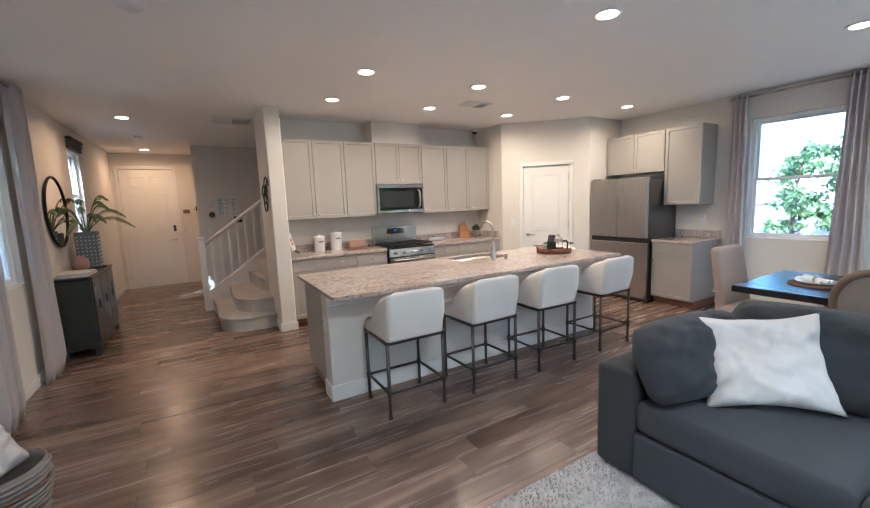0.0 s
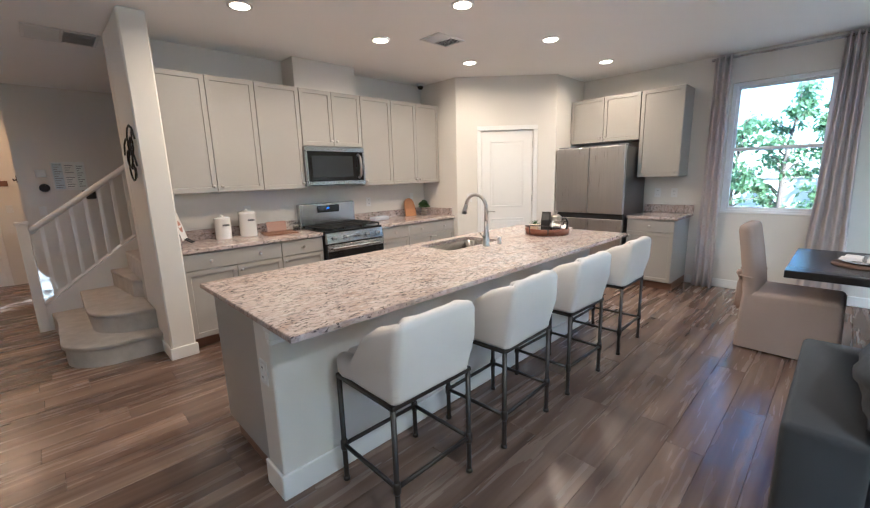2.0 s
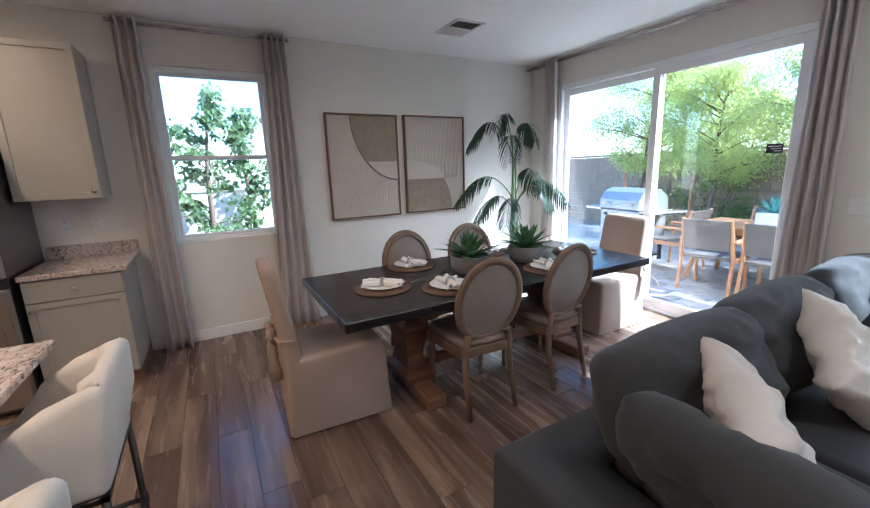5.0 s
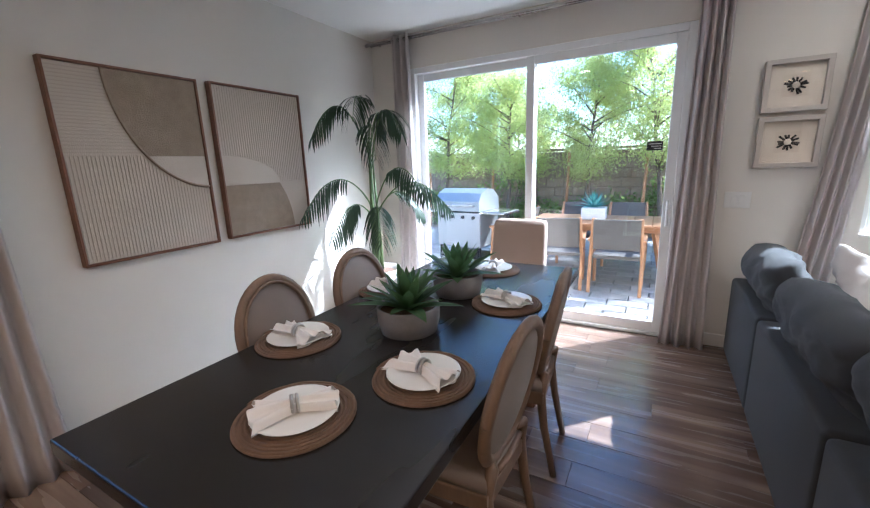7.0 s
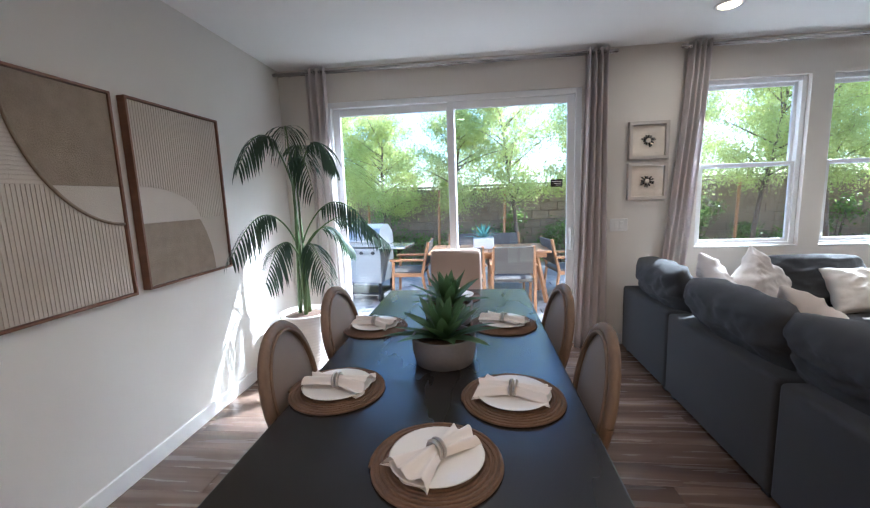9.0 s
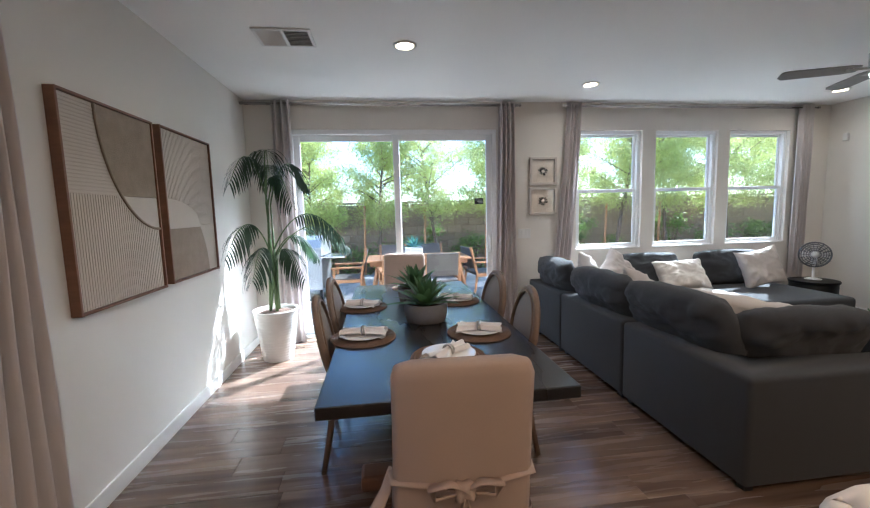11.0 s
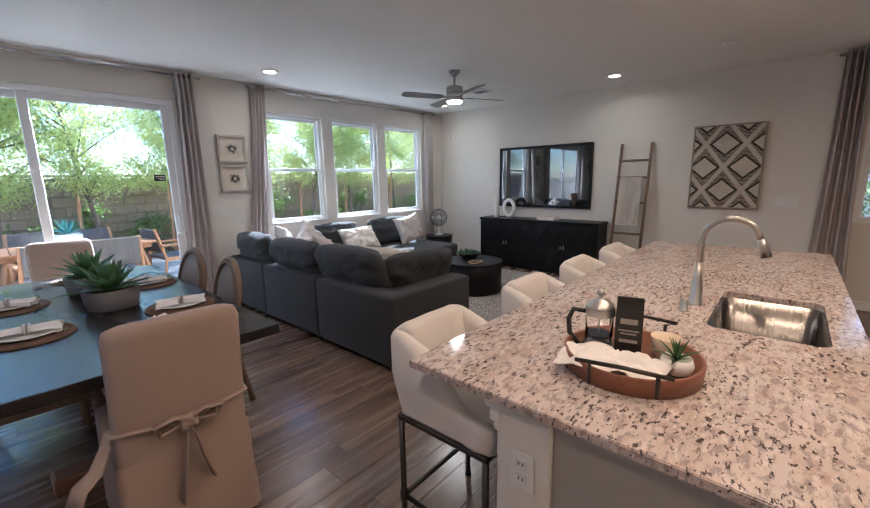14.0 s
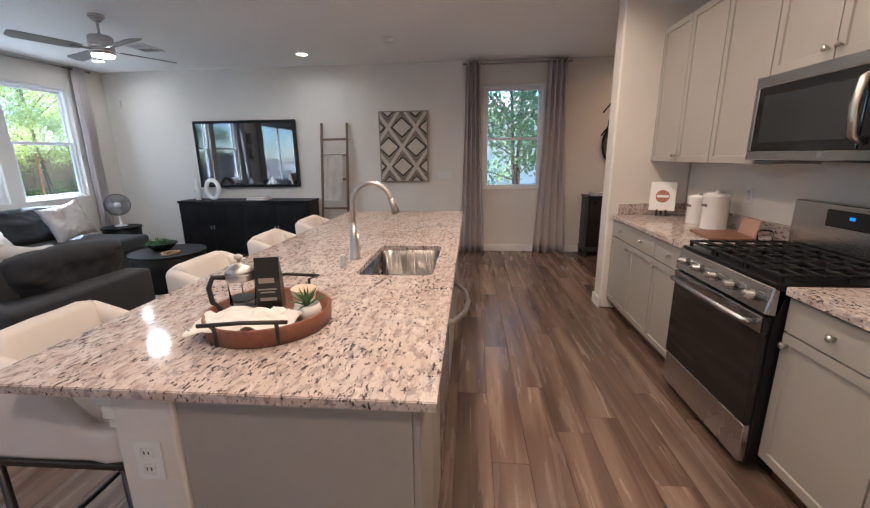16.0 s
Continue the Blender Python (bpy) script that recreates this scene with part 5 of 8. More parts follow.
part("front_board", moved(box(-0.105, 0.105, -0.006, 0.006, 0, 0.115, 0.004), Matrix.Translation((0, 0.03, 0.006)) @ Matrix.Rotation(radians(-14), 4, "X")), terracotta, tin)
jar = thing("glass_jar", "small clear glass jar on the counter", "jar", Matrix.Translation((2.82, 6.08, ZC)))
part("body", lathe([(0.035, 0), (0.04, 0.005), (0.04, 0.07), (0.032, 0.08), (0.03, 0.078), (0.036, 0.07), (0.036, 0.008)], 20), glass, jar, smooth=True)
towels = thing("folded_towel", "folded patterned blue and white tea towels", "towel", Matrix.Translation((3.99, 6.08, ZC)) @ Matrix.Rotation(radians(8), 4, "Z"))
part("cloth", pillow_box(-0.13, 0.13, -0.06, 0.06, 0, 0.05, 0.015, 0.02), material("patterned_cloth", (0.42, 0.43, 0.47), 0.9, vary=0.6, big=30, fine=90), towels, smooth=True)
board = thing("cutting_board", "arched honey wood cutting board leaning on the wall", "cutting board", Matrix.Translation((4.60, 6.13, ZC)) @ Matrix.Rotation(radians(-12), 4, "X"))
out = [(-0.10, 0.0), (0.10, 0.0), (0.095, 0.15)] + [(0.09 * math.cos(a), 0.16 + 0.10 * math.sin(a)) for a in [math.pi * k / 12 for k in range(13)]] + [(-0.095, 0.15)]
part("board", moved(prism(out, -0.009, 0.009), Matrix.Rotation(math.pi / 2, 4, "X")), teak, board)
herb = thing("potted_herb", "bushy green herb in a ribbed tin pot", "potted plant", Matrix.Translation((4.82, 6.08, ZC)))
part("pot", lathe([(0.045, 0), (0.055, 0.11), (0.057, 0.115), (0.052, 0.112), (0.048, 0.09)], 24), steel, herb, smooth=True)
bm = bmesh.new()
rnd = random.Random(9)
for k in range(260):
    a, e, r = rnd.uniform(0, 6.28), rnd.uniform(0.1, 1.5), rnd.uniform(0.04, 0.085)
    p = Vector((r * math.cos(a) * math.cos(e), r * math.sin(a) * math.cos(e), 0.11 + 1.2 * r * math.sin(e)))
    q = moved(bmesh.ops.create_grid(g := bmesh.new(), x_segments=1, y_segments=1, size=0.011) and g, Matrix.Translation(p) @ Euler((rnd.uniform(-1, 1), rnd.uniform(-1, 1), a)).to_matrix().to_4x4())
    joined(bm, q)
part("foliage", bm, fern_leaf, herb)

# ---- dining ----
TX0, TX1, TY0, TY1, TTOP = 4.447, 5.522, -0.56, 1.962, 0.755
table = thing("dining_table", "long espresso-topped trestle dining table on brown pedestals", "table")
part("tabletop", box(TX0, TX1, TY0, TY1, TTOP - 0.055, TTOP, 0.006, seg=2), espresso, table, "dark espresso plank top")
TCX = (TX0 + TX1) / 2
part("apron", box(TCX - 0.16, TCX + 0.16, TY0 + 0.35, TY1 - 0.35, TTOP - 0.12, TTOP - 0.056, 0.004), espresso, table)
for cy in (1.37, 0.03):
    bm = bmesh.new()
    prof = [(0.19, 0.085), (0.20, 0.13), (0.135, 0.17), (0.11, 0.25), (0.125, 0.34), (0.165, 0.42), (0.17, 0.47), (0.125, 0.53), (0.15, 0.58), (0.19, 0.64)]
    prev = None
    for r, z in prof:
        ring = [bm.verts.new((TCX + r * sx, cy + 0.55 * r * sy, z)) for sx, sy in ((-1, -1), (1, -1), (1, 1), (-1, 1))]
        if prev:
            for k in range(4):
                bm.faces.new((prev[k], prev[(k + 1) % 4], ring[(k + 1) % 4], ring[k]))
        prev = ring
    bm.faces.new(prev)
    ped = part("pedestal", bm, walnut, table, "carved brown wooden pedestal")
    part("foot", box(TCX - 0.42, TCX + 0.42, cy - 0.07, cy + 0.07, 0.0, 0.085, 0.018, seg=2), walnut, ped)
    part("top_block", box(TCX - 0.36, TCX + 0.36, cy - 0.06, cy + 0.06, 0.59, 0.636, 0.008), walnut, ped)
part("stretcher", box(TCX - 0.035, TCX + 0.035, 0.10, 1.30, 0.10, 0.17, 0.006), walnut, table)


def oval_chair():
    """A Louis style chair; sits at the origin, looks along +x."""
    ob = thing("dining_chair", "weathered oak dining chair with oval upholstered back", "chair", None, "oval-back dining chairs")
    lean = Matrix.Translation((-0.215, 0, 0.735)) @ Matrix.Rotation(radians(-11), 4, "Y")
    a, b = 0.215, 0.255
    ring = [(0, a * math.cos(t), b * math.sin(t)) for t in [2 * math.pi * k / 36 for k in range(37)]]
    part("back_frame", moved(tube(ring, 0.026, 8, cap=False, flat=0.8), lean), weathered_oak, ob, "oval carved oak frame", True)
    part("back_bead", moved(tube([(0.02, y * 0.93, z * 0.93) for _, y, z in ring], 0.008, 6, cap=False), lean), weathered_oak, ob, smooth=True)
    for s, mt in ((1, pad_front), (-1, pad_back)):
        bm = bmesh.new()
        prev = None
        for q in range(7):
            f = q / 6
            rr = [bm.verts.new((s * (0.006 + 0.022 * (1 - f * f)), y * 0.93 * max(f, 0.001), z * 0.93 * max(f, 0.001))) for _, y, z in ring[:-1]]
            if prev:
                for k in range(36):
                    bm.faces.new((prev[k], prev[(k + 1) % 36], rr[(k + 1) % 36], rr[k]))
            prev = rr
        part("back_pad", moved(bm, lean), mt, ob, smooth=True)
    out = [(-0.20, -0.19), (0.20, -0.235), (0.235, -0.20)] + [(0.245, 0.0)] + [(0.235, 0.20), (0.20, 0.235), (-0.20, 0.19)]
    part("seat_rail", prism(out, 0.385, 0.445, 0.006), weathered_oak, ob, "oak seat rail")
    bm = prism([(x * 0.97, y * 0.96) for x, y in out], 0.446, 0.505, 0.035, 3)
    part("seat", bm, pad_front, ob, "taupe upholstered seat", True)
    for x, y in ((0.205, -0.20), (0.205, 0.20)):
        part("leg", moved(lathe([(0.013, 0), (0.016, 0.02), (0.013, 0.03), (0.024, 0.30), (0.027, 0.325), (0.021, 0.34), (0.027, 0.36), (0.027, 0.386)], 14), Matrix.Translation((x, y, 0))), weathered_oak, ob, smooth=True)
    for s in (-1, 1):
        part("leg", tube([(-0.255, s * 0.17, 0.0), (-0.205, s * 0.165, 0.25), (-0.185, s * 0.16, 0.42), (-0.20, s * 0.145, 0.52), (-0.175, s * 0.10, 0.51)], [0.016, 0.019, 0.022, 0.022, 0.016], 10), weathered_oak, ob, smooth=True)
    part("back_rail", tube([(-0.19, -0.14, 0.475), (-0.20, 0, 0.468), (-0.19, 0.14, 0.475)], 0.014, 8), weathered_oak, ob, smooth=True)
    return ob


pad_front = material("taupe_leather", (0.20, 0.155, 0.125), 0.5, vary=0.08, big=4, fine=160, bump=0.1)
pad_back = material("taupe_linen_back", (0.25, 0.205, 0.17), 0.8, vary=0.08, big=4, fine=260, bump=0.15)
chair = oval_chair()
chair.matrix_basis = Matrix.Translation((4.60, 1.085, 0)) @ Matrix.Rotation(radians(-3), 4, "Z")
copy_thing(chair, Matrix.Translation((4.61, 0.435, 0)) @ Matrix.Rotation(radians(4), 4, "Z"))
copy_thing(chair, Matrix.Translation((5.38, 1.05, 0)) @ Matrix.Rotation(radians(183), 4, "Z"))
copy_thing(chair, Matrix.Translation((5.38, 0.42, 0)) @ Matrix.Rotation(radians(177), 4, "Z"))


def slip_chair():
    """A skirted chair; its front looks along -y from the origin at its back."""
    ob = thing("slipcovered_chair", "oatmeal slipcovered dining chair with bow tied behind", "chair", None, "slipcovered head chairs")
    w = 0.235
    bm = bmesh.new()
    prev = None
    for z, hw, yb, yf in ((0.44, w, 0.015, -0.085), (0.6, w, 0.03, -0.065), (0.8, w - 0.004, 0.06, -0.03), (0.97, w - 0.006, 0.088, 0.002), (1.005, w - 0.018, 0.088, 0.012), (1.018, w - 0.05, 0.078, 0.026)):
        ring = [bm.verts.new((x, y, z)) for x, y in ((-hw, yb - 0.02), (-hw + 0.02, yb), (-hw * 0.3, yb + 0.004), (hw * 0.3, yb + 0.004), (hw - 0.02, yb), (hw, yb - 0.02), (hw, yf + 0.02), (hw - 0.02, yf), (-hw + 0.02, yf), (-hw, yf + 0.02))]
        if prev:
            for k in range(10):
                bm.faces.new((prev[k], prev[(k + 1) % 10], ring[(k + 1) % 10], ring[k]))
        prev = ring
    bm.faces.new(prev)
    part("backrest", bm, slip_cloth, ob, smooth=True)
    part("seat", pillow_box(-0.245, 0.245, -0.57, -0.04, 0.36, 0.49, 0.035, 0.01), slip_cloth, ob, smooth=True)
    bm = bmesh.new()
    n = 64
    rows = []
    loop = rounded(-0.245, 0.245, -0.575, 0.018, 0.03, 4)
    for z, out in ((0.46, 0.0), (0.40, 0.002), (0.2, 0.012), (0.012, 0.024)):
        ring = []
        for k, (x, y) in enumerate(loop):
            wav = 1 + (out * 1.2) * math.sin(k * 2.7) * 0.6
            c = Vector((x, y + 0.28, 0))
            ring.append(bm.verts.new((x * (1 + out * 2) * wav, (y + 0.28) * (1 + out * 2) * wav - 0.28, z)))
        rows.append(ring)
    for a, b in zip(rows, rows[1:]):
        for k in range(len(loop)):
            bm.faces.new((a[k], a[(k + 1) % len(loop)], b[(k + 1) % len(loop)], b[k]))
    part("skirt", bm, slip_cloth, ob, "pleated cotton skirt", True)
    bm = tube([(-w - 0.004, -0.04, 0.60), (-w, 0.03, 0.605), (-0.10, 0.046, 0.59), (0, 0.052, 0.575), (0.10, 0.046, 0.59), (w, 0.03, 0.605), (w + 0.004, -0.04, 0.60)], 0.016, 8, flat=0.35)
    tie = part("sash", bm, slip_cloth, ob, "fabric sash", True)
    part("knot", moved(cushion(0.07, 0.065, 0.05, 8), Matrix.Translation((0, 0.062, 0.575)) @ Matrix.Rotation(math.pi / 2, 4, "X")), slip_cloth, tie, smooth=True)
    for s in (-1, 1):
        bm = tube([(0, 0.06, 0.58), (s * 0.05, 0.072, 0.615), (s * 0.115, 0.066, 0.60), (s * 0.10, 0.062, 0.555), (s * 0.03, 0.066, 0.57)], [0.012, 0.022, 0.026, 0.02, 0.01], 8, flat=0.4)
        part("bow_loop", bm, slip_cloth, tie, smooth=True)
        bm = tube([(0, 0.06, 0.57), (s * 0.018, 0.07, 0.50), (s * 0.035, 0.064, 0.40), (s * 0.06, 0.06, 0.24 if s > 0 else 0.30)], [0.012, 0.022, 0.028, 0.034], 8, flat=0.2)
        part("ribbon", bm, slip_cloth, tie, smooth=True)
    bm = tube([(0.238, -0.06, 0.60), (0.262, -0.03, 0.54), (0.30, 0.0, 0.48), (0.35, 0.02, 0.45), (0.372, 0.03, 0.40)], [0.016, 0.022, 0.028, 0.032, 0.032], 8, flat=0.22)
    part("side_tie", bm, slip_cloth, ob, "loose fabric side tie", True)
    return ob


slip = slip_chair()
slip.matrix_basis = Matrix.Translation((5.0, 2.20, 0)) @ Matrix.Rotation(radians(-2), 4, "Z")
copy_thing(slip, Matrix.Translation((5.01, -0.98, 0)) @ Matrix.Rotation(radians(180), 4, "Z"))


def place_setting(x, y, turn, seed):
    mat_ = thing("placemat", "round woven brown rattan placemat on the table", "placemat", Matrix.Translation((x, y, TTOP)), "place settings")
    bm = bmesh.new()
    joined(bm, lathe([(0.185, 0.001), (0.187, 0.005), (0.185, 0.009), (0.02, 0.008)], 40))
    part("weave_base", bm, rattan, mat_)
    bm = bmesh.new()
    pts = [((0.02 + 0.168 * k / 330) * math.cos(k * 0.21), (0.02 + 0.168 * k / 330) * math.sin(k * 0.21), 0.0095 + 0.001 * math.sin(k * 1.9)) for k in range(331)]
    tube(pts, 0.0052, 5, bm)
    part("braid", bm, rattan, mat_, smooth=True)
    dish = thing("plate", "white porcelain dinner plate on a rattan placemat", "plate", Matrix.Translation((x, y, TTOP + 0.0145)), "place settings")
    part("dish", lathe([(0.075, 0), (0.085, 0.002), (0.132, 0.014), (0.135, 0.017), (0.130, 0.0175), (0.088, 0.007), (0.02, 0.006)], 40), porcelain, dish, smooth=True)
    nap = thing("napkin", "white linen napkin gathered in a silver ring", "napkin", Matrix.Translation((x, y, TTOP + 0.022)) @ Matrix.Rotation(radians(turn), 4, "Z"), "place settings")
    bm = bmesh.new()
    rnd = random.Random(seed)
    n, mrow = 14, 22
    for off in (0, 1):
        rows = []
        for i in range(n + 1):
            u = 2 * i / n - 1
            spread = 0.022 + 0.055 * abs(u) ** 1.2 * (1.25 if u > 0 else 0.8)
            row = []
            for j in range(mrow + 1):
                v = 2 * j / mrow - 1
                fold = (0.5 + 0.5 * math.sin(v * 9 + rnd.random() * 0.4 + seed)) * (0.008 + 0.012 * abs(u))
                z = 0.004 + 0.034 * (1 - v * v) * (1 - 0.55 * abs(u)) + fold
                if off:
                    z = 0.002
                row.append(bm.verts.new((u * 0.125 * (1 + 0.08 * math.sin(v * 5 + seed)), v * spread, z)))
            rows.append(row)
        for a, b in zip(rows, rows[1:]):
            for j in range(mrow):
                q = (a[j], b[j], b[j + 1], a[j + 1])
                bm.faces.new(q if off == 0 else q[::-1])
    part("linen", bm, napkin_cloth, nap, smooth=True)
    ring = [(0.0, 0.026 * math.cos(t), 0.024 + 0.026 * math.sin(t)) for t in [2 * math.pi * k / 20 for k in range(21)]]
    bm = tube([(-0.008, y_, z_) for _, y_, z_ in ring], 0.006, 6, cap=False)
    tube([(0.008, y_, z_) for _, y_, z_ in ring], 0.006, 6, bm, cap=False)
    part("napkin_ring", bm, chrome, nap, "beaded silver napkin ring", True)


for k, (x, y, turn) in enumerate(((4.935, 1.555, 50), (4.69, 1.185, -15), (5.37, 1.14, 172), (4.67, 0.335, -28), (5.41, 0.38, 160), (4.98, -0.285, 95))):
    place_setting(x, y, turn, k * 1.7 + 1)
for k, (x, y) in enumerate(((4.97, 0.84), (4.99, 0.27))):
    pl = thing("agave_planter", "green agave in a round grey concrete planter", "potted plant", Matrix.Translation((x, y, TTOP)) @ Matrix.Rotation(k * 1.1, 4, "Z"), "table planters")
    part("planter", lathe([(0.118, 0), (0.13, 0.004), (0.143, 0.06), (0.146, 0.122), (0.143, 0.128), (0.134, 0.126), (0.13, 0.10)], 36), concrete, pl, smooth=True)
    part("soil", moved(lathe([(0.131, 0), (0.131, 0.004)], 24), Matrix.Translation((0, 0, 0.10))), soil, pl)
    agave(Matrix.Translation((0, 0, 0.09)), 0.28, 34, 20 + k, agave_leaf, "leaves", pl, 0.55, 0.16)


# relief art, built looking along +y with x to the right and z up from its lower left corner
def relief_frame(m, w, h, label):
    ob = thing("wall_art", label, "wall art", m, "relief art pair")
    part("frame", frame_mesh(0, w, 0, h, 0.014, 0.0, 0.05), walnut, ob, "slim brown wooden frame")
    part("canvas", box(0.016, w - 0.016, 0.016, 0.03, 0.016, h - 0.016), canvas_sand, ob, "sand coloured woven canvas")
    return ob


def ribs(spans, upright):
    bm = bmesh.new()
    for a, p, q in spans:
        joined(bm, box(a - 0.0062, a + 0.0062, 0.0128, 0.017, p, q) if upright else box(p, q, 0.0128, 0.017, a - 0.0062, a + 0.0062))
    return bm


AW, AH = 0.778, 1.072
MA = Matrix.Translation((6.67, 1.386, 1.024)) @ WEST
art = relief_frame(MA, AW, AH, "brown framed relief art with large tan arc")
mid, cx, cz, rx, rz = 0.55 * AH, 1.0 * AW, 0.995 * AH, 0.67 * AW, 0.63 * AH
def arc_x(z):
    s = 1 - ((z - cz) / rz) ** 2
    return cx - rx * math.sqrt(s) if s > 0 else AW - 0.018
part("level_ribs", ribs([(z, 0.018, min(AW - 0.018, arc_x(z) - 0.006)) for z in np.arange(mid + 0.01, AH - 0.02, 0.0185)], False), canvas_ivory, art, "raised horizontal cord ribs")
def arc_z(x):
    s = 1 - ((x - cx) / rx) ** 2
    return cz - rz * math.sqrt(s) if s > 0 else 9
part("upright_ribs", ribs([(x, 0.018, min(mid, arc_z(x) - 0.006)) for x in np.arange(0.028, AW - 0.02, 0.0185)], True), canvas_ivory, art, "raised vertical cord ribs")
za = [AH - 0.018 - (AH - 0.018 - mid) * k / 14 for k in range(15)]
part("tan_block", moved(prism([(AW - 0.018, mid), (AW - 0.018, AH - 0.018)] + [(arc_x(z), z) for z in za], -0.017, -0.008), Matrix.Rotation(math.pi / 2, 4, "X")), canvas_tan, art, "rough tan plaster shape")
xs = [arc_x(mid) + (AW - 0.018 - arc_x(mid)) * k / 12 for k in range(13)]
part("ivory_block", moved(prism([(x, arc_z(x)) for x in xs] + [(AW - 0.018, mid - 0.003), (arc_x(mid), mid - 0.003)], -0.016, -0.009), Matrix.Rotation(math.pi / 2, 4, "X")), canvas_ivory, art, "ivory plaster shape")
part("arc_cord", tube([(arc_x(z), 0.008, z) for z in za] + [(x, 0.008, arc_z(x)) for x in xs[1:]], 0.008, 8), canvas_tan, art, "thick twisted cord", True)
MB = Matrix.Translation((6.67, 0.524, 1.030)) @ WEST
art2 = relief_frame(MB, AW, AH, "brown framed relief art with tan half circle")
mid2 = 0.355 * AH
dome = [(0.018 + 0.62 * AW * k / 14, mid2 + 0.19 * AH * math.sqrt(max(0, 1 - (k / 14) ** 2))) for k in range(15)]
def dome_z(x):
    f = (x - 0.018) / (0.62 * AW)
    return mid2 + (0.19 * AH * math.sqrt(1 - f * f) if f < 1 else 0)
part("upright_ribs", ribs([(x, dome_z(x) + 0.005, AH - 0.018) for x in np.arange(0.028, AW - 0.02, 0.0185)], True), canvas_ivory, art2, "raised vertical cord ribs")
part("ivory_dome", moved(prism([(0.018, mid2)] + [(dome[-1][0], mid2)] + dome[::-1], -0.016, -0.009), Matrix.Rotation(math.pi / 2, 4, "X")), canvas_ivory, art2, "ivory plaster dome")
quarter = [(0.018 + 0.74 * AW * math.sqrt(1 - (0.58 * (1 - k / 12)) ** 2), mid2 - 0.004 - (mid2 - 0.024) * k / 12) for k in range(13)] + [(0.018, 0.020)]
part("tan_quarter", moved(prism([(0.018, mid2 - 0.004)] + quarter, -0.017, -0.008), Matrix.Rotation(math.pi / 2, 4, "X")), canvas_tan, art2, "rough tan plaster quarter circle")
part("ivory_field", box(0.6 * AW, AW - 0.018, 0.0135, 0.0152, 0.018, mid2 - 0.004), canvas_sand, art2)

greige_frame = material("greige_frame_paint", (0.50, 0.455, 0.41), 0.5, vary=0.06, fine=30)
for z0, z1, seed in ((1.765, 2.10, 1), (1.40, 1.735, 2)):
    fr = thing("picture_frame", "greige shadow-box frame with a dark pressed flower", "picture", Matrix.Translation((3.42, S + 0.045, z0)) @ Matrix.Rotation(math.pi, 4, "Z"), "pressed flower frames")
    w, h = 0.345, z1 - z0
    part("frame", frame_mesh(0, w, 0, h, 0.03, 0.0, 0.044), greige_frame, fr, "greige wooden frame")
    part("mount", box(0.03, w - 0.03, 0.03, 0.044, 0.03, h - 0.03), canvas_ivory, fr, "pale linen mount")
    bm = bmesh.new()
    rnd = random.Random(seed)
    for k in range(13):
        a = 2 * math.pi * k / 13 + rnd.uniform(-0.15, 0.15)
        joined(bm, moved(box(0.016, rnd.uniform(0.045, 0.066), -0.003, 0.003, -0.0065, 0.0065, 0.002), Matrix.Translation((w / 2, 0.026, h / 2)) @ Matrix.Rotation(a, 4, "Y") @ Matrix.Rotation(rnd.uniform(-0.5, 0.5), 4, "X")))
    bloom = part("pressed_flower", bm, black_wood, fr, "dark dried flower")
    part("flower_centre", moved(lathe([(0.024, 0), (0.016, 0.010), (0.004, 0.012)], 12), Matrix.Translation((w / 2, 0.026, h / 2)) @ Matrix.Rotation(math.pi / 2, 4, "X")), canvas_ivory, bloom, "pale flower centre")
    part("backing_card", box(w / 2 - 0.07, w / 2 + 0.07, 0.0275, 0.0295, h / 2 - 0.07, h / 2 + 0.07), canvas_sand, fr, "small taupe backing card")
    pane = part("pane", box(0.03, w - 0.03, 0.010, 0.0125, 0.03, h - 0.03), glass, fr)
    pane.visible_shadow = False


# the palm in its pot
palm = thing("potted_palm", "tall kentia palm with drooping fronds in a ribbed white pot", "potted palm", Matrix.Translation((6.36, -0.76, 0)))
prof = [(0.15, 0.0), (0.155, 0.004)]
for k in range(18):
    z = 0.01 + 0.55 * k / 18
    r = 0.155 + 0.075 * (z / 0.56)
    prof += [(r, z), (r + 0.005, z + 0.012), (r + 0.001, z + 0.026)]
prof += [(0.24, 0.57), (0.238, 0.58), (0.215, 0.58), (0.212, 0.53)]
part("pot", moved(lathe(prof, 44), Matrix.Diagonal((0.94, 0.94, 0.90, 1))), ribbed_white, palm, "white ribbed glazed pot", True)
part("bark_chips", moved(lathe([(0.212, 0), (0.17, 0.02), (0.05, 0.035)], 24), Matrix.Translation((0, 0, 0.478)) @ Matrix.Diagonal((0.93, 0.93, 0.9, 1))), soil, palm)
rnd = random.Random(31)


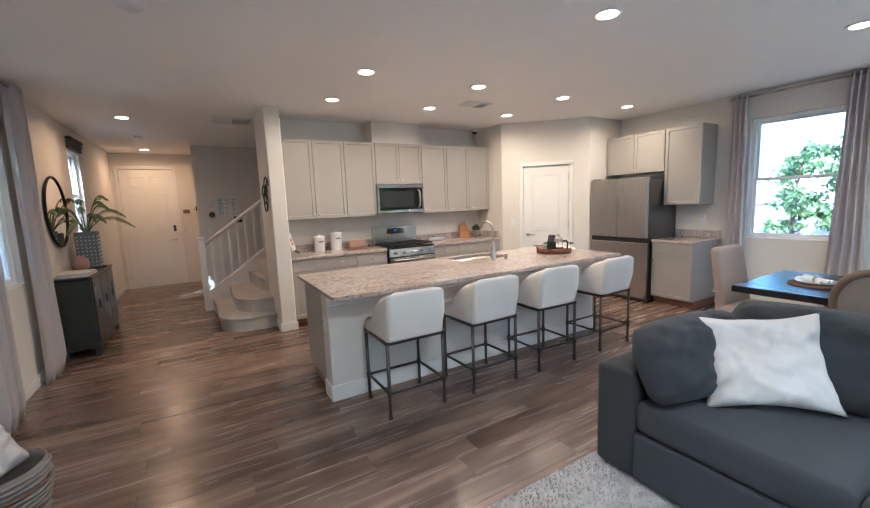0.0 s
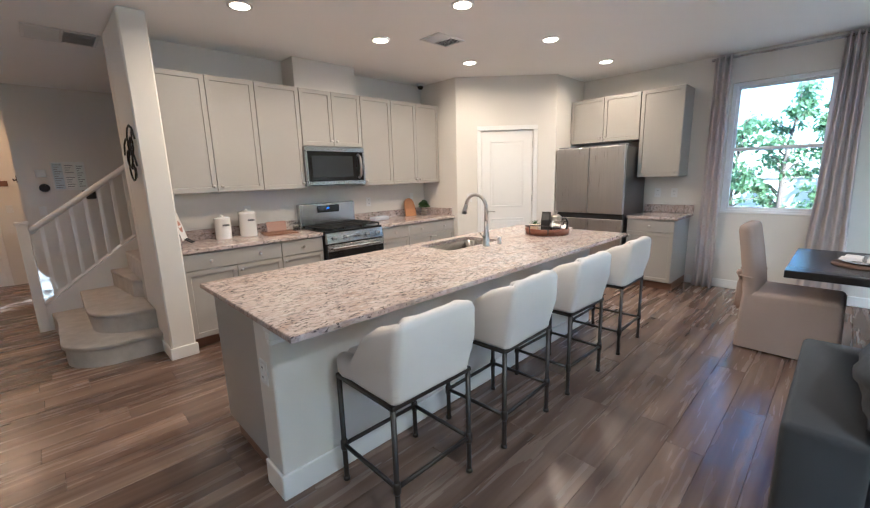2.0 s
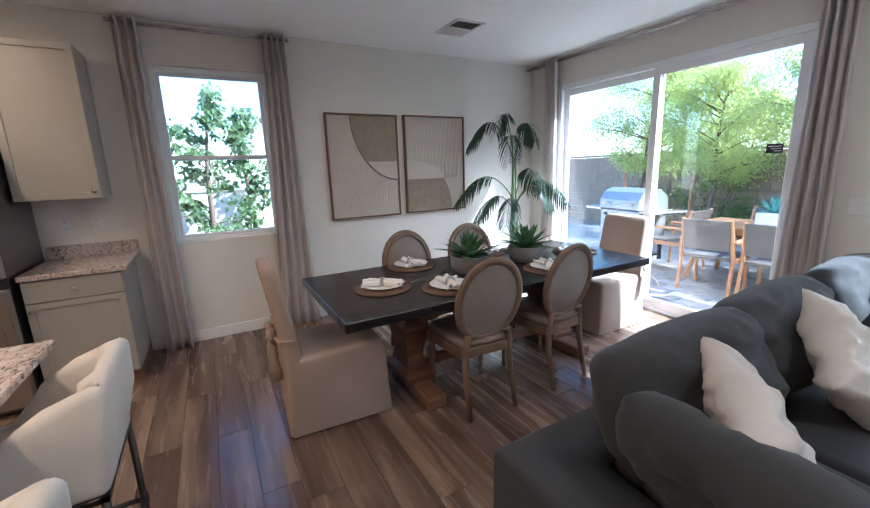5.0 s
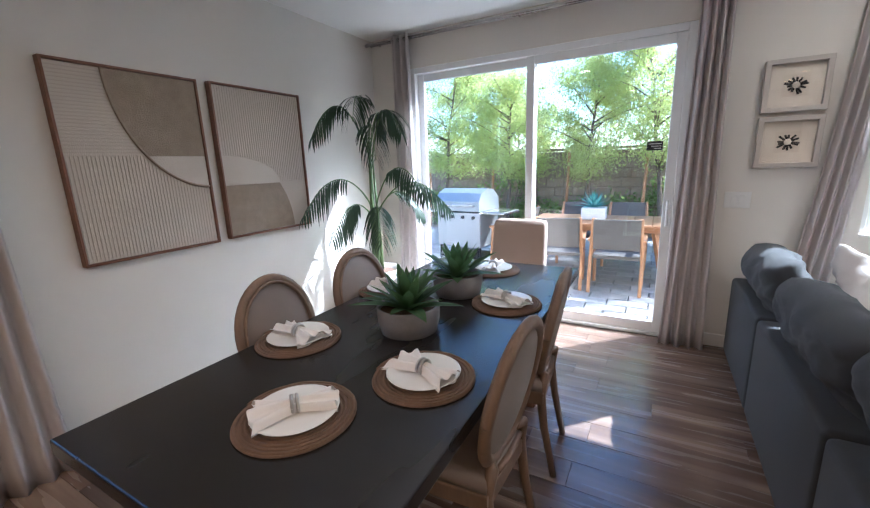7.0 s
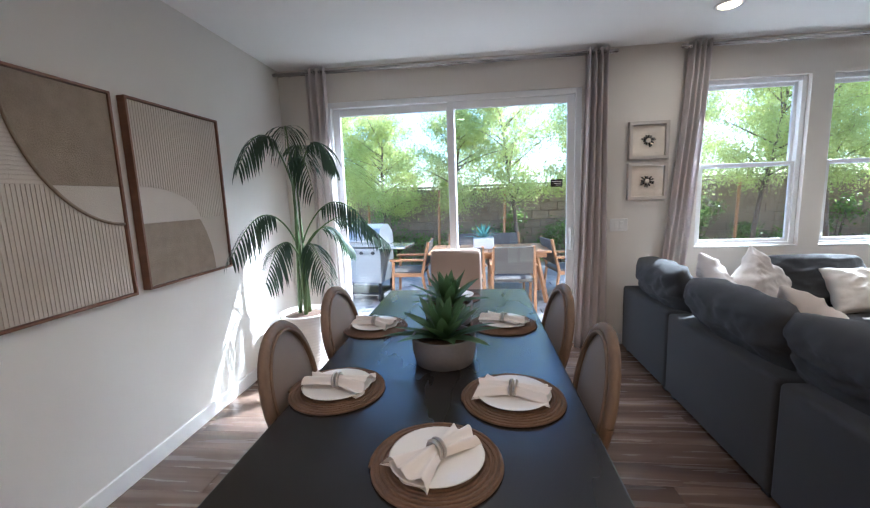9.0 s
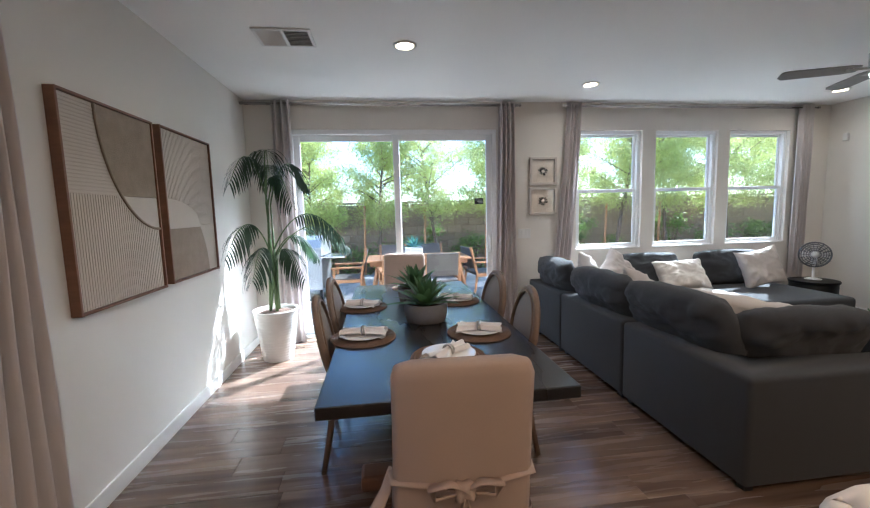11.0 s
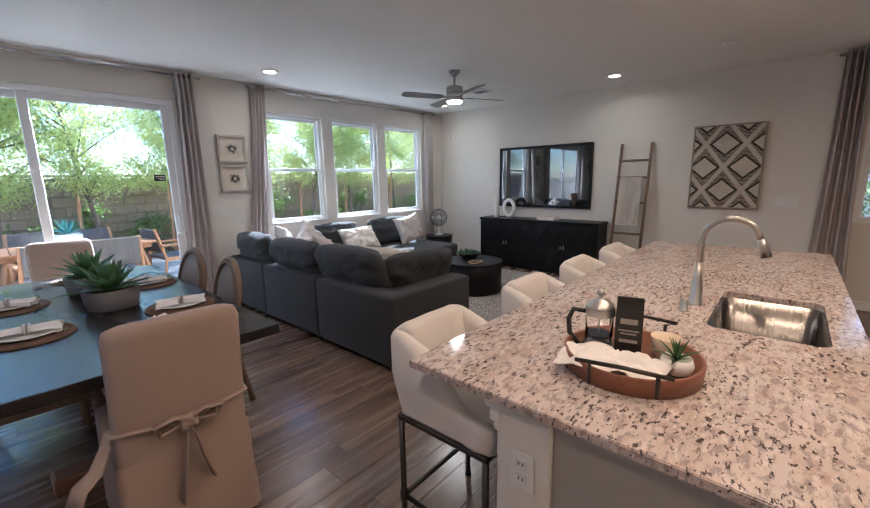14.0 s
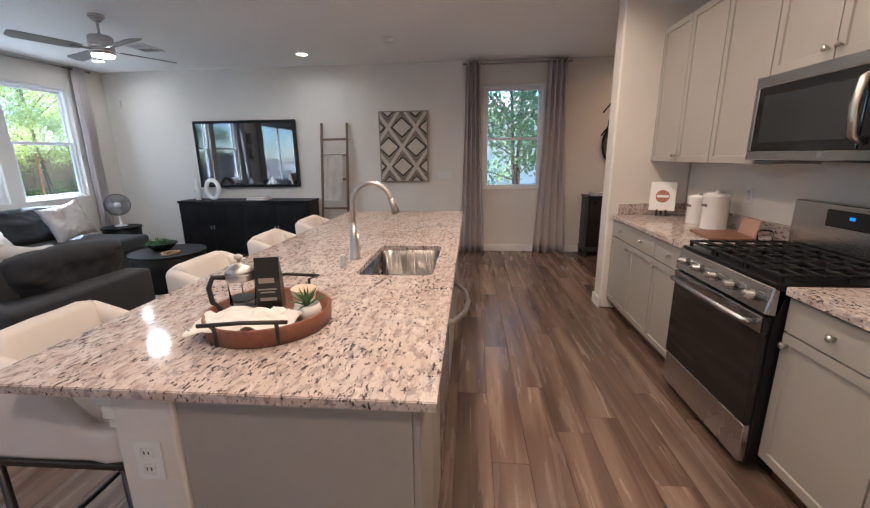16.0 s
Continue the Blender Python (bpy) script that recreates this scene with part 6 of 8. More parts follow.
def frond(base, az, rise, reach, droop, nleaf, leaf_len, seed):
    """One arching palm frond: the midrib and its hanging leaflets."""
    r2 = random.Random(seed)
    pts = []
    for k in range(17):
        u = k / 16
        pts.append(Vector((base[0] + math.cos(az) * reach * u ** 1.15, base[1] + math.sin(az) * reach * u ** 1.15, base[2] + rise * math.sin(min(1, u * 1.1) * 1.75) - droop * u ** 2.2)))
    rib = tube(pts, [0.008 - 0.006 * k / 16 for k in range(17)], 6)
    lv = bmesh.new()
    start = 0.38
    for k in range(nleaf):
        u = start + (1 - start) * (k + 0.5) / nleaf
        i = min(15, int(u * 16))
        p = pts[i].lerp(pts[i + 1], u * 16 - i)
        t = (pts[i + 1] - pts[i]).normalized()
        side = t.cross(Vector((0, 0, 1))).normalized()
        for s in (-1, 1):
            L = leaf_len * (0.45 + 0.9 * math.sin(math.pi * min(0.98, (u - start) / (1 - start) * 0.85 + 0.12))) * r2.uniform(0.85, 1.1)
            d0 = (t * 0.75 + side * s * 0.8 + Vector((0, 0, 0.12))).normalized()
            prev = None
            q = p.copy()
            d = d0.copy()
            for j in range(6):
                f = j / 5
                wdt = (0.013 if leaf_len > 0.2 else 0.0065) * (0.35 + 1.6 * f - 1.95 * f * f) if j < 5 else 0.0005
                nn = d.cross(Vector((0, 0, 1)))
                nn = nn.normalized() if nn.length > 1e-3 else side
                row = [lv.verts.new(q - nn * wdt), lv.verts.new(q + nn * wdt)]
                if prev:
                    lv.faces.new((prev[0], prev[1], row[1], row[0]))
                prev = row
                d = (d + Vector((0, 0, -0.30 - 0.2 * r2.random()))).normalized()
                q = q + d * L / 5
    return rib, lv


def azim(dx, dy):
    return math.atan2(dy, dx)


stems = bmesh.new()
FRONDS = [  # foot of the frond, way, rise, reach, droop
    ((0.0, 0.02, 1.60), azim(0.30, 1.0), 0.62, 0.56, 0.46), ((0.02, 0.0, 1.62), azim(-0.35, 0.9), 0.66, 0.40, 0.40), ((-0.02, 0.0, 1.58), azim(-1.0, 0.1), 0.58, 0.36, 0.38),
    ((0.0, 0.02, 1.56), azim(-0.7, 0.7), 0.50, 0.42, 0.50), ((0.02, -0.02, 1.60), azim(0.1, -1.0), 0.55, 0.36, 0.30),
    ((0.02, 0.03, 1.16), azim(0.25, 1.0), 0.42, 0.70, 0.46), ((-0.03, 0.0, 1.14), azim(-0.95, 0.35), 0.52, 0.74, 0.40), ((-0.05, 0.0, 1.08), azim(-1.0, -0.12), 0.44, 0.72, 0.40),
    ((0.0, 0.03, 1.02), azim(0.05, 1.0), 0.30, 0.54, 0.42), ((-0.03, 0.02, 1.00), azim(-0.65, 0.75), 0.30, 0.56, 0.42), ((-0.02, -0.02, 1.05), azim(-0.8, -0.5), 0.36, 0.44, 0.36)]
for k, (base, az, rise, reach, droop) in enumerate(FRONDS):
    foot = (0.05 * math.cos(k * 2.1), 0.05 * math.sin(k * 2.1), 0.485)
    stem = tube([foot, ((foot[0] + base[0]) / 2, (foot[1] + base[1]) / 2, (foot[2] + base[2]) / 2), base], [0.016, 0.012, 0.008], 8)
    part("cane", stem, stem_green, palm, smooth=True)
    rib, lv = frond(base, az, rise, reach, droop, 19, 0.235, k)
    fr = part("frond_rib", rib, stem_green, palm, smooth=True)
    part("frond_blade", lv, palm_leaf, fr)

# ---- living room ----
def up_cushion(x, y, z, face, lean, w, h, t, mat, name, label, seed, roll=0, category="cushion", group="", power=0.5, crease=0.022, pinch=1.5, corner=0.0):
    """A cushion standing on its edge at z, its front looking to face (degrees from +x), leaning back."""
    m = Matrix.Translation((x, y, z)) @ Matrix.Rotation(radians(face - 90), 4, "Z") @ Matrix.Rotation(radians(-90 + lean), 4, "X") @ Matrix.Translation((0, -h / 2, 0)) @ Matrix.Rotation(radians(roll), 4, "Z")
    ob = thing(name, label, category, m, group)
    part("cover", cushion(w, h, t, 34, pinch, seed, crease, power, corner), mat, ob, smooth=True)
    return ob


def sofa_unit(x0, x1, y0, y1, backs, label, seed):
    """One module: base, seat cushion and the given backs (n, e, s, w)."""
    ob = thing("sectional_sofa_module", label, "sofa", None, "sectional sofa modules")
    t = 0.225
    a, b, c, d = x0, x1, y0, y1
    part("base", box(x0 + 0.004, x1 - (t if "e" in backs else 0.004) - 0.002, y0 + (t + 0.002 if "s" in backs else 0.004), y1 - (t + 0.002 if "n" in backs else 0.004), 0.035, 0.298, 0.02, seg=3), charcoal_cloth, ob)
    if "e" in backs:
        b -= t
    if "n" in backs:
        d -= t
    if "s" in backs:
        c += t
    if backs == "en":
        run = [(b, y0), (x1, y0), (x1, y1), (x0, y1), (x0, d), (b, d)]
    elif backs == "es":
        run = [(b, y1), (b, c), (x0, c), (x0, y0), (x1, y0), (x1, y1)]
    elif backs == "e":
        run = [(b, y0), (x1, y0), (x1, y1), (b, y1)]
    else:
        run = [(x0, y0), (x1, y0), (x1, c), (x0, c)]
    bm = prism(run, 0.035, 0.618)
    bmesh.ops.bevel(bm, geom=bm.edges[:], offset=0.028, segments=3, affect="EDGES", profile=0.5)
    part("back", bm, charcoal_cloth, ob, "upholstered back and arm panel", True)
    part("seat_cushion", pillow_box(a, b, c, d, 0.30, 0.475, 0.045, 0.02, seed + 3), charcoal_cloth, ob, "plump charcoal seat cushion", True)
    for x in (x0 + 0.06, x1 - 0.06):
        for y in (y0 + 0.06, y1 - 0.06):
            part("foot", box(x - 0.025, x + 0.025, y - 0.025, y + 0.025, 0.0, 0.036), black_plastic, ob)


sofa_unit(2.47, 3.47, 0.722, 1.785, "en", "charcoal linen corner module of the sectional sofa", 1)
sofa_unit(2.47, 3.47, -0.343, 0.716, "e", "charcoal linen armless middle module of the sectional sofa", 5)
sofa_unit(2.47, 3.47, -1.23, -0.349, "es", "charcoal linen corner module beside the patio door", 9)
sofa_unit(1.42, 2.464, -1.23, -0.30, "s", "charcoal linen armless module under the windows", 13)
sofa_unit(0.36, 1.414, -1.23, -0.02, "s", "charcoal linen chaise module under the windows", 17)
DK, GC = "large charcoal linen back cushion on the sofa", "sofa back cushions"
up_cushion(3.17, 1.02, 0.475, 180, 22, 0.98, 0.50, 0.26, charcoal_cloth, "back_cushion", DK, 2, 0, "cushion", GC, 0.6, 0.019, 0.3, 0.16)
up_cushion(3.20, 0.20, 0.475, 180, 24, 0.98, 0.50, 0.26, charcoal_cloth, "back_cushion", DK, 3, 0, "cushion", GC, 0.6, 0.019, 0.3, 0.16)
up_cushion(3.20, -0.74, 0.475, 180, 24, 0.84, 0.50, 0.26, charcoal_cloth, "back_cushion", DK, 4, 0, "cushion", GC, 0.6, 0.019, 0.3, 0.16)
up_cushion(2.83, 1.36, 0.475, -97, 25, 0.84, 0.45, 0.23, charcoal_cloth, "back_cushion", DK, 5, 0, "cushion", GC, 0.6, 0.019, 0.3, 0.16)
up_cushion(2.02, -0.97, 0.475, 90, 22, 0.95, 0.46, 0.22, charcoal_cloth, "back_cushion", DK, 6, 0, "cushion", GC, 0.6, 0.019, 0.3, 0.16)
up_cushion(0.90, -0.97, 0.475, 90, 22, 0.98, 0.46, 0.22, charcoal_cloth, "back_cushion", DK, 7, 0, "cushion", GC, 0.6, 0.019, 0.3, 0.16)
PG = "pale throw pillows"
up_cushion(2.88, 1.13, 0.475, 215, 28, 0.56, 0.49, 0.16, pillow_cloth, "throw_pillow", "large blush-white linen throw pillow on the sofa", 11, 6, "pillow", PG)
up_cushion(2.88, 0.30, 0.475, 190, 34, 0.50, 0.50, 0.18, pillow_cloth, "throw_pillow", "blush-white linen throw pillow tilted on the sofa", 12, 38, "pillow", PG)
up_cushion(2.86, -0.62, 0.475, 160, 25, 0.48, 0.48, 0.18, pillow_cloth, "throw_pillow", "white throw pillow standing on its corner", 13, 42, "pillow", PG)
up_cushion(2.50, -0.78, 0.475, 110, 22, 0.48, 0.48, 0.17, pillow_cloth, "throw_pillow", "white throw pillow in the sofa corner", 14, 40, "pillow", PG)
up_cushion(1.75, -0.72, 0.475, 80, 38, 0.62, 0.42, 0.19, cream_cloth, "throw_pillow", "cream striped lumbar pillow under the window", 15, 4, "pillow", PG)
up_cushion(0.78, -0.68, 0.475, 75, 16, 0.48, 0.48, 0.18, pillow_cloth, "throw_pillow", "beige patterned throw pillow on the chaise", 16, 12, "pillow", PG)
blanket = thing("throw_blanket", "folded pale throw blanket on the chaise seat", "blanket", Matrix.Translation((1.75, -0.45, 0.485)) @ Matrix.Rotation(radians(10), 4, "Z"))
part("cloth", crumpled(0.5, 0.36, 0.06, 8, 14), pillow_cloth, blanket, smooth=True)


def shag_rug(x0, x1, y0, y1):
    ob = thing("area_rug", "grey and white shaggy wool area rug", "rug")
    part("backing", box(x0, x1, y0, y1, 0.001, 0.012, 0.003), rug_wool, ob)
    rnd = random.Random(2)
    v, f = [], []
    for k in range(26000):
        x, y = rnd.uniform(x0 + 0.004, x1 - 0.004), rnd.uniform(y0 + 0.004, y1 - 0.004)
        a, tilt, h = rnd.uniform(0, 6.28), rnd.uniform(0.0, 0.016), rnd.uniform(0.010, 0.024)
        cx, cy = 0.004 * math.cos(a), 0.004 * math.sin(a)
        b = rnd.uniform(0, 6.28)
        i = len(v)
        v += [(x - cx, y - cy, 0.012), (x + cx, y + cy, 0.012), (x + tilt * math.cos(b), y + tilt * math.sin(b), 0.012 + h)]
        f.append((i, i + 1, i + 2))
    me = bpy.data.meshes.new("shag")
    me.from_pydata(v, [], f)
    me.materials.append(pile)
    o = new("shag", me)
    o.parent = ob
    o["kind"] = "stuff"


pile = material("wool_pile", (0.40, 0.375, 0.355), 0.95, vary=0.75, big=24, fine=140, spec=0.1)
shag_rug(-0.20, 2.62, -0.25, 1.84)

coffee = thing("coffee_table", "round black drum coffee table on the rug", "coffee table", Matrix.Translation((1.12, 0.84, 0.013)))
part("drum", lathe([(0.36, 0), (0.375, 0.006), (0.375, 0.375), (0.365, 0.385)], 48), black_wood, coffee, smooth=True)
part("top", lathe([(0.385, 0.386), (0.39, 0.39), (0.39, 0.408), (0.385, 0.412)], 48), black_wood, coffee, "thick round top")
bowl = thing("succulent_bowl", "low black bowl filled with green succulents", "potted plant", Matrix.Translation((1.06, 0.72, 0.426)))
part("bowl", lathe([(0.08, 0), (0.09, 0.004), (0.165, 0.075), (0.16, 0.08), (0.145, 0.07)], 32), black_wood, bowl, smooth=True)
rnd = random.Random(4)
for k in range(9):
    a, r = k * 2.4, 0.04 + 0.09 * (k % 3) / 2
    agave(Matrix.Translation((r * math.cos(a), r * math.sin(a), 0.06)), rnd.uniform(0.07, 0.11), 16, 40 + k, fern_leaf if k % 2 else agave_leaf, "rosette", bowl, 0.3, 0.12)
beads = thing("wooden_beads", "string of brown wooden beads on the coffee table", "beads", Matrix.Translation((1.28, 0.98, 0.426)))
for k in range(26):
    a = 2 * math.pi * k / 26
    bm = bmesh.new()
    bmesh.ops.create_uvsphere(bm, u_segments=10, v_segments=8, radius=0.0135)
    part("bead", moved(bm, Matrix.Translation((0.10 * math.cos(a) * (1 + 0.2 * math.sin(3 * a)), 0.07 * math.sin(a), 0.0135))), oak, beads, smooth=True)
side = thing("side_table", "small round black drum side table", "side table", Matrix.Translation((-0.08, -0.82, 0)))
part("drum", lathe([(0.22, 0), (0.235, 0.006), (0.235, 0.46), (0.225, 0.47)], 40), black_wood, side, smooth=True)
part("top", lathe([(0.245, 0.471), (0.25, 0.476), (0.25, 0.495), (0.245, 0.5)], 40), black_wood, side)
fan = thing("desk_fan", "small grey desk fan with a white foot", "fan", Matrix.Translation((-0.12, -0.86, 0.5)) @ Matrix.Rotation(radians(-48), 4, "Z") @ Matrix.Scale(0.95, 4))
part("foot", lathe([(0.085, 0), (0.09, 0.006), (0.06, 0.018), (0.016, 0.024), (0.013, 0.19)], 28), white_plastic, fan, smooth=True)
bm = bmesh.new()
for r in (0.16, 0.135, 0.11, 0.085, 0.06):
    for y in (-0.03, 0.03):
        ringp = [(r * math.cos(t), y * (1 if r > 0.15 else 1.25), 0.33 + r * math.sin(t)) for t in [2 * math.pi * k / 28 for k in range(29)]]
        tube(ringp, 0.0035 if r < 0.15 else 0.008, 5, bm, cap=False)
for k in range(18):
    a = 2 * math.pi * k / 18
    for y in (-0.036, 0.036):
        tube([(0.03 * math.cos(a), y, 0.33 + 0.03 * math.sin(a)), (0.16 * math.cos(a), y * 0.85, 0.33 + 0.16 * math.sin(a))], 0.003, 4, bm)
part("cage", bm, dark_steel, fan, "round grey wire cage")
hub = part("motor", moved(lathe([(0.035, -0.05), (0.045, -0.02), (0.045, 0.02), (0.03, 0.045)], 20), Matrix.Translation((0, 0.0, 0.33)) @ Matrix.Rotation(math.pi / 2, 4, "X")), white_plastic, fan, smooth=True)
for k in range(4):
    bm = moved(box(-0.035, 0.035, -0.002, 0.002, 0.03, 0.13, 0.0015), Matrix.Translation((0, 0, 0.33)) @ Matrix.Rotation(k * math.pi / 2, 4, "Y") @ Matrix.Rotation(0.35, 4, "Z"))
    part("blade", bm, white_plastic, hub)

# the media wall
EAST = Matrix.Rotation(math.pi / 2, 4, "Z")     # fronts that look east
MX = -0.40
media = thing("media_console", "long black carved-door media console under the television", "media console", Matrix.Translation((MX, -0.14, 0)) @ EAST)
mw = 2.08
part("carcass", box(0.01, mw - 0.01, 0.02, 0.40, 0.06, 0.80, 0.004), black_wood, media)
part("top", box(0, mw, -0.005, 0.415, 0.80, 0.835, 0.005), black_wood, media, "black wood top")
part("plinth", box(0.04, mw - 0.04, 0.05, 0.38, 0.0, 0.06), black_wood, media)
for k in range(4):
    x0, x1 = 0.02 + k * (mw - 0.04) / 4 + 0.003, 0.02 + (k + 1) * (mw - 0.04) / 4 - 0.003
    door = part("door", box(x0, x1, 0.0, 0.02, 0.07, 0.79, 0.003), black_wood, media)
    cxm = (x0 + x1) / 2
    for s in (-1, 1):
        for t in (-1, 1):
            bm = bmesh.new()
            pts = [(cxm, -0.001, 0.43), (cxm + s * 0.24, -0.001, 0.43), (cxm + s * 0.24, -0.001, 0.43 + t * 0.34), (cxm, -0.001, 0.43 + t * 0.34)]
            vs = [bm.verts.new(p) for p in pts]
            apex = bm.verts.new((cxm + s * 0.12, -0.016, 0.43 + t * 0.17))
            for q in range(4):
                bm.faces.new((vs[q], vs[(q + 1) % 4], apex))
            bmesh.ops.recalc_face_normals(bm, faces=bm.faces)
            part("facet", bm, black_wood, door)
    part("pull", box((x1 - 0.03) if k % 2 == 0 else (x0 + 0.012), (x1 - 0.012) if k % 2 == 0 else (x0 + 0.03), -0.022, -0.002, 0.40, 0.46, 0.004), chrome, door, "small nickel pull")
tv = thing("television", "large wall-mounted television with dark reflective screen", "television", Matrix.Translation((-0.765, 0.025, 1.014)) @ EAST)
part("screen", box(0.05, 1.604, 0.002, 0.05, 0.035, 0.967), screen_glass, tv, "glossy black screen")
part("bezel", frame_mesh(0.015, 1.639, 0, 1.002, 0.04, -0.008, 0.053), black_wood, tv, "black frame")
MZ = 0.835
v1 = thing("spiral_vase", "tall white spiral ceramic vase", "vase", Matrix.Translation((-0.58, 0.10, MZ)))
bm = bmesh.new()
rings = []
for k in range(25):
    z = 0.33 * k / 24
    r = 0.036 + 0.012 * math.sin(z * 14)
    rings.append([bm.verts.new(((r + 0.007 * math.sin(5 * a + z * 60)) * math.cos(a), (r + 0.007 * math.sin(5 * a + z * 60)) * math.sin(a), z)) for a in [2 * math.pi * j / 30 for j in range(30)]])
for a, b in zip(rings, rings[1:]):
    for j in range(30):
        bm.faces.new((a[j], a[(j + 1) % 30], b[(j + 1) % 30], b[j]))
bm.faces.new(rings[0][::-1])
part("body", bm, porcelain, v1, smooth=True)
v2 = thing("ring_vase", "white ceramic oval ring vase", "vase", Matrix.Translation((-0.56, 0.36, MZ)) @ EAST)
ringp = [(0.10 * math.cos(t), 0, 0.165 + 0.135 * math.sin(t)) for t in [2 * math.pi * k / 32 for k in range(33)]]
part("body", tube(ringp, 0.032, 10, cap=False), porcelain, v2, smooth=True)
for k, (w, d, z, h, c) in enumerate(((0.15, 0.11, 0, 0.028, (0.5, 0.36, 0.36)), (0.14, 0.10, 0.028, 0.024, (0.62, 0.56, 0.52)))):
    bk = thing("book", "stacked pale pink hardcover book" if k == 0 else "stacked cream hardcover book", "book", Matrix.Translation((-0.58, 1.08, MZ + z)) @ Matrix.Rotation(radians(86 + 5 * k), 4, "Z"), "stacked books")
    part("pages", box(-w + 0.004, w - 0.004, -d + 0.004, d - 0.008, 0.003, h - 0.003), white_paint, bk)
    cv = bmesh.new()
    joined(cv, box(-w, w, -d, d, 0, 0.003))
    joined(cv, box(-w, w, -d, d, h - 0.003, h - 0.0002))
    joined(cv, box(-w, w, d - 0.004, d, 0.003, h - 0.003))
    part("cover", cv, material("book_cloth", c, 0.7), bk)

ladder = thing("blanket_ladder", "leaning brown wooden blanket ladder against the wall", "ladder")
lt, lb = (-0.775, 1.95), (-0.46, 0.0)


def on_ladder(f):
    return lb[0] + (lt[0] - lb[0]) * f, lt[1] * f


for y in (2.08, 2.47):
    part("rail", tube([(lb[0], y, 0.0), (lt[0], y, lt[1])], 0.02, 8), weathered_oak, ladder, smooth=True)
for f in (0.16, 0.36, 0.58, 0.88):
    x, z = on_ladder(f)
    part("rung", tube([(x, 2.06, z), (x, 2.49, z)], 0.016, 8), weathered_oak, ladder, smooth=True)
throw = thing("throw_blanket", "cream knitted throw hung over a ladder rung", "blanket")
bm = bmesh.new()
rows = []
x58, z58 = on_ladder(0.76)
for k in range(22):
    u = k / 21
    row = []
    for j in range(9):
        y = 2.13 + 0.28 * j / 8
        if u < 0.12:
            px, pz = x58 - 0.03, z58 + 0.02 - 0.5 * (0.12 - u)
        else:
            f = (u - 0.12) / 0.88
            px, pz = x58 + 0.045 + 0.115 * f, z58 + 0.02 - 0.68 * f
        row.append(bm.verts.new((px + 0.018 * math.sin(j * 1.9 + 2 * u), y + 0.01 * noise.noise((u * 3, j, 1)), pz)))
    rows.append(row)
for a, b in zip(rows, rows[1:]):
    for j in range(8):
        bm.faces.new((a[j], a[j + 1], b[j + 1], b[j]))
bmesh.ops.solidify(bm, geom=bm.faces[:], thickness=0.012)
part("cloth", bm, material("white_knit", (0.80, 0.75, 0.69), 0.95, vary=0.1, big=8, fine=90, bump=0.5), throw, smooth=True)
part("rung_hold", tube([(x58, 2.06, z58 - 0.0), (x58, 2.49, z58)], 0.015, 8), weathered_oak, ladder, smooth=True)

# carved lattice panel
panel = thing("carved_wall_panel", "black and ivory carved wooden lattice wall panel", "wall art", Matrix.Translation((W + 0.004, 2.95, 1.077)) @ EAST @ Matrix.Translation((0, -0.034, 0)))
pw_, ph_ = 0.733, 1.028
hatch = bpy.data.materials.new("black_white_hatched_wood")
hatch.use_nodes = True
hn = hatch.node_tree
hv = coords(hn, (1, 1, 1))
wv = hn.nodes.new("ShaderNodeTexWave")
wv.wave_type, wv.bands_direction = "BANDS", "Z"
wv.inputs["Scale"].default_value, wv.inputs["Distortion"].default_value, wv.inputs["Detail Scale"].default_value = 20, 2.5, 3.0
hn.links.new(hv, wv.inputs[0])
hn.links.new(ramp(hn, wv.outputs[0], [(0.40, (0.03, 0.025, 0.021)), (0.62, (0.46, 0.385, 0.305))]), hn.nodes["Principled BSDF"].inputs["Base Color"])
hn.nodes["Principled BSDF"].inputs["Roughness"].default_value = 0.8
ivory_wood = material("ivory_washed_wood", (0.56, 0.50, 0.42), 0.8, vary=0.12, big=5, fine=40, bump=0.2)
grey_wood = material("grey_frame_wood", (0.30, 0.255, 0.205), 0.7, vary=0.2, fine=20)
part("board", box(0.012, pw_ - 0.012, 0.012, 0.03, 0.012, ph_ - 0.012), hatch, panel, "dark hatched carved ground")
part("frame", frame_mesh(0, pw_, 0, ph_, 0.016, 0.0, 0.03), grey_wood, panel, "narrow grey wooden frame")


def diamond(cx, cz, rx, rz):
    return [(cx + rx, cz), (cx, cz + rz), (cx - rx, cz), (cx, cz - rz)]


def clipped(poly):
    """An outline cut off at the panel's edges."""
    for ax, lim, sign in ((0, 0.018, 1), (0, pw_ - 0.018, -1), (1, 0.018, 1), (1, ph_ - 0.018, -1)):
        outp = []
        for k in range(len(poly)):
            p, q = poly[k], poly[(k + 1) % len(poly)]
            ip, iq = (p[ax] - lim) * sign >= 0, (q[ax] - lim) * sign >= 0
            if ip:
                outp.append(p)
            if ip != iq:
                f = (lim - p[ax]) / (q[ax] - p[ax])
                outp.append((p[0] + f * (q[0] - p[0]), p[1] + f * (q[1] - p[1])))
        poly = outp
        if len(poly) < 3:
            return None
    return poly


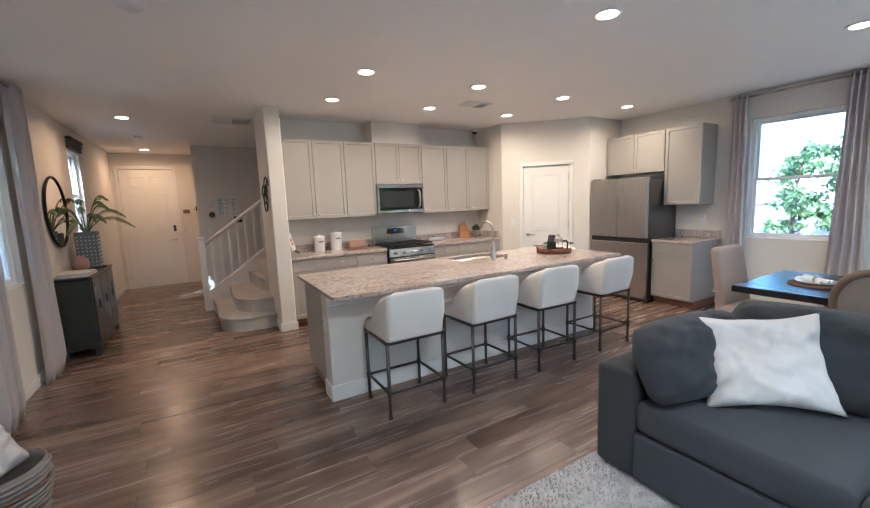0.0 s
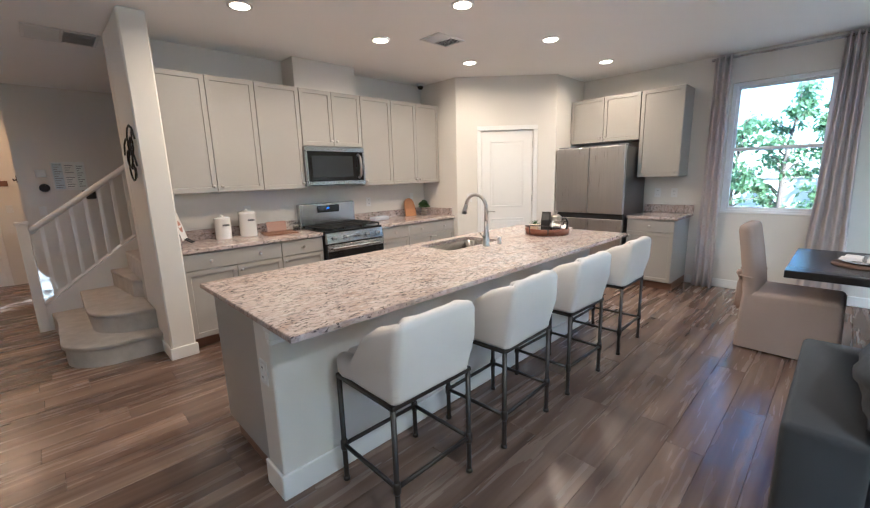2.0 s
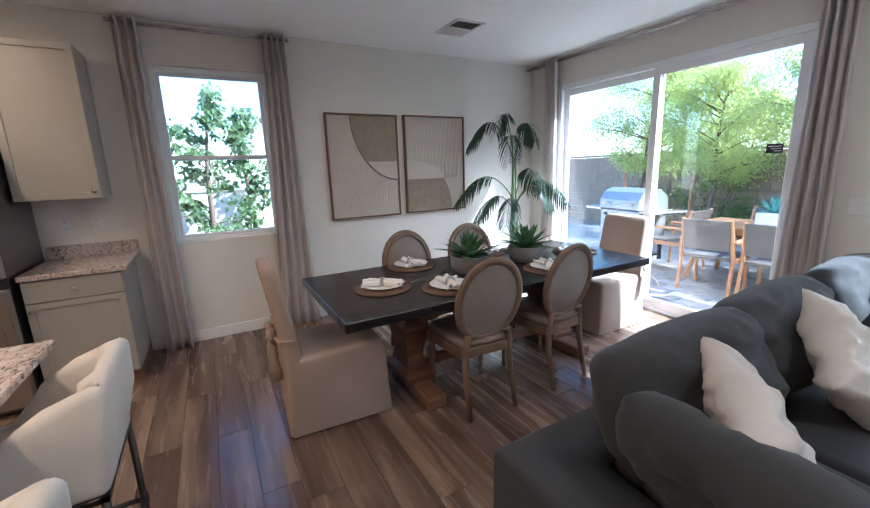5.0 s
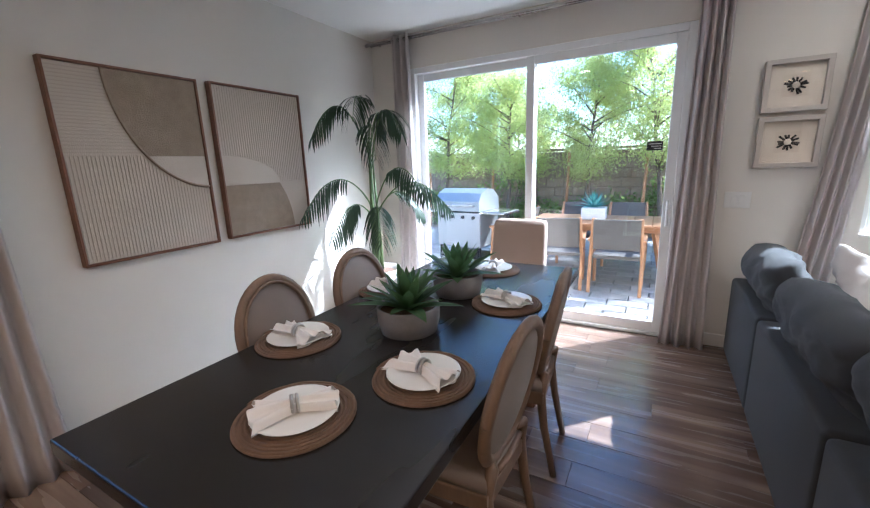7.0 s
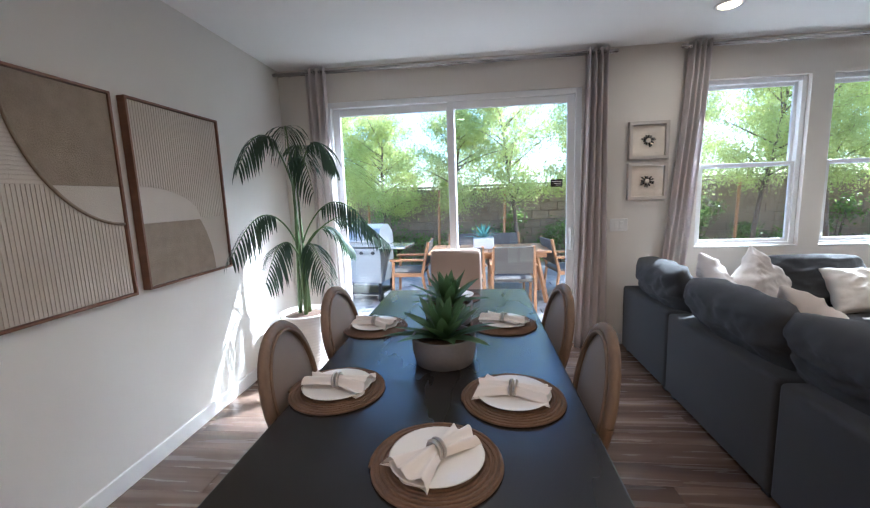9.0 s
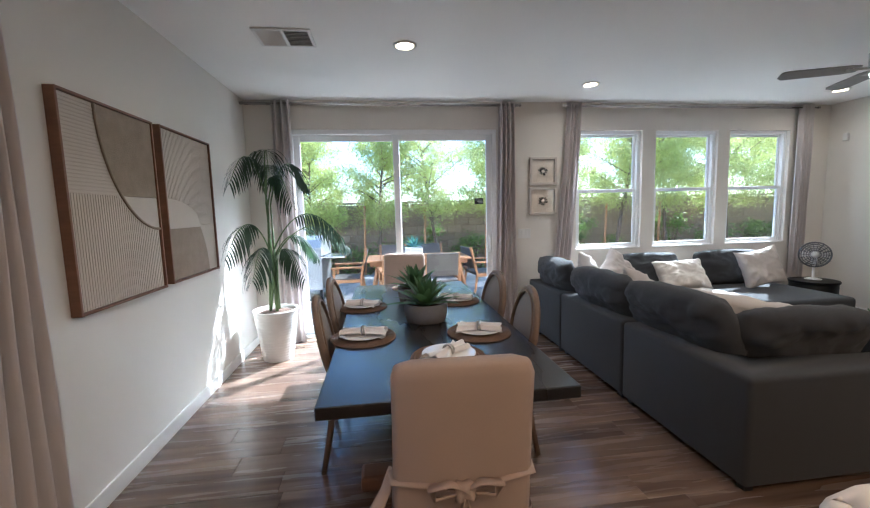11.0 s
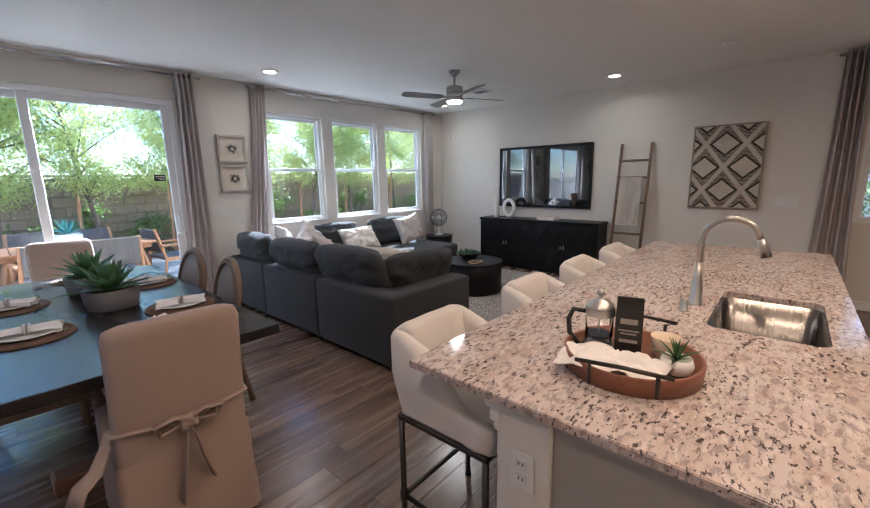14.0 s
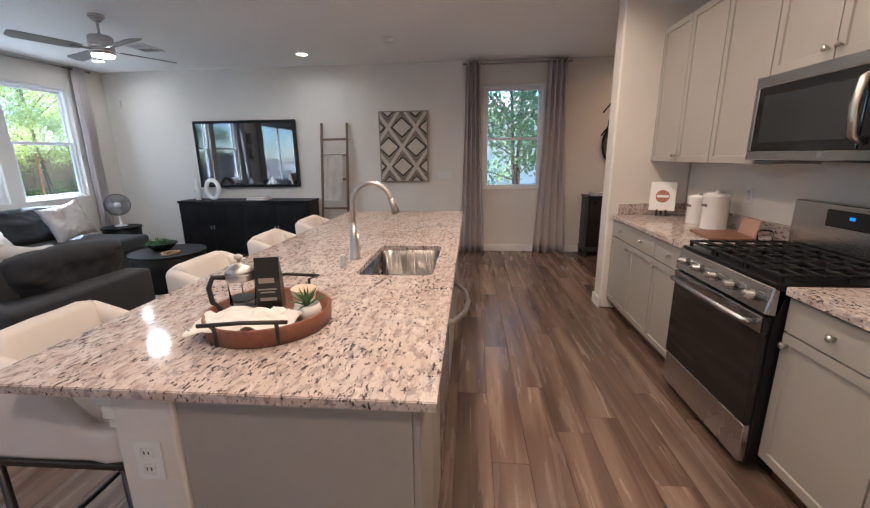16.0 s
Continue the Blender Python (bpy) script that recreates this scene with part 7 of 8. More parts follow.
DX, DZ = 0.28 * pw_, 0.275 * ph_
black_line = material("black_stained_wood", (0.022, 0.018, 0.016), 0.7, vary=0.2, bump=0.1)
UPRIGHT = Matrix.Rotation(math.pi / 2, 4, "X")
for i in range(-3, 4):
    for j in range(-2, 3):
        if (i + j) % 2 == 0:
            continue
        cx_, cz_ = 0.47 * pw_ + i * DX, 0.5 * ph_ + j * DZ
        for nm, rx, rz, y0, y1, mat in (("diamond_border", 0.165, 0.15, -0.012, -0.006, black_line), ("diamond", 0.138, 0.124, -0.012, -0.002, ivory_wood)):
            d0 = clipped(diamond(cx_, cz_, rx, rz))
            if d0:
                part(nm, moved(prism(d0, y0, y1), UPRIGHT), mat, panel, "ivory wooden diamond" if nm == "diamond" else "black carved outline")
for s in (-1, 1):
    for k in range(-3, 4):
        # a diagonal strip, cut at the panel's edges
        zc = 0.5 * ph_ + 2 * DZ * k
        along = Vector((DX, s * DZ)).normalized()
        nx, nz = -along[1] * 0.023, along[0] * 0.023
        ends = [(0.47 * pw_ + q * along[0] * 2, zc + q * along[1] * 2) for q in (-1, 1)]
        strip = clipped([(ends[0][0] - nx, ends[0][1] - nz), (ends[1][0] - nx, ends[1][1] - nz), (ends[1][0] + nx, ends[1][1] + nz), (ends[0][0] + nx, ends[0][1] + nz)])
        if strip:
            part("lattice_strip", moved(prism(strip, -0.012, -0.003 if s > 0 else -0.0045), UPRIGHT), ivory_wood, panel, "ivory diagonal band")

# ceiling fan
cf = thing("ceiling_fan", "brushed nickel ceiling fan with four grey blades and light", "ceiling fan", Matrix.Translation((1.50, 0.84, CEIL)))
part("canopy", lathe([(0.065, 0), (0.065, -0.02), (0.03, -0.055), (0.014, -0.06)], 28), steel, cf, smooth=True)
part("downrod", lathe([(0.012, -0.05), (0.012, -0.17)], 12), steel, cf, smooth=True)
part("motor", lathe([(0.03, -0.16), (0.085, -0.175), (0.1, -0.19), (0.1, -0.33), (0.095, -0.34)], 36), steel, cf, smooth=True)
part("light_lens", lathe([(0.09, -0.34), (0.085, -0.358), (0.04, -0.366)], 32), glow_material("fan_lens", (1.0, 0.84, 0.6), 7.0), cf, "lit round glass", True)
for k in range(4):
    a = radians(64 + 90 * k)
    bm = bmesh.new()
    pl_ = prism([(0.16, -0.05), (0.24, -0.065), (0.62, -0.062), (0.655, -0.03), (0.655, 0.05), (0.62, 0.066), (0.22, 0.05), (0.16, 0.035)], -0.004, 0.004)
    arm = box(0.08, 0.24, -0.02, 0.02, -0.008, -0.003, 0.001)
    mm = Matrix.Translation((0, 0, -0.295)) @ Matrix.Rotation(a, 4, "Z") @ Matrix.Rotation(radians(12), 4, "X")
    blade = part("blade", moved(pl_, mm), material("grey_fan_blade", (0.25, 0.24, 0.235), 0.45, vary=0.1), cf, "grey wood-grain blade")
    part("blade_iron", moved(arm, mm), steel, blade)
fl = bpy.data.lights.new("fan_lamp", "AREA")
fl.shape, fl.size, fl.energy, fl.color = "DISK", 0.15, 4, (1.0, 0.8, 0.6)
new("fan_lamp", fl).matrix_world = pose(1.50, 0.84, CEIL - 0.372)

basket = thing("wicker_basket", "grey woven wicker basket by the wall", "basket", Matrix.Translation((-0.40, 3.03, 0)))
bm = lathe([(0.16, 0), (0.17, 0.004), (0.205, 0.18), (0.21, 0.33), (0.20, 0.335), (0.19, 0.30), (0.16, 0.02), (0.05, 0.016)], 36)
part("body", bm, material("grey_wicker", (0.22, 0.19, 0.165), 0.8, vary=0.3, big=20, fine=90, bump=0.4), basket, smooth=True)
for k in range(13):
    z = 0.02 + k * 0.024
    r = 0.172 + 0.04 * min(1, z / 0.2)
    ringp = [((r + 0.004 * math.sin(9 * t + k * 3.14)) * math.cos(t), (r + 0.004 * math.sin(9 * t + k * 3.14)) * math.sin(t), z) for t in [2 * math.pi * q / 54 for q in range(55)]]
    part("wicker_strand", tube(ringp, 0.009, 5, cap=False), rattan if k % 5 == 4 else material("grey_cane", (0.24, 0.21, 0.185), 0.8, vary=0.25), basket, smooth=True)
up_cushion(-0.42, 3.01, 0.22, -30, 24, 0.44, 0.46, 0.17, pillow_cloth, "throw_pillow", "white cotton pillow stuffed in the basket", 21, 8, "pillow", PG)

# ---- entry hall and stairs ----
stairs = thing("staircase", "carpeted winder staircase with rounded bottom step", "stairs")
R = 0.185
step1 = [(1.373, 5.86), (1.10, 5.86)] + [(1.06 - 0.33 * math.sin(a), 6.19 - 0.33 * math.cos(a)) for a in [math.pi / 2 * k / 10 for k in range(11)]] + [(0.72, 6.9), (0.68, 7.40), (1.373, 7.40)]
step2 = [(1.373, 6.02)] + [(1.30 - 0.36 * math.sin(a), 6.42 - 0.38 * math.cos(a)) for a in [math.pi / 2 * k / 8 for k in range(9)]] + [(0.93, 7.40), (1.373, 7.40)]
step3 = [(1.373, 6.55), (1.30, 6.62), (1.22, 7.40), (1.373, 7.40)]


def grown(outline, d):
    c = Vector((sum(p[0] for p in outline) / len(outline), sum(p[1] for p in outline) / len(outline)))
    return [(p[0] + d * (p[0] - c.x) / max(0.05, (Vector(p) - c).length) * (p[0] < 1.36), p[1] + d * (p[1] - c.y) / max(0.05, (Vector(p) - c).length) * (p[1] < 7.39)) for p in outline]


for k, out in enumerate((step1, step2, step3)):
    st = part("step", prism(out, k * R, (k + 1) * R - 0.03), carpet, stairs, "cream carpeted step")
    part("tread", prism(grown(out, 0.022), (k + 1) * R - 0.035, (k + 1) * R, 0.014, 3), carpet, st, "rounded carpet nosing", True)
for k in range(3, 13):
    x0 = 1.376 + (k - 3) * 0.255
    part("step", box(x0, x0 + 0.28, 6.33, 7.40, 0, (k + 1) * R, 0.012) if (k + 1) * R < 2.6 else box(x0, x0 + 0.28, 6.33, 7.40, 0, 2.6), carpet, stairs)
bm = bmesh.new()
slope = 0.70
for y0, y1 in ((7.405, 7.47),):
    pts = [(0.62, 0.0), (4.3, 0.0), (4.3, 0.30 + slope * 3.1), (1.35, 0.30 + slope * 0.70), (0.66, 0.27), (0.62, 0.24)]
    joined(bm, moved(prism(pts, -y1, -y0), Matrix.Rotation(math.pi / 2, 4, "X")))
rail = thing("stair_railing", "white wooden stair railing with square balusters", "railing")
structure("wall_stringer", bm, white_paint, "white painted stair stringer wall")
part("newel_post", box(0.56, 0.645, 7.395, 7.48, 0, 1.12, 0.004), white_paint, rail)
part("newel_cap", box(0.548, 0.657, 7.383, 7.492, 1.12, 1.15, 0.008), white_paint, rail)
part("handrail", tube([(0.64, 7.437, 1.04), (1.60, 7.437, 1.74), (2.6, 7.437, 2.47)], 0.03, 8), white_paint, rail, smooth=True)
part("bottom_rail", tube([(0.645, 7.437, 0.285), (1.35, 7.437, 0.80), (2.6, 7.437, 1.68)], 0.02, 4), white_paint, rail)
for k in range(9):
    x = 0.74 + k * 0.125
    part("baluster", box(x - 0.016, x + 0.016, 7.421, 7.453, 0.29 + 0.73 * (x - 0.645), 1.03 + 0.73 * (x - 0.64)), white_paint, rail)

decor = thing("metal_wall_decor", "black scrolled iron wall ornament on the wall end", "wall decor")
for k, (z, s) in enumerate(((1.80, 1), (1.60, 1), (1.70, -1))):
    pts = [(1.355 - 0.012 * k, 5.72 + s * (0.02 + 0.012 * q) * math.cos(q * 0.62), z + (0.02 + 0.009 * q) * math.sin(q * 0.62)) for q in range(16)]
    part("scroll", tube(pts, 0.007, 6), cast_iron, decor, smooth=True)
for k in range(5):
    a = k * 1.2
    leafm = moved(prism([(0, 0), (0.03, 0.025), (0.09, 0), (0.03, -0.025)], -0.002, 0.002), Matrix.Translation((1.362, 5.72 + 0.05 * math.sin(a), 1.62 + 0.07 * k)) @ Matrix.Rotation(math.pi / 2, 4, "Y") @ Matrix.Rotation(a, 4, "Z"))
    part("iron_leaf", leafm, cast_iron, decor)

# things on the wall behind the stairs
therm = thing("thermostat", "white square thermostat on the wall", "thermostat", facing(0.83, 9.2, 1.66, 0))
part("body", box(-0.055, 0.055, -0.02, 0, -0.05, 0.05, 0.008), white_plastic, therm)
bell = thing("alarm_keypad", "small dark round keypad on the wall", "keypad", facing(0.84, 9.2, 1.47, 0))
part("body", moved(lathe([(0.055, 0), (0.052, 0.02), (0.03, 0.024)], 20), Matrix.Rotation(math.pi / 2, 4, "X")), black_plastic, bell)
note = thing("notice_frame", "clear acrylic frame with printed notices", "notice", facing(1.11, 9.2, 1.62, 0))
part("backing", box(-0.175, 0.175, -0.012, 0, -0.19, 0.19, 0.003), white_plastic, note)
for x0, x1, z0, z1, c in ((-0.16, -0.06, -0.17, 0.17, (0.55, 0.62, 0.66)), (-0.045, 0.06, 0.02, 0.16, (0.74, 0.72, 0.68)), (-0.045, 0.06, -0.16, 0.0, (0.78, 0.77, 0.74)), (0.075, 0.16, -0.15, 0.15, (0.70, 0.74, 0.70))):
    sheet = part("printed_sheet", box(x0, x1, -0.014, -0.0125, z0, z1), material("printed_paper", c, 0.5), note)
    for q in range(int((z1 - z0) / 0.03)):
        z = z1 - 0.02 - q * 0.03
        part("text_bar", box(x0 + 0.01, x1 - 0.01 - 0.02 * (q % 3), -0.0152, -0.0145, z - 0.004, z + 0.004), dark_steel, sheet)
dark_box = thing("door_chime", "small black box on the wall below the notices", "chime", facing(1.28, 9.2, 1.36, 0))
part("body", box(-0.07, 0.07, -0.03, 0, -0.06, 0.06, 0.006), black_plastic, dark_box)
pad = thing("alarm_keypad", "small brown alarm keypad beside the front door", "keypad", facing(0.40, 10.6, 1.55, 0))
part("body", box(-0.06, 0.06, -0.018, 0, -0.04, 0.04, 0.006), walnut, pad)
wreath = thing("wall_hook_rack", "slim dark hook rack on the closet wall", "hook rack", facing(0.6, 9.9, 1.6, -90))
part("board", box(-0.16, 0.16, -0.02, 0, -0.05, 0.05, 0.004), espresso, wreath)
for k in range(3):
    part("hook", tube([(-0.1 + 0.1 * k, -0.02, 0), (-0.1 + 0.1 * k, -0.05, -0.02), (-0.1 + 0.1 * k, -0.055, 0.01)], 0.006, 6), gunmetal, wreath)

# console table with its things
CX, CY0, CY1, CZ = W + 0.02, 5.95, 7.18, 0.885
con = thing("console_cabinet", "dark green-black wooden console cabinet on short feet", "cabinet")
part("carcass", box(CX, -0.475, CY0 + 0.015, CY1 - 0.015, 0.10, CZ - 0.03, 0.005), green_black_wood, con)
part("top", box(CX - 0.0, -0.455, CY0, CY1, CZ - 0.03, CZ, 0.006), espresso, con, "dark brown top")
part("skirting", box(CX, -0.462, CY0 + 0.005, CY1 - 0.005, 0.09, 0.14, 0.006), green_black_wood, con)
for x in (CX + 0.03, -0.495):
    for y in (CY0 + 0.035, CY1 - 0.035):
        part("foot", box(x - 0.025, x + 0.025, y - 0.025, y + 0.025, 0, 0.095, 0.006), green_black_wood, con)
for k in range(3):
    y0 = CY0 + 0.03 + k * (CY1 - CY0 - 0.06) / 3
    dr = part("door", box(-0.478, -0.462, y0 + 0.004, y0 + (CY1 - CY0 - 0.06) / 3 - 0.004, 0.15, CZ - 0.04, 0.004), espresso, con)
    part("pull", box(-0.462, -0.450, y0 + 0.19, y0 + 0.21, 0.50, 0.60, 0.003), gunmetal, dr)
part("side_panel", box(CX + 0.06, -0.53, CY0 + 0.008, CY0 + 0.016, 0.19, CZ - 0.08, 0.003), green_black_wood, con)
mir = thing("round_mirror", "round wall mirror in a thin black frame", "mirror", facing(W, 6.60, 1.60, 90))
ringp = [(0.40 * math.cos(t), -0.02, 0.40 * math.sin(t)) for t in [2 * math.pi * k / 48 for k in range(49)]]
part("frame", tube(ringp, 0.014, 8, cap=False), black_wood, mir, smooth=True)
mirror_mat = material("mirror_silver", (0.86, 0.86, 0.86), 0.02, 1.0, vary=0.005, rough_vary=0.005)
part("mirror_glass", moved(lathe([(0.395, 0), (0.395, 0.012)], 48), Matrix.Translation((0, -0.006, 0)) @ Matrix.Rotation(math.pi / 2, 4, "X")), mirror_mat, mir)
px = thing("planter_box", "tall blue-grey dotted planter with green fern", "potted plant", Matrix.Translation((-0.63, 6.94, CZ)))
bm = prism(rounded(-0.11, 0.11, -0.11, 0.11, 0.03, 4), 0, 0.46, 0.006)
part("pot", bm, material("blue_grey_ceramic", (0.17, 0.20, 0.22), 0.5, vary=0.1), px)
for i in range(5):
    for j in range(9):
        for face in range(2):
            p = Vector((-0.08 + 0.04 * i, -0.111, 0.04 + 0.045 * j)) if face else Vector((0.111, -0.08 + 0.04 * i, 0.04 + 0.045 * j))
            bmd = bmesh.new()
            bmesh.ops.create_icosphere(bmd, subdivisions=1, radius=0.008)
            part("raised_dot", moved(bmd, Matrix.Translation(p)), ribbed_white, px)
part("saucer", lathe([(0.15, -0.0), (0.16, 0.004), (0.16, 0.016), (0.15, 0.018)], 28), espresso, px)
for k in range(16):
    az = k * 2.4
    rib, lv = frond((0.02 * math.cos(az), 0.02 * math.sin(az), 0.45), az, 0.52 - 0.018 * k, 0.24 + 0.020 * k, 0.10 + 0.010 * k, 30, 0.06, 100 + k)
    fr = part("fern_rib", rib, stem_green, px)
    part("fern_blade", lv, fern_leaf, fr)
vase = thing("bud_vase", "round rose-brown ceramic vase on the console", "vase", Matrix.Translation((-0.66, 6.60, CZ)))
part("body", lathe([(0.04, 0), (0.075, 0.04), (0.085, 0.09), (0.07, 0.14), (0.04, 0.17), (0.045, 0.185), (0.035, 0.18)], 28), terracotta, vase, smooth=True)
for k, (z, h, c) in enumerate(((0, 0.022, (0.70, 0.69, 0.67)), (0.022, 0.02, (0.55, 0.54, 0.52)))):
    bk = thing("magazine", "flat pale magazine lying on the console", "magazine", Matrix.Translation((-0.63, 6.22, CZ + z)) @ Matrix.Rotation(radians(6 * k - 4), 4, "Z"), "console magazines")
    part("pages", box(-0.14, 0.14, -0.18, 0.18, 0, h, 0.002), material("magazine_paper", c, 0.45), bk)
shade = thing("roman_shade", "dark folded roman shade above the hall window", "window shade", facing(W, 7.85, 2.50, 90))
for k in range(3):
    part("fold", box(-0.33, 0.33, -0.05 - 0.01 * k, -0.002, -0.05 + 0.055 * k, 0.0 + 0.055 * k, 0.012), material("dark_shade_cloth", (0.09, 0.085, 0.085), 0.9, fine=200, bump=0.2), shade)


# ---- outside ----
ground_mat = material("dry_ground", (0.36, 0.29, 0.22), 0.95, vary=0.2, big=2, fine=30, bump=0.3)
bm = bmesh.new()
o = [(-600, -600), (600, -600), (600, 600), (-600, 600)]
i_ = [(W - T, S - T), (E + T, S - T), (E + T, 10.6 + T), (W - T, 10.6 + T)]
vo, vi = [bm.verts.new((x, y, -0.115)) for x, y in o], [bm.verts.new((x, y, -0.115)) for x, y in i_]
for k in range(4):
    bm.faces.new((vo[k], vo[(k + 1) % 4], vi[(k + 1) % 4], vi[k]))
structure("ground", bm, ground_mat, "dry tan desert ground round the house")

patio = thing("pavement", "grey brick-sized patio pavers in running bond", "pavement")
patio["kind"] = "structure"
part("bedding", box(0.5, 9.5, -6.4, S - T - 0.002, -0.114, -0.075), soil, patio)
pm = {}
rnd = random.Random(8)
pv, pf, made = [], [], 0
for r in range(int(4.9 / 0.2)):
    y = S - T - 0.02 - 0.2 * (r + 1)
    for c in range(23):
        x = 0.6 + c * 0.4 - (0.2 if r % 2 else 0)
        if made < 290 and 2.9 < x < 7.8:
            if "p" not in pm:
                pm["p"] = link("paver", box(0, 0.392, 0, 0.192, -0.076, -0.03, 0.006), patio_stone)
            ob = new("paver", pm["p"])
            ob.location, ob.parent = (x, y, 0), patio
            made += 1
        else:
            k = len(pv)
            pv += [(a, b, c2) for c2 in (-0.076, -0.03) for a, b in ((x, y), (x + 0.392, y), (x + 0.392, y + 0.192), (x, y + 0.192))]
            pf += [[k + i for i in f] for f in ((4, 5, 6, 7), (0, 1, 5, 4), (1, 2, 6, 5), (2, 3, 7, 6), (3, 0, 4, 7))]
me = bpy.data.meshes.new("pavers")
me.from_pydata(pv, [], pf)
me.materials.append(patio_stone)
ob = new("pavers", me)
ob.parent, ob["kind"] = patio, "stuff"

YW = -7.3
gwall = thing("garden_wall", "tan concrete block garden wall behind the patio", "wall")
gwall["kind"] = "structure"
part("core", box(-16.0, 13.0, YW - 0.13, YW - 0.03, -0.12, 1.56), block_wall, gwall)
bmesh_block = link("block", box(0, 0.392, -0.06, 0.0, 0, 0.192, 0.008), block_wall)
made, pv, pf = 0, [], []
for r in range(9):
    for c in range(72):
        x, z = -15.9 + c * 0.4 - (0.2 if r % 2 else 0), -0.12 + 0.2 * r
        if made < 295 and 0.2 < x < 9.4 and r > 0:
            ob = new("block", bmesh_block)
            ob.location, ob.parent = (x, YW + 0.03, z), gwall
            made += 1
        else:
            k = len(pv)
            pv += [(a, b, c2) for c2 in (z, z + 0.192) for a, b in ((x, YW - 0.03), (x + 0.392, YW - 0.03), (x + 0.392, YW + 0.03), (x, YW + 0.03))]
            pf += [[k + i for i in f] for f in ((4, 5, 6, 7), (0, 1, 5, 4), (1, 2, 6, 5), (2, 3, 7, 6), (3, 0, 4, 7))]
me = bpy.data.meshes.new("blocks")
me.from_pydata(pv, [], pf)
me.materials.append(block_wall)
ob = new("blocks", me)
ob.parent, ob["kind"] = gwall, "stuff"
part("cap", box(-16.0, 13.0, YW - 0.14, YW + 0.05, 1.685, 1.74, 0.008), block_wall, gwall)


def leaf_cloud(rnd, clumps, per, size, narrow, fall=0.35):
    """Leaf blades strewn about clump centres."""
    v, f = [], []
    for cx, cy, cz, r in clumps:
        for _ in range(per):
            d = Vector((rnd.gauss(0, 1), rnd.gauss(0, 1), rnd.gauss(0, 0.8)))
            p = Vector((cx, cy, cz)) + d * r * 0.45
            a = Vector((rnd.uniform(-1, 1), rnd.uniform(-1, 1), rnd.uniform(-1, 0.4) - fall)).normalized()
            b = a.cross(Vector((rnd.uniform(-1, 1), rnd.uniform(-1, 1), rnd.uniform(-1, 1)))).normalized()
            L = size * rnd.uniform(0.7, 1.3)
            k = len(v)
            v += [tuple(p), tuple(p + a * L * 0.5 + b * L * narrow), tuple(p + a * L), tuple(p + a * L * 0.5 - b * L * narrow)]
            f.append((k, k + 1, k + 2, k + 3))
    return v, f


def leaves_part(v, f, mat, parent, name="crown"):
    me = bpy.data.meshes.new(name)
    me.from_pydata(v, [], f)
    me.materials.append(mat)
    ob = new(name, me)
    ob.parent = parent
    ob["kind"] = "stuff"
    return ob


def tree(m, h, spread, seed, mat, label, per=70, size=0.09, narrow=0.2, low=0.35, trunks=1):
    ob = thing("tree", label, "tree", m, "garden trees")
    rnd = random.Random(seed)
    clumps = []
    bm = bmesh.new()
    for q in range(trunks):
        lean = rnd.uniform(-0.12, 0.12), rnd.uniform(-0.1, 0.1)
        top = h * 0.85
        pts = [(lean[0] * top * (k / 6) ** 1.3 + 0.02 * math.sin(k * 2 + seed) + 0.12 * q, lean[1] * top * (k / 6) + 0.02 * math.cos(k * 1.7), top * k / 6) for k in range(7)]
        tube(pts, [0.055 * (1 - 0.8 * k / 6) for k in range(7)], 7, bm)
        for k in range(26):
            f = low + (1 - low) * (k + rnd.random()) / 26
            i = min(5, int(f * 6))
            p = Vector(pts[i]).lerp(Vector(pts[i + 1]), f * 6 - i)
            az = rnd.uniform(0, 6.28)
            reach = spread * (0.35 + 0.75 * math.sin(math.pi * min(1, 0.15 + 0.85 * (f - low) / (1 - low)))) * rnd.uniform(0.6, 1.1)
            e = p + Vector((math.cos(az) * reach, math.sin(az) * reach, reach * rnd.uniform(0.25, 0.9)))
            tube([p, p.lerp(e, 0.5) + Vector((0, 0, 0.05)), e], [0.016, 0.01, 0.004], 5, bm)
            for g in (0.45, 0.75, 1.0):
                c = p.lerp(e, g)
                clumps.append((c.x + rnd.uniform(-0.1, 0.1), c.y + rnd.uniform(-0.1, 0.1), c.z + rnd.uniform(-0.1, 0.1), rnd.uniform(0.22, 0.4) * spread / 1.0))
    part("trunk", bm, bark, ob, smooth=True)
    v, f = leaf_cloud(rnd, clumps, per, size, narrow)
    leaves_part(v, f, mat, ob)
    return ob


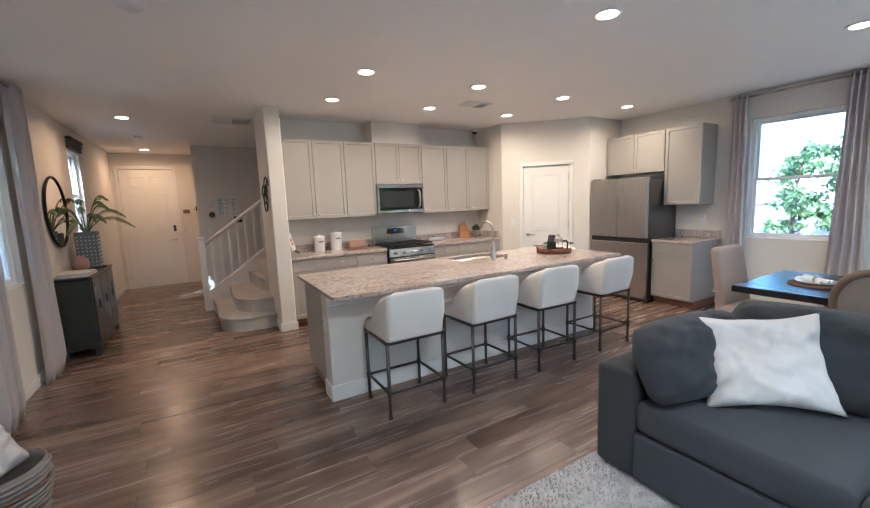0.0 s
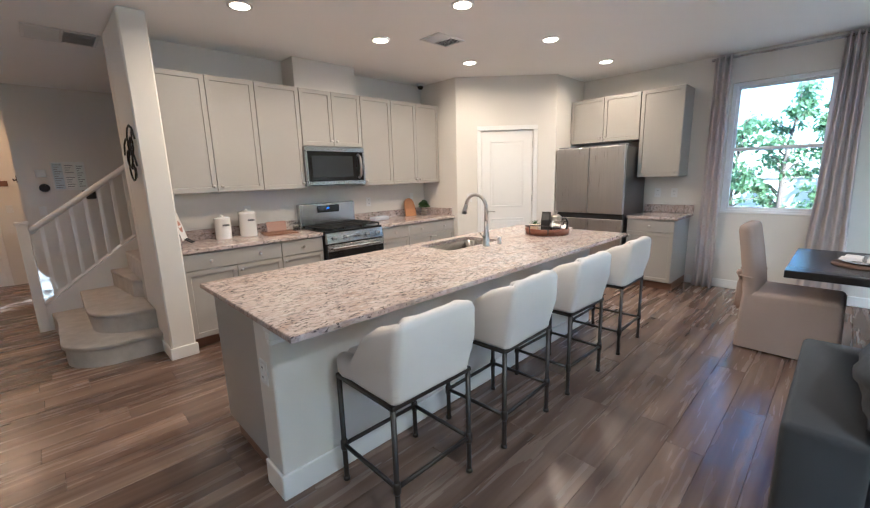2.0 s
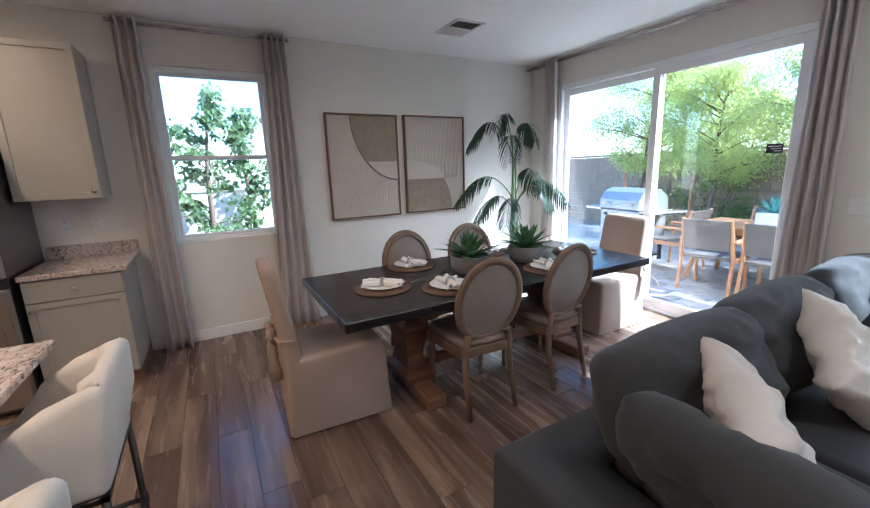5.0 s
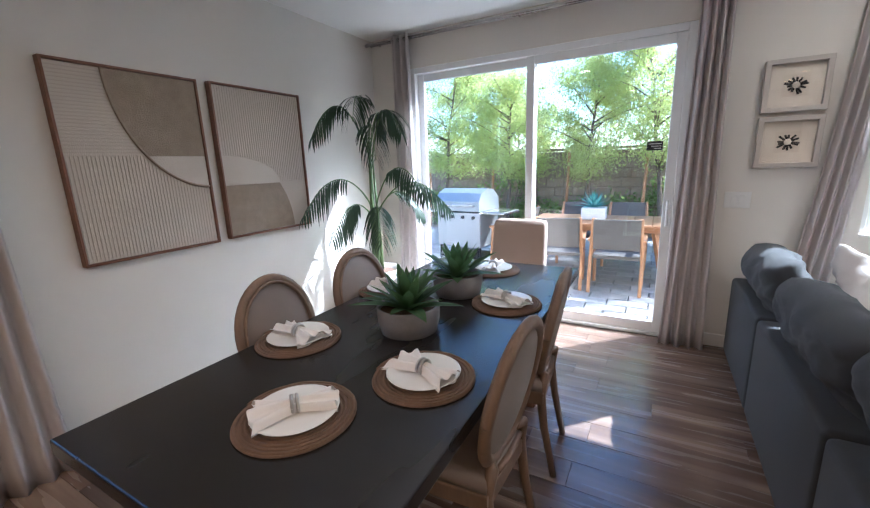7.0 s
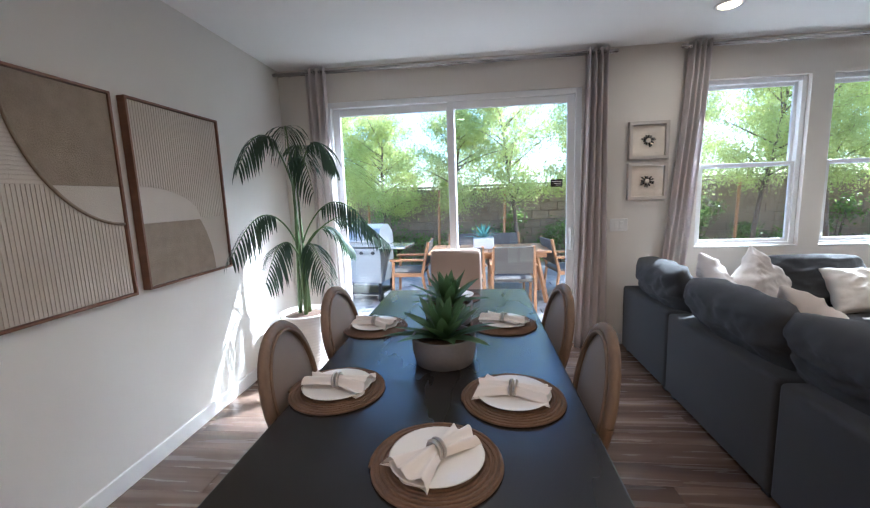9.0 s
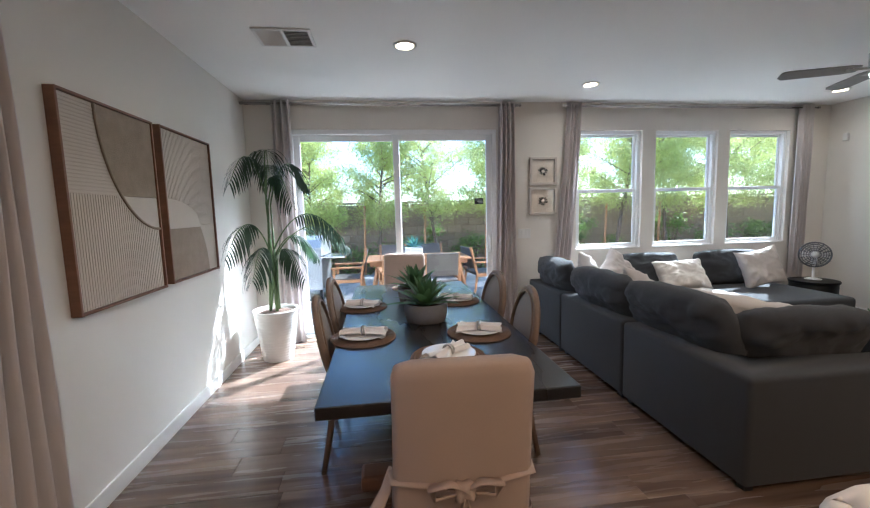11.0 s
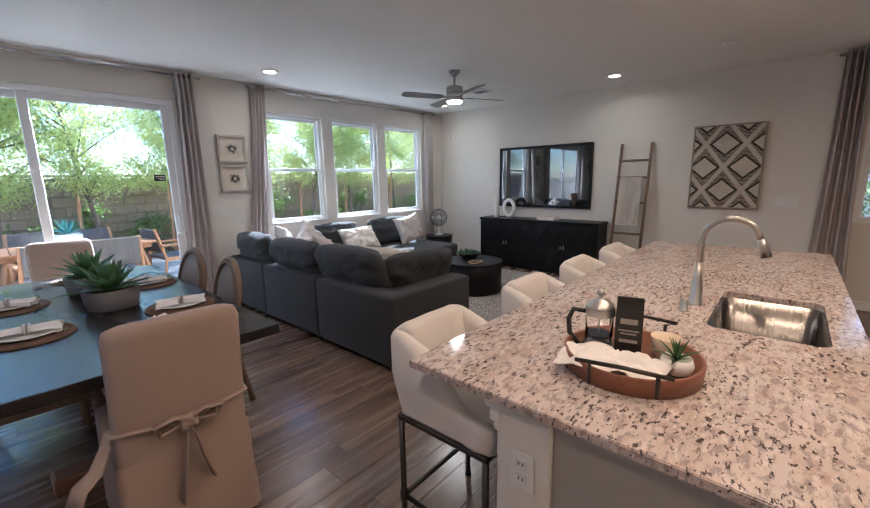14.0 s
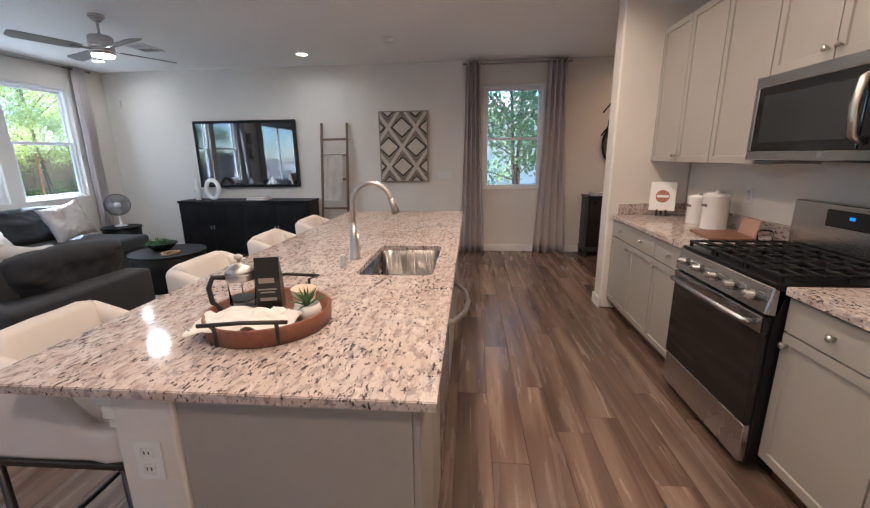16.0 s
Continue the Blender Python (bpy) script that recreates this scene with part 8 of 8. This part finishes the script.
GZ = -0.115
LT = "slender young tree with light green feathery leaves"
for k, (x, y, h, s) in enumerate(((6.9, -6.3, 3.7, 0.95), (5.35, -6.6, 3.9, 1.0), (3.9, -6.3, 4.4, 1.0), (2.4, -6.2, 4.7, 1.1), (0.9, -6.0, 5.0, 1.15), (-0.6, -6.0, 5.0, 1.15), (-2.2, -6.2, 5.0, 1.2), (8.6, -6.5, 4.2, 1.0), (-3.9, -6.1, 4.7, 1.2), (-5.7, -6.0, 4.8, 1.25), (-7.6, -6.0, 4.8, 1.25), (-9.8, -6.0, 4.8, 1.3))):
    tree(Matrix.Translation((x, y, GZ)), h, s * 1.12, 50 + k, tree_leaf, LT, 330 if x > 3 else 400, 0.055, 0.21, 0.34)
    stake = thing("tree_stake", "brown wooden stake tied to a young tree", "stake", Matrix.Translation((x + 0.35, y + 0.1, GZ)), "tree stakes")
    part("pole", tube([(0, 0, 0), (-0.05, 0, 1.75)], 0.03, 8), teak, stake, smooth=True)


for k, (x, y, h, s) in enumerate(((-0.6, -9.6, 5.4, 1.5), (-3.4, -9.9, 5.8, 1.6), (-6.4, -9.7, 5.6, 1.6), (-9.6, -9.9, 5.8, 1.7), (7.6, -9.8, 3.7, 1.1))):
    tree(Matrix.Translation((x, y, GZ)), h, s, 80 + k, tree_leaf, "broad light green tree beyond the garden wall", 190, 0.09, 0.22, 0.2)


def shrub(m, w, d, h, seed, mat, label, n=26, per=80, size=0.07, narrow=0.3, name="shrub"):
    ob = thing(name, label, "shrub", m, "garden shrubs")
    rnd = random.Random(seed)
    clumps = [(rnd.uniform(-w / 2, w / 2), rnd.uniform(-d / 2, d / 2), h * rnd.uniform(0.12, 0.95), rnd.uniform(0.2, 0.32)) for _ in range(n)]
    bm = bmesh.new()
    for c in clumps[:12]:
        tube([(c[0] * 0.3, c[1] * 0.3, 0), (c[0] * 0.7, c[1] * 0.7, c[2] * 0.6), c[:3]], [0.014, 0.01, 0.004], 5, bm)
    part("stems", bm, bark, ob)
    v, f = leaf_cloud(rnd, clumps, per, size, narrow, 0.0)
    leaves_part(v, f, mat, ob, "foliage")


for k in range(13):
    shrub(Matrix.Translation((8.6 - 1.42 * k, -6.85, GZ)), 1.15, 0.5, (1.0, 1.5, 0.75, 1.35, 0.9)[k % 5], 70 + k, hedge_leaf, "dense green hedge shrub against the block wall", 18, 75)

# patio table, chairs and grill
ptab = thing("patio_table", "honey teak slatted patio table", "table", Matrix.Translation((4.66, -3.38, -0.03)))
for k in range(8):
    part("top_slat", box(-0.85 + 0.213 * k, -0.85 + 0.213 * k + 0.205, -0.45, 0.45, 0.71, 0.74, 0.004), teak, ptab)
part("frame_rail", box(-0.8, 0.8, -0.36, -0.32, 0.64, 0.71), teak, ptab)
part("frame_rail", box(-0.8, 0.8, 0.32, 0.36, 0.64, 0.71), teak, ptab)
for sx in (-1, 1):
    for sy in (-1, 1):
        part("leg", tube([(sx * 0.80, sy * 0.38, 0), (sx * 0.66, sy * 0.30, 0.69)], 0.035, 4), teak, ptab)


def patio_chair(m):
    ob = thing("patio_chair", "teak patio armchair with grey sling seat", "chair", m, "patio chairs")
    for sx in (-1, 1):
        part("leg", tube([(sx * 0.27, -0.25, 0), (sx * 0.27, -0.22, 0.62)], 0.022, 6), teak, ob)
        part("leg", tube([(sx * 0.27, 0.26, 0), (sx * 0.27, 0.20, 0.42), (sx * 0.24, 0.30, 0.88)], 0.022, 6), teak, ob)
        part("arm", box(sx * 0.27 - 0.03, sx * 0.27 + 0.03, -0.27, 0.25, 0.61, 0.64, 0.006), teak, ob)
        part("side_rail", box(sx * 0.27 - 0.015, sx * 0.27 + 0.015, -0.24, 0.22, 0.38, 0.43), teak, ob)
    part("seat", pillow_box(-0.25, 0.25, -0.25, 0.22, 0.40, 0.45, 0.015, 0.01), grey_sling, ob, "grey woven sling seat")
    part("backrest", moved(box(-0.24, 0.24, -0.012, 0.012, 0.0, 0.36, 0.006), Matrix.Translation((0, 0.24, 0.52)) @ Matrix.Rotation(radians(-12), 4, "X")), grey_sling, ob, "grey woven sling back")
    return ob


grey_sling = material("grey_sling", (0.13, 0.112, 0.095), 0.8, vary=0.1, fine=200, bump=0.2)
pc = patio_chair(Matrix.Translation((4.36, -2.74, -0.03)))
copy_thing(pc, Matrix.Translation((5.02, -2.74, -0.03)) @ Matrix.Rotation(0.1, 4, "Z"))
copy_thing(pc, Matrix.Translation((4.36, -4.02, -0.03)) @ Matrix.Rotation(math.pi, 4, "Z"))
copy_thing(pc, Matrix.Translation((5.02, -4.02, -0.03)) @ Matrix.Rotation(math.pi + 0.1, 4, "Z"))
copy_thing(pc, Matrix.Translation((3.52, -3.38, -0.03)) @ Matrix.Rotation(-math.pi / 2 + 0.15, 4, "Z"))
copy_thing(pc, Matrix.Translation((5.82, -3.36, -0.03)) @ Matrix.Rotation(math.pi / 2, 4, "Z"))
bp = thing("patio_planter", "blue-green agave in a square white planter", "potted plant", Matrix.Translation((4.72, -3.38, 0.71)))
part("planter", box(-0.15, 0.15, -0.11, 0.11, 0, 0.16, 0.01), ribbed_white, bp)
agave(Matrix.Translation((0, 0, 0.14)), 0.30, 30, 77, aqua_leaf, "leaves", bp, 0.3, 0.09)
grill = thing("barbecue_grill", "stainless steel gas barbecue grill with side shelf", "grill", Matrix.Translation((6.55, -3.35, -0.03)) @ Matrix.Rotation(radians(-8), 4, "Z"))
grill_steel = material("weathered_grill_steel", (0.40, 0.40, 0.40), 0.5, 0.8, vary=0.06, fine=40)
part("cabinet", box(-0.38, 0.38, -0.28, 0.28, 0.30, 0.82, 0.01), grill_steel, grill)
for gx in (-0.34, 0.34):
    for gy in (-0.24, 0.24):
        part("cart_leg", box(gx - 0.02, gx + 0.02, gy - 0.02, gy + 0.02, 0.05, 0.30), black_enamel, grill)
part("cart_shelf", box(-0.36, 0.36, -0.26, 0.26, 0.12, 0.15, 0.004), black_enamel, grill)
bm = bmesh.new()
prof2 = [(0.30, 0.84), (0.30, 0.98), (0.22, 1.10), (0.06, 1.16), (-0.12, 1.14), (-0.28, 1.02), (-0.30, 0.84)]
a = [bm.verts.new((-0.38, y, z)) for y, z in prof2]
b = [bm.verts.new((0.38, y, z)) for y, z in prof2]
bm.faces.new(a)
bm.faces.new(b[::-1])
for k in range(len(prof2)):
    bm.faces.new((a[k], b[k], b[(k + 1) % len(prof2)], a[(k + 1) % len(prof2)]))
part("lid", bm, grill_steel, grill, "curved steel lid")
part("lid_handle", tube([(-0.30, 0.31, 0.92), (-0.28, 0.37, 0.93), (0.28, 0.37, 0.93), (0.30, 0.31, 0.92)], 0.014, 8), chrome, grill, smooth=True)
for s in (-1, 1):
    part("side_shelf", box(s * 0.40 - (0.35 if s < 0 else 0), s * 0.40 + (0.35 if s > 0 else 0), -0.24, 0.26, 0.80, 0.84, 0.008), steel_h, grill)
    part("wheel", moved(lathe([(0.07, -0.02), (0.08, -0.015), (0.08, 0.015), (0.07, 0.02)], 20), Matrix.Translation((s * 0.33, 0.2, 0.08)) @ Matrix.Rotation(math.pi / 2, 4, "Y")), black_plastic, grill)
for k in range(4):
    part("control_dial", moved(lathe([(0.026, 0), (0.022, 0.03)], 14), Matrix.Translation((-0.27 + 0.18 * k, 0.28, 0.75)) @ Matrix.Rotation(-math.pi / 2, 4, "X")), black_plastic, grill)

# side yards: a pale stucco neighbour to each side, with trees before it
stucco = material("pale_stucco", (0.72, 0.68, 0.62), 0.9, vary=0.05, fine=60, bump=0.2)
for x0, x1, nm in ((-14.0, -7.5, "pale stucco neighbouring house to the west"),):
    hs = thing("house", nm, "house")
    part("wall", box(x0, x1, -3.0, 12.0, GZ, 2.7), stucco, hs)
    zr = 2.7
    bm = bmesh.new()
    q = [bm.verts.new(p) for p in ((x0 - 0.4, -3.4, zr), (x1 + 0.4, -3.4, zr), (x1 + 0.4, 12.4, zr), (x0 - 0.4, 12.4, zr), ((x0 + x1) / 2, -1, zr + 0.9), ((x0 + x1) / 2, 10, zr + 0.9))]
    for fcs in ((0, 1, 4), (1, 2, 5, 4), (2, 3, 5), (3, 0, 4, 5), (3, 2, 1, 0)):
        bm.faces.new([q[k] for k in fcs])
    part("roof", bm, terracotta, hs, "low brown tile roof")
for k, (x, y, h, s) in enumerate(((9.3, 3.2, 2.7, 0.38), (9.4, 2.55, 3.2, 0.34), (9.5, 1.9, 3.0, 0.36), (9.2, 1.2, 3.1, 0.36))):
    tree(Matrix.Translation((x, y, GZ)), h, s, 90 + k, grey_leaf, "narrow dark green shrub tree in the side yard", 26, 0.085, 0.3, 0.10)
# the tall dense tree at y 2.7 is added, unseen, to keep sun off the hall
for k, (x, y, h, s) in enumerate(((-3.3, 5.3, 5.6, 1.3), (-3.2, 2.7, 7.2, 1.5), (-3.4, 7.6, 5.2, 1.3))):
    tree(Matrix.Translation((x, y, GZ)), h, s, 95 + k, grey_leaf, "leafy dark green tree outside the west window, blocking the sun", 150 if y < 3 else 50, 0.10, 0.32, 0.2, 2)

fence = thing("garden_wall", "pale stucco side yard wall outside the kitchen window", "wall")
fence["kind"] = "structure"
part("panel", box(10.6, 10.75, -4.0, 12.0, GZ, 1.25), stucco, fence)
part("cap", box(10.56, 10.79, -4.0, 12.0, 1.25, 1.32, 0.01), stucco, fence)

# ---- floor planks ----
PW, PL = 0.181, 1.22
floor = thing("floor", "dark grey-brown wood-look vinyl plank floor", "floor")
floor["kind"] = "structure"
slab = {}


def plank_mesh(length):
    key = round(length, 3)
    if key not in slab:
        bm = box(0, length - 0.0012, 0, PW - 0.0012, -0.012, 0.0)
        top = [e for e in bm.edges if all(v.co.z > -0.001 for v in e.verts)]
        bmesh.ops.bevel(bm, geom=top, offset=0.0009, segments=1, affect="EDGES")
        slab[key] = link("plank", bm, plank)
    return slab[key]


rows_y = [S + k * PW for k in range(int((10.6 - S) / PW) + 1)]
rnd = random.Random(5)
rest_v, rest_f, single = [], [], 0
for r, y in enumerate(rows_y):
    x = W - rnd.uniform(0.1, 1.1)
    while x < E:
        a, b = max(x, W), min(x + PL, E)
        x += PL
        if b - a < 0.03 or (y > N and a > 4.0):
            continue
        if y < 5.5 and single < 298:
            ob = new("plank", plank_mesh(b - a))
            ob.location = (a, y, 0)
            ob.parent = floor
            single += 1
        else:
            k = len(rest_v)
            rest_v += [(px, py, pz) for pz in (-0.012, 0) for px, py in ((a, y), (b - 0.0025, y), (b - 0.0025, y + PW - 0.0025), (a, y + PW - 0.0025))]
            rest_f += [[k + i for i in f] for f in ((4, 5, 6, 7), (0, 1, 5, 4), (1, 2, 6, 5), (2, 3, 7, 6), (3, 0, 4, 7))]
me = bpy.data.meshes.new("planks")
me.from_pydata(rest_v, [], rest_f)
me.materials.append(plank)
far_planks = new("planks", me)
far_planks.parent = floor
far_planks["kind"] = "stuff"
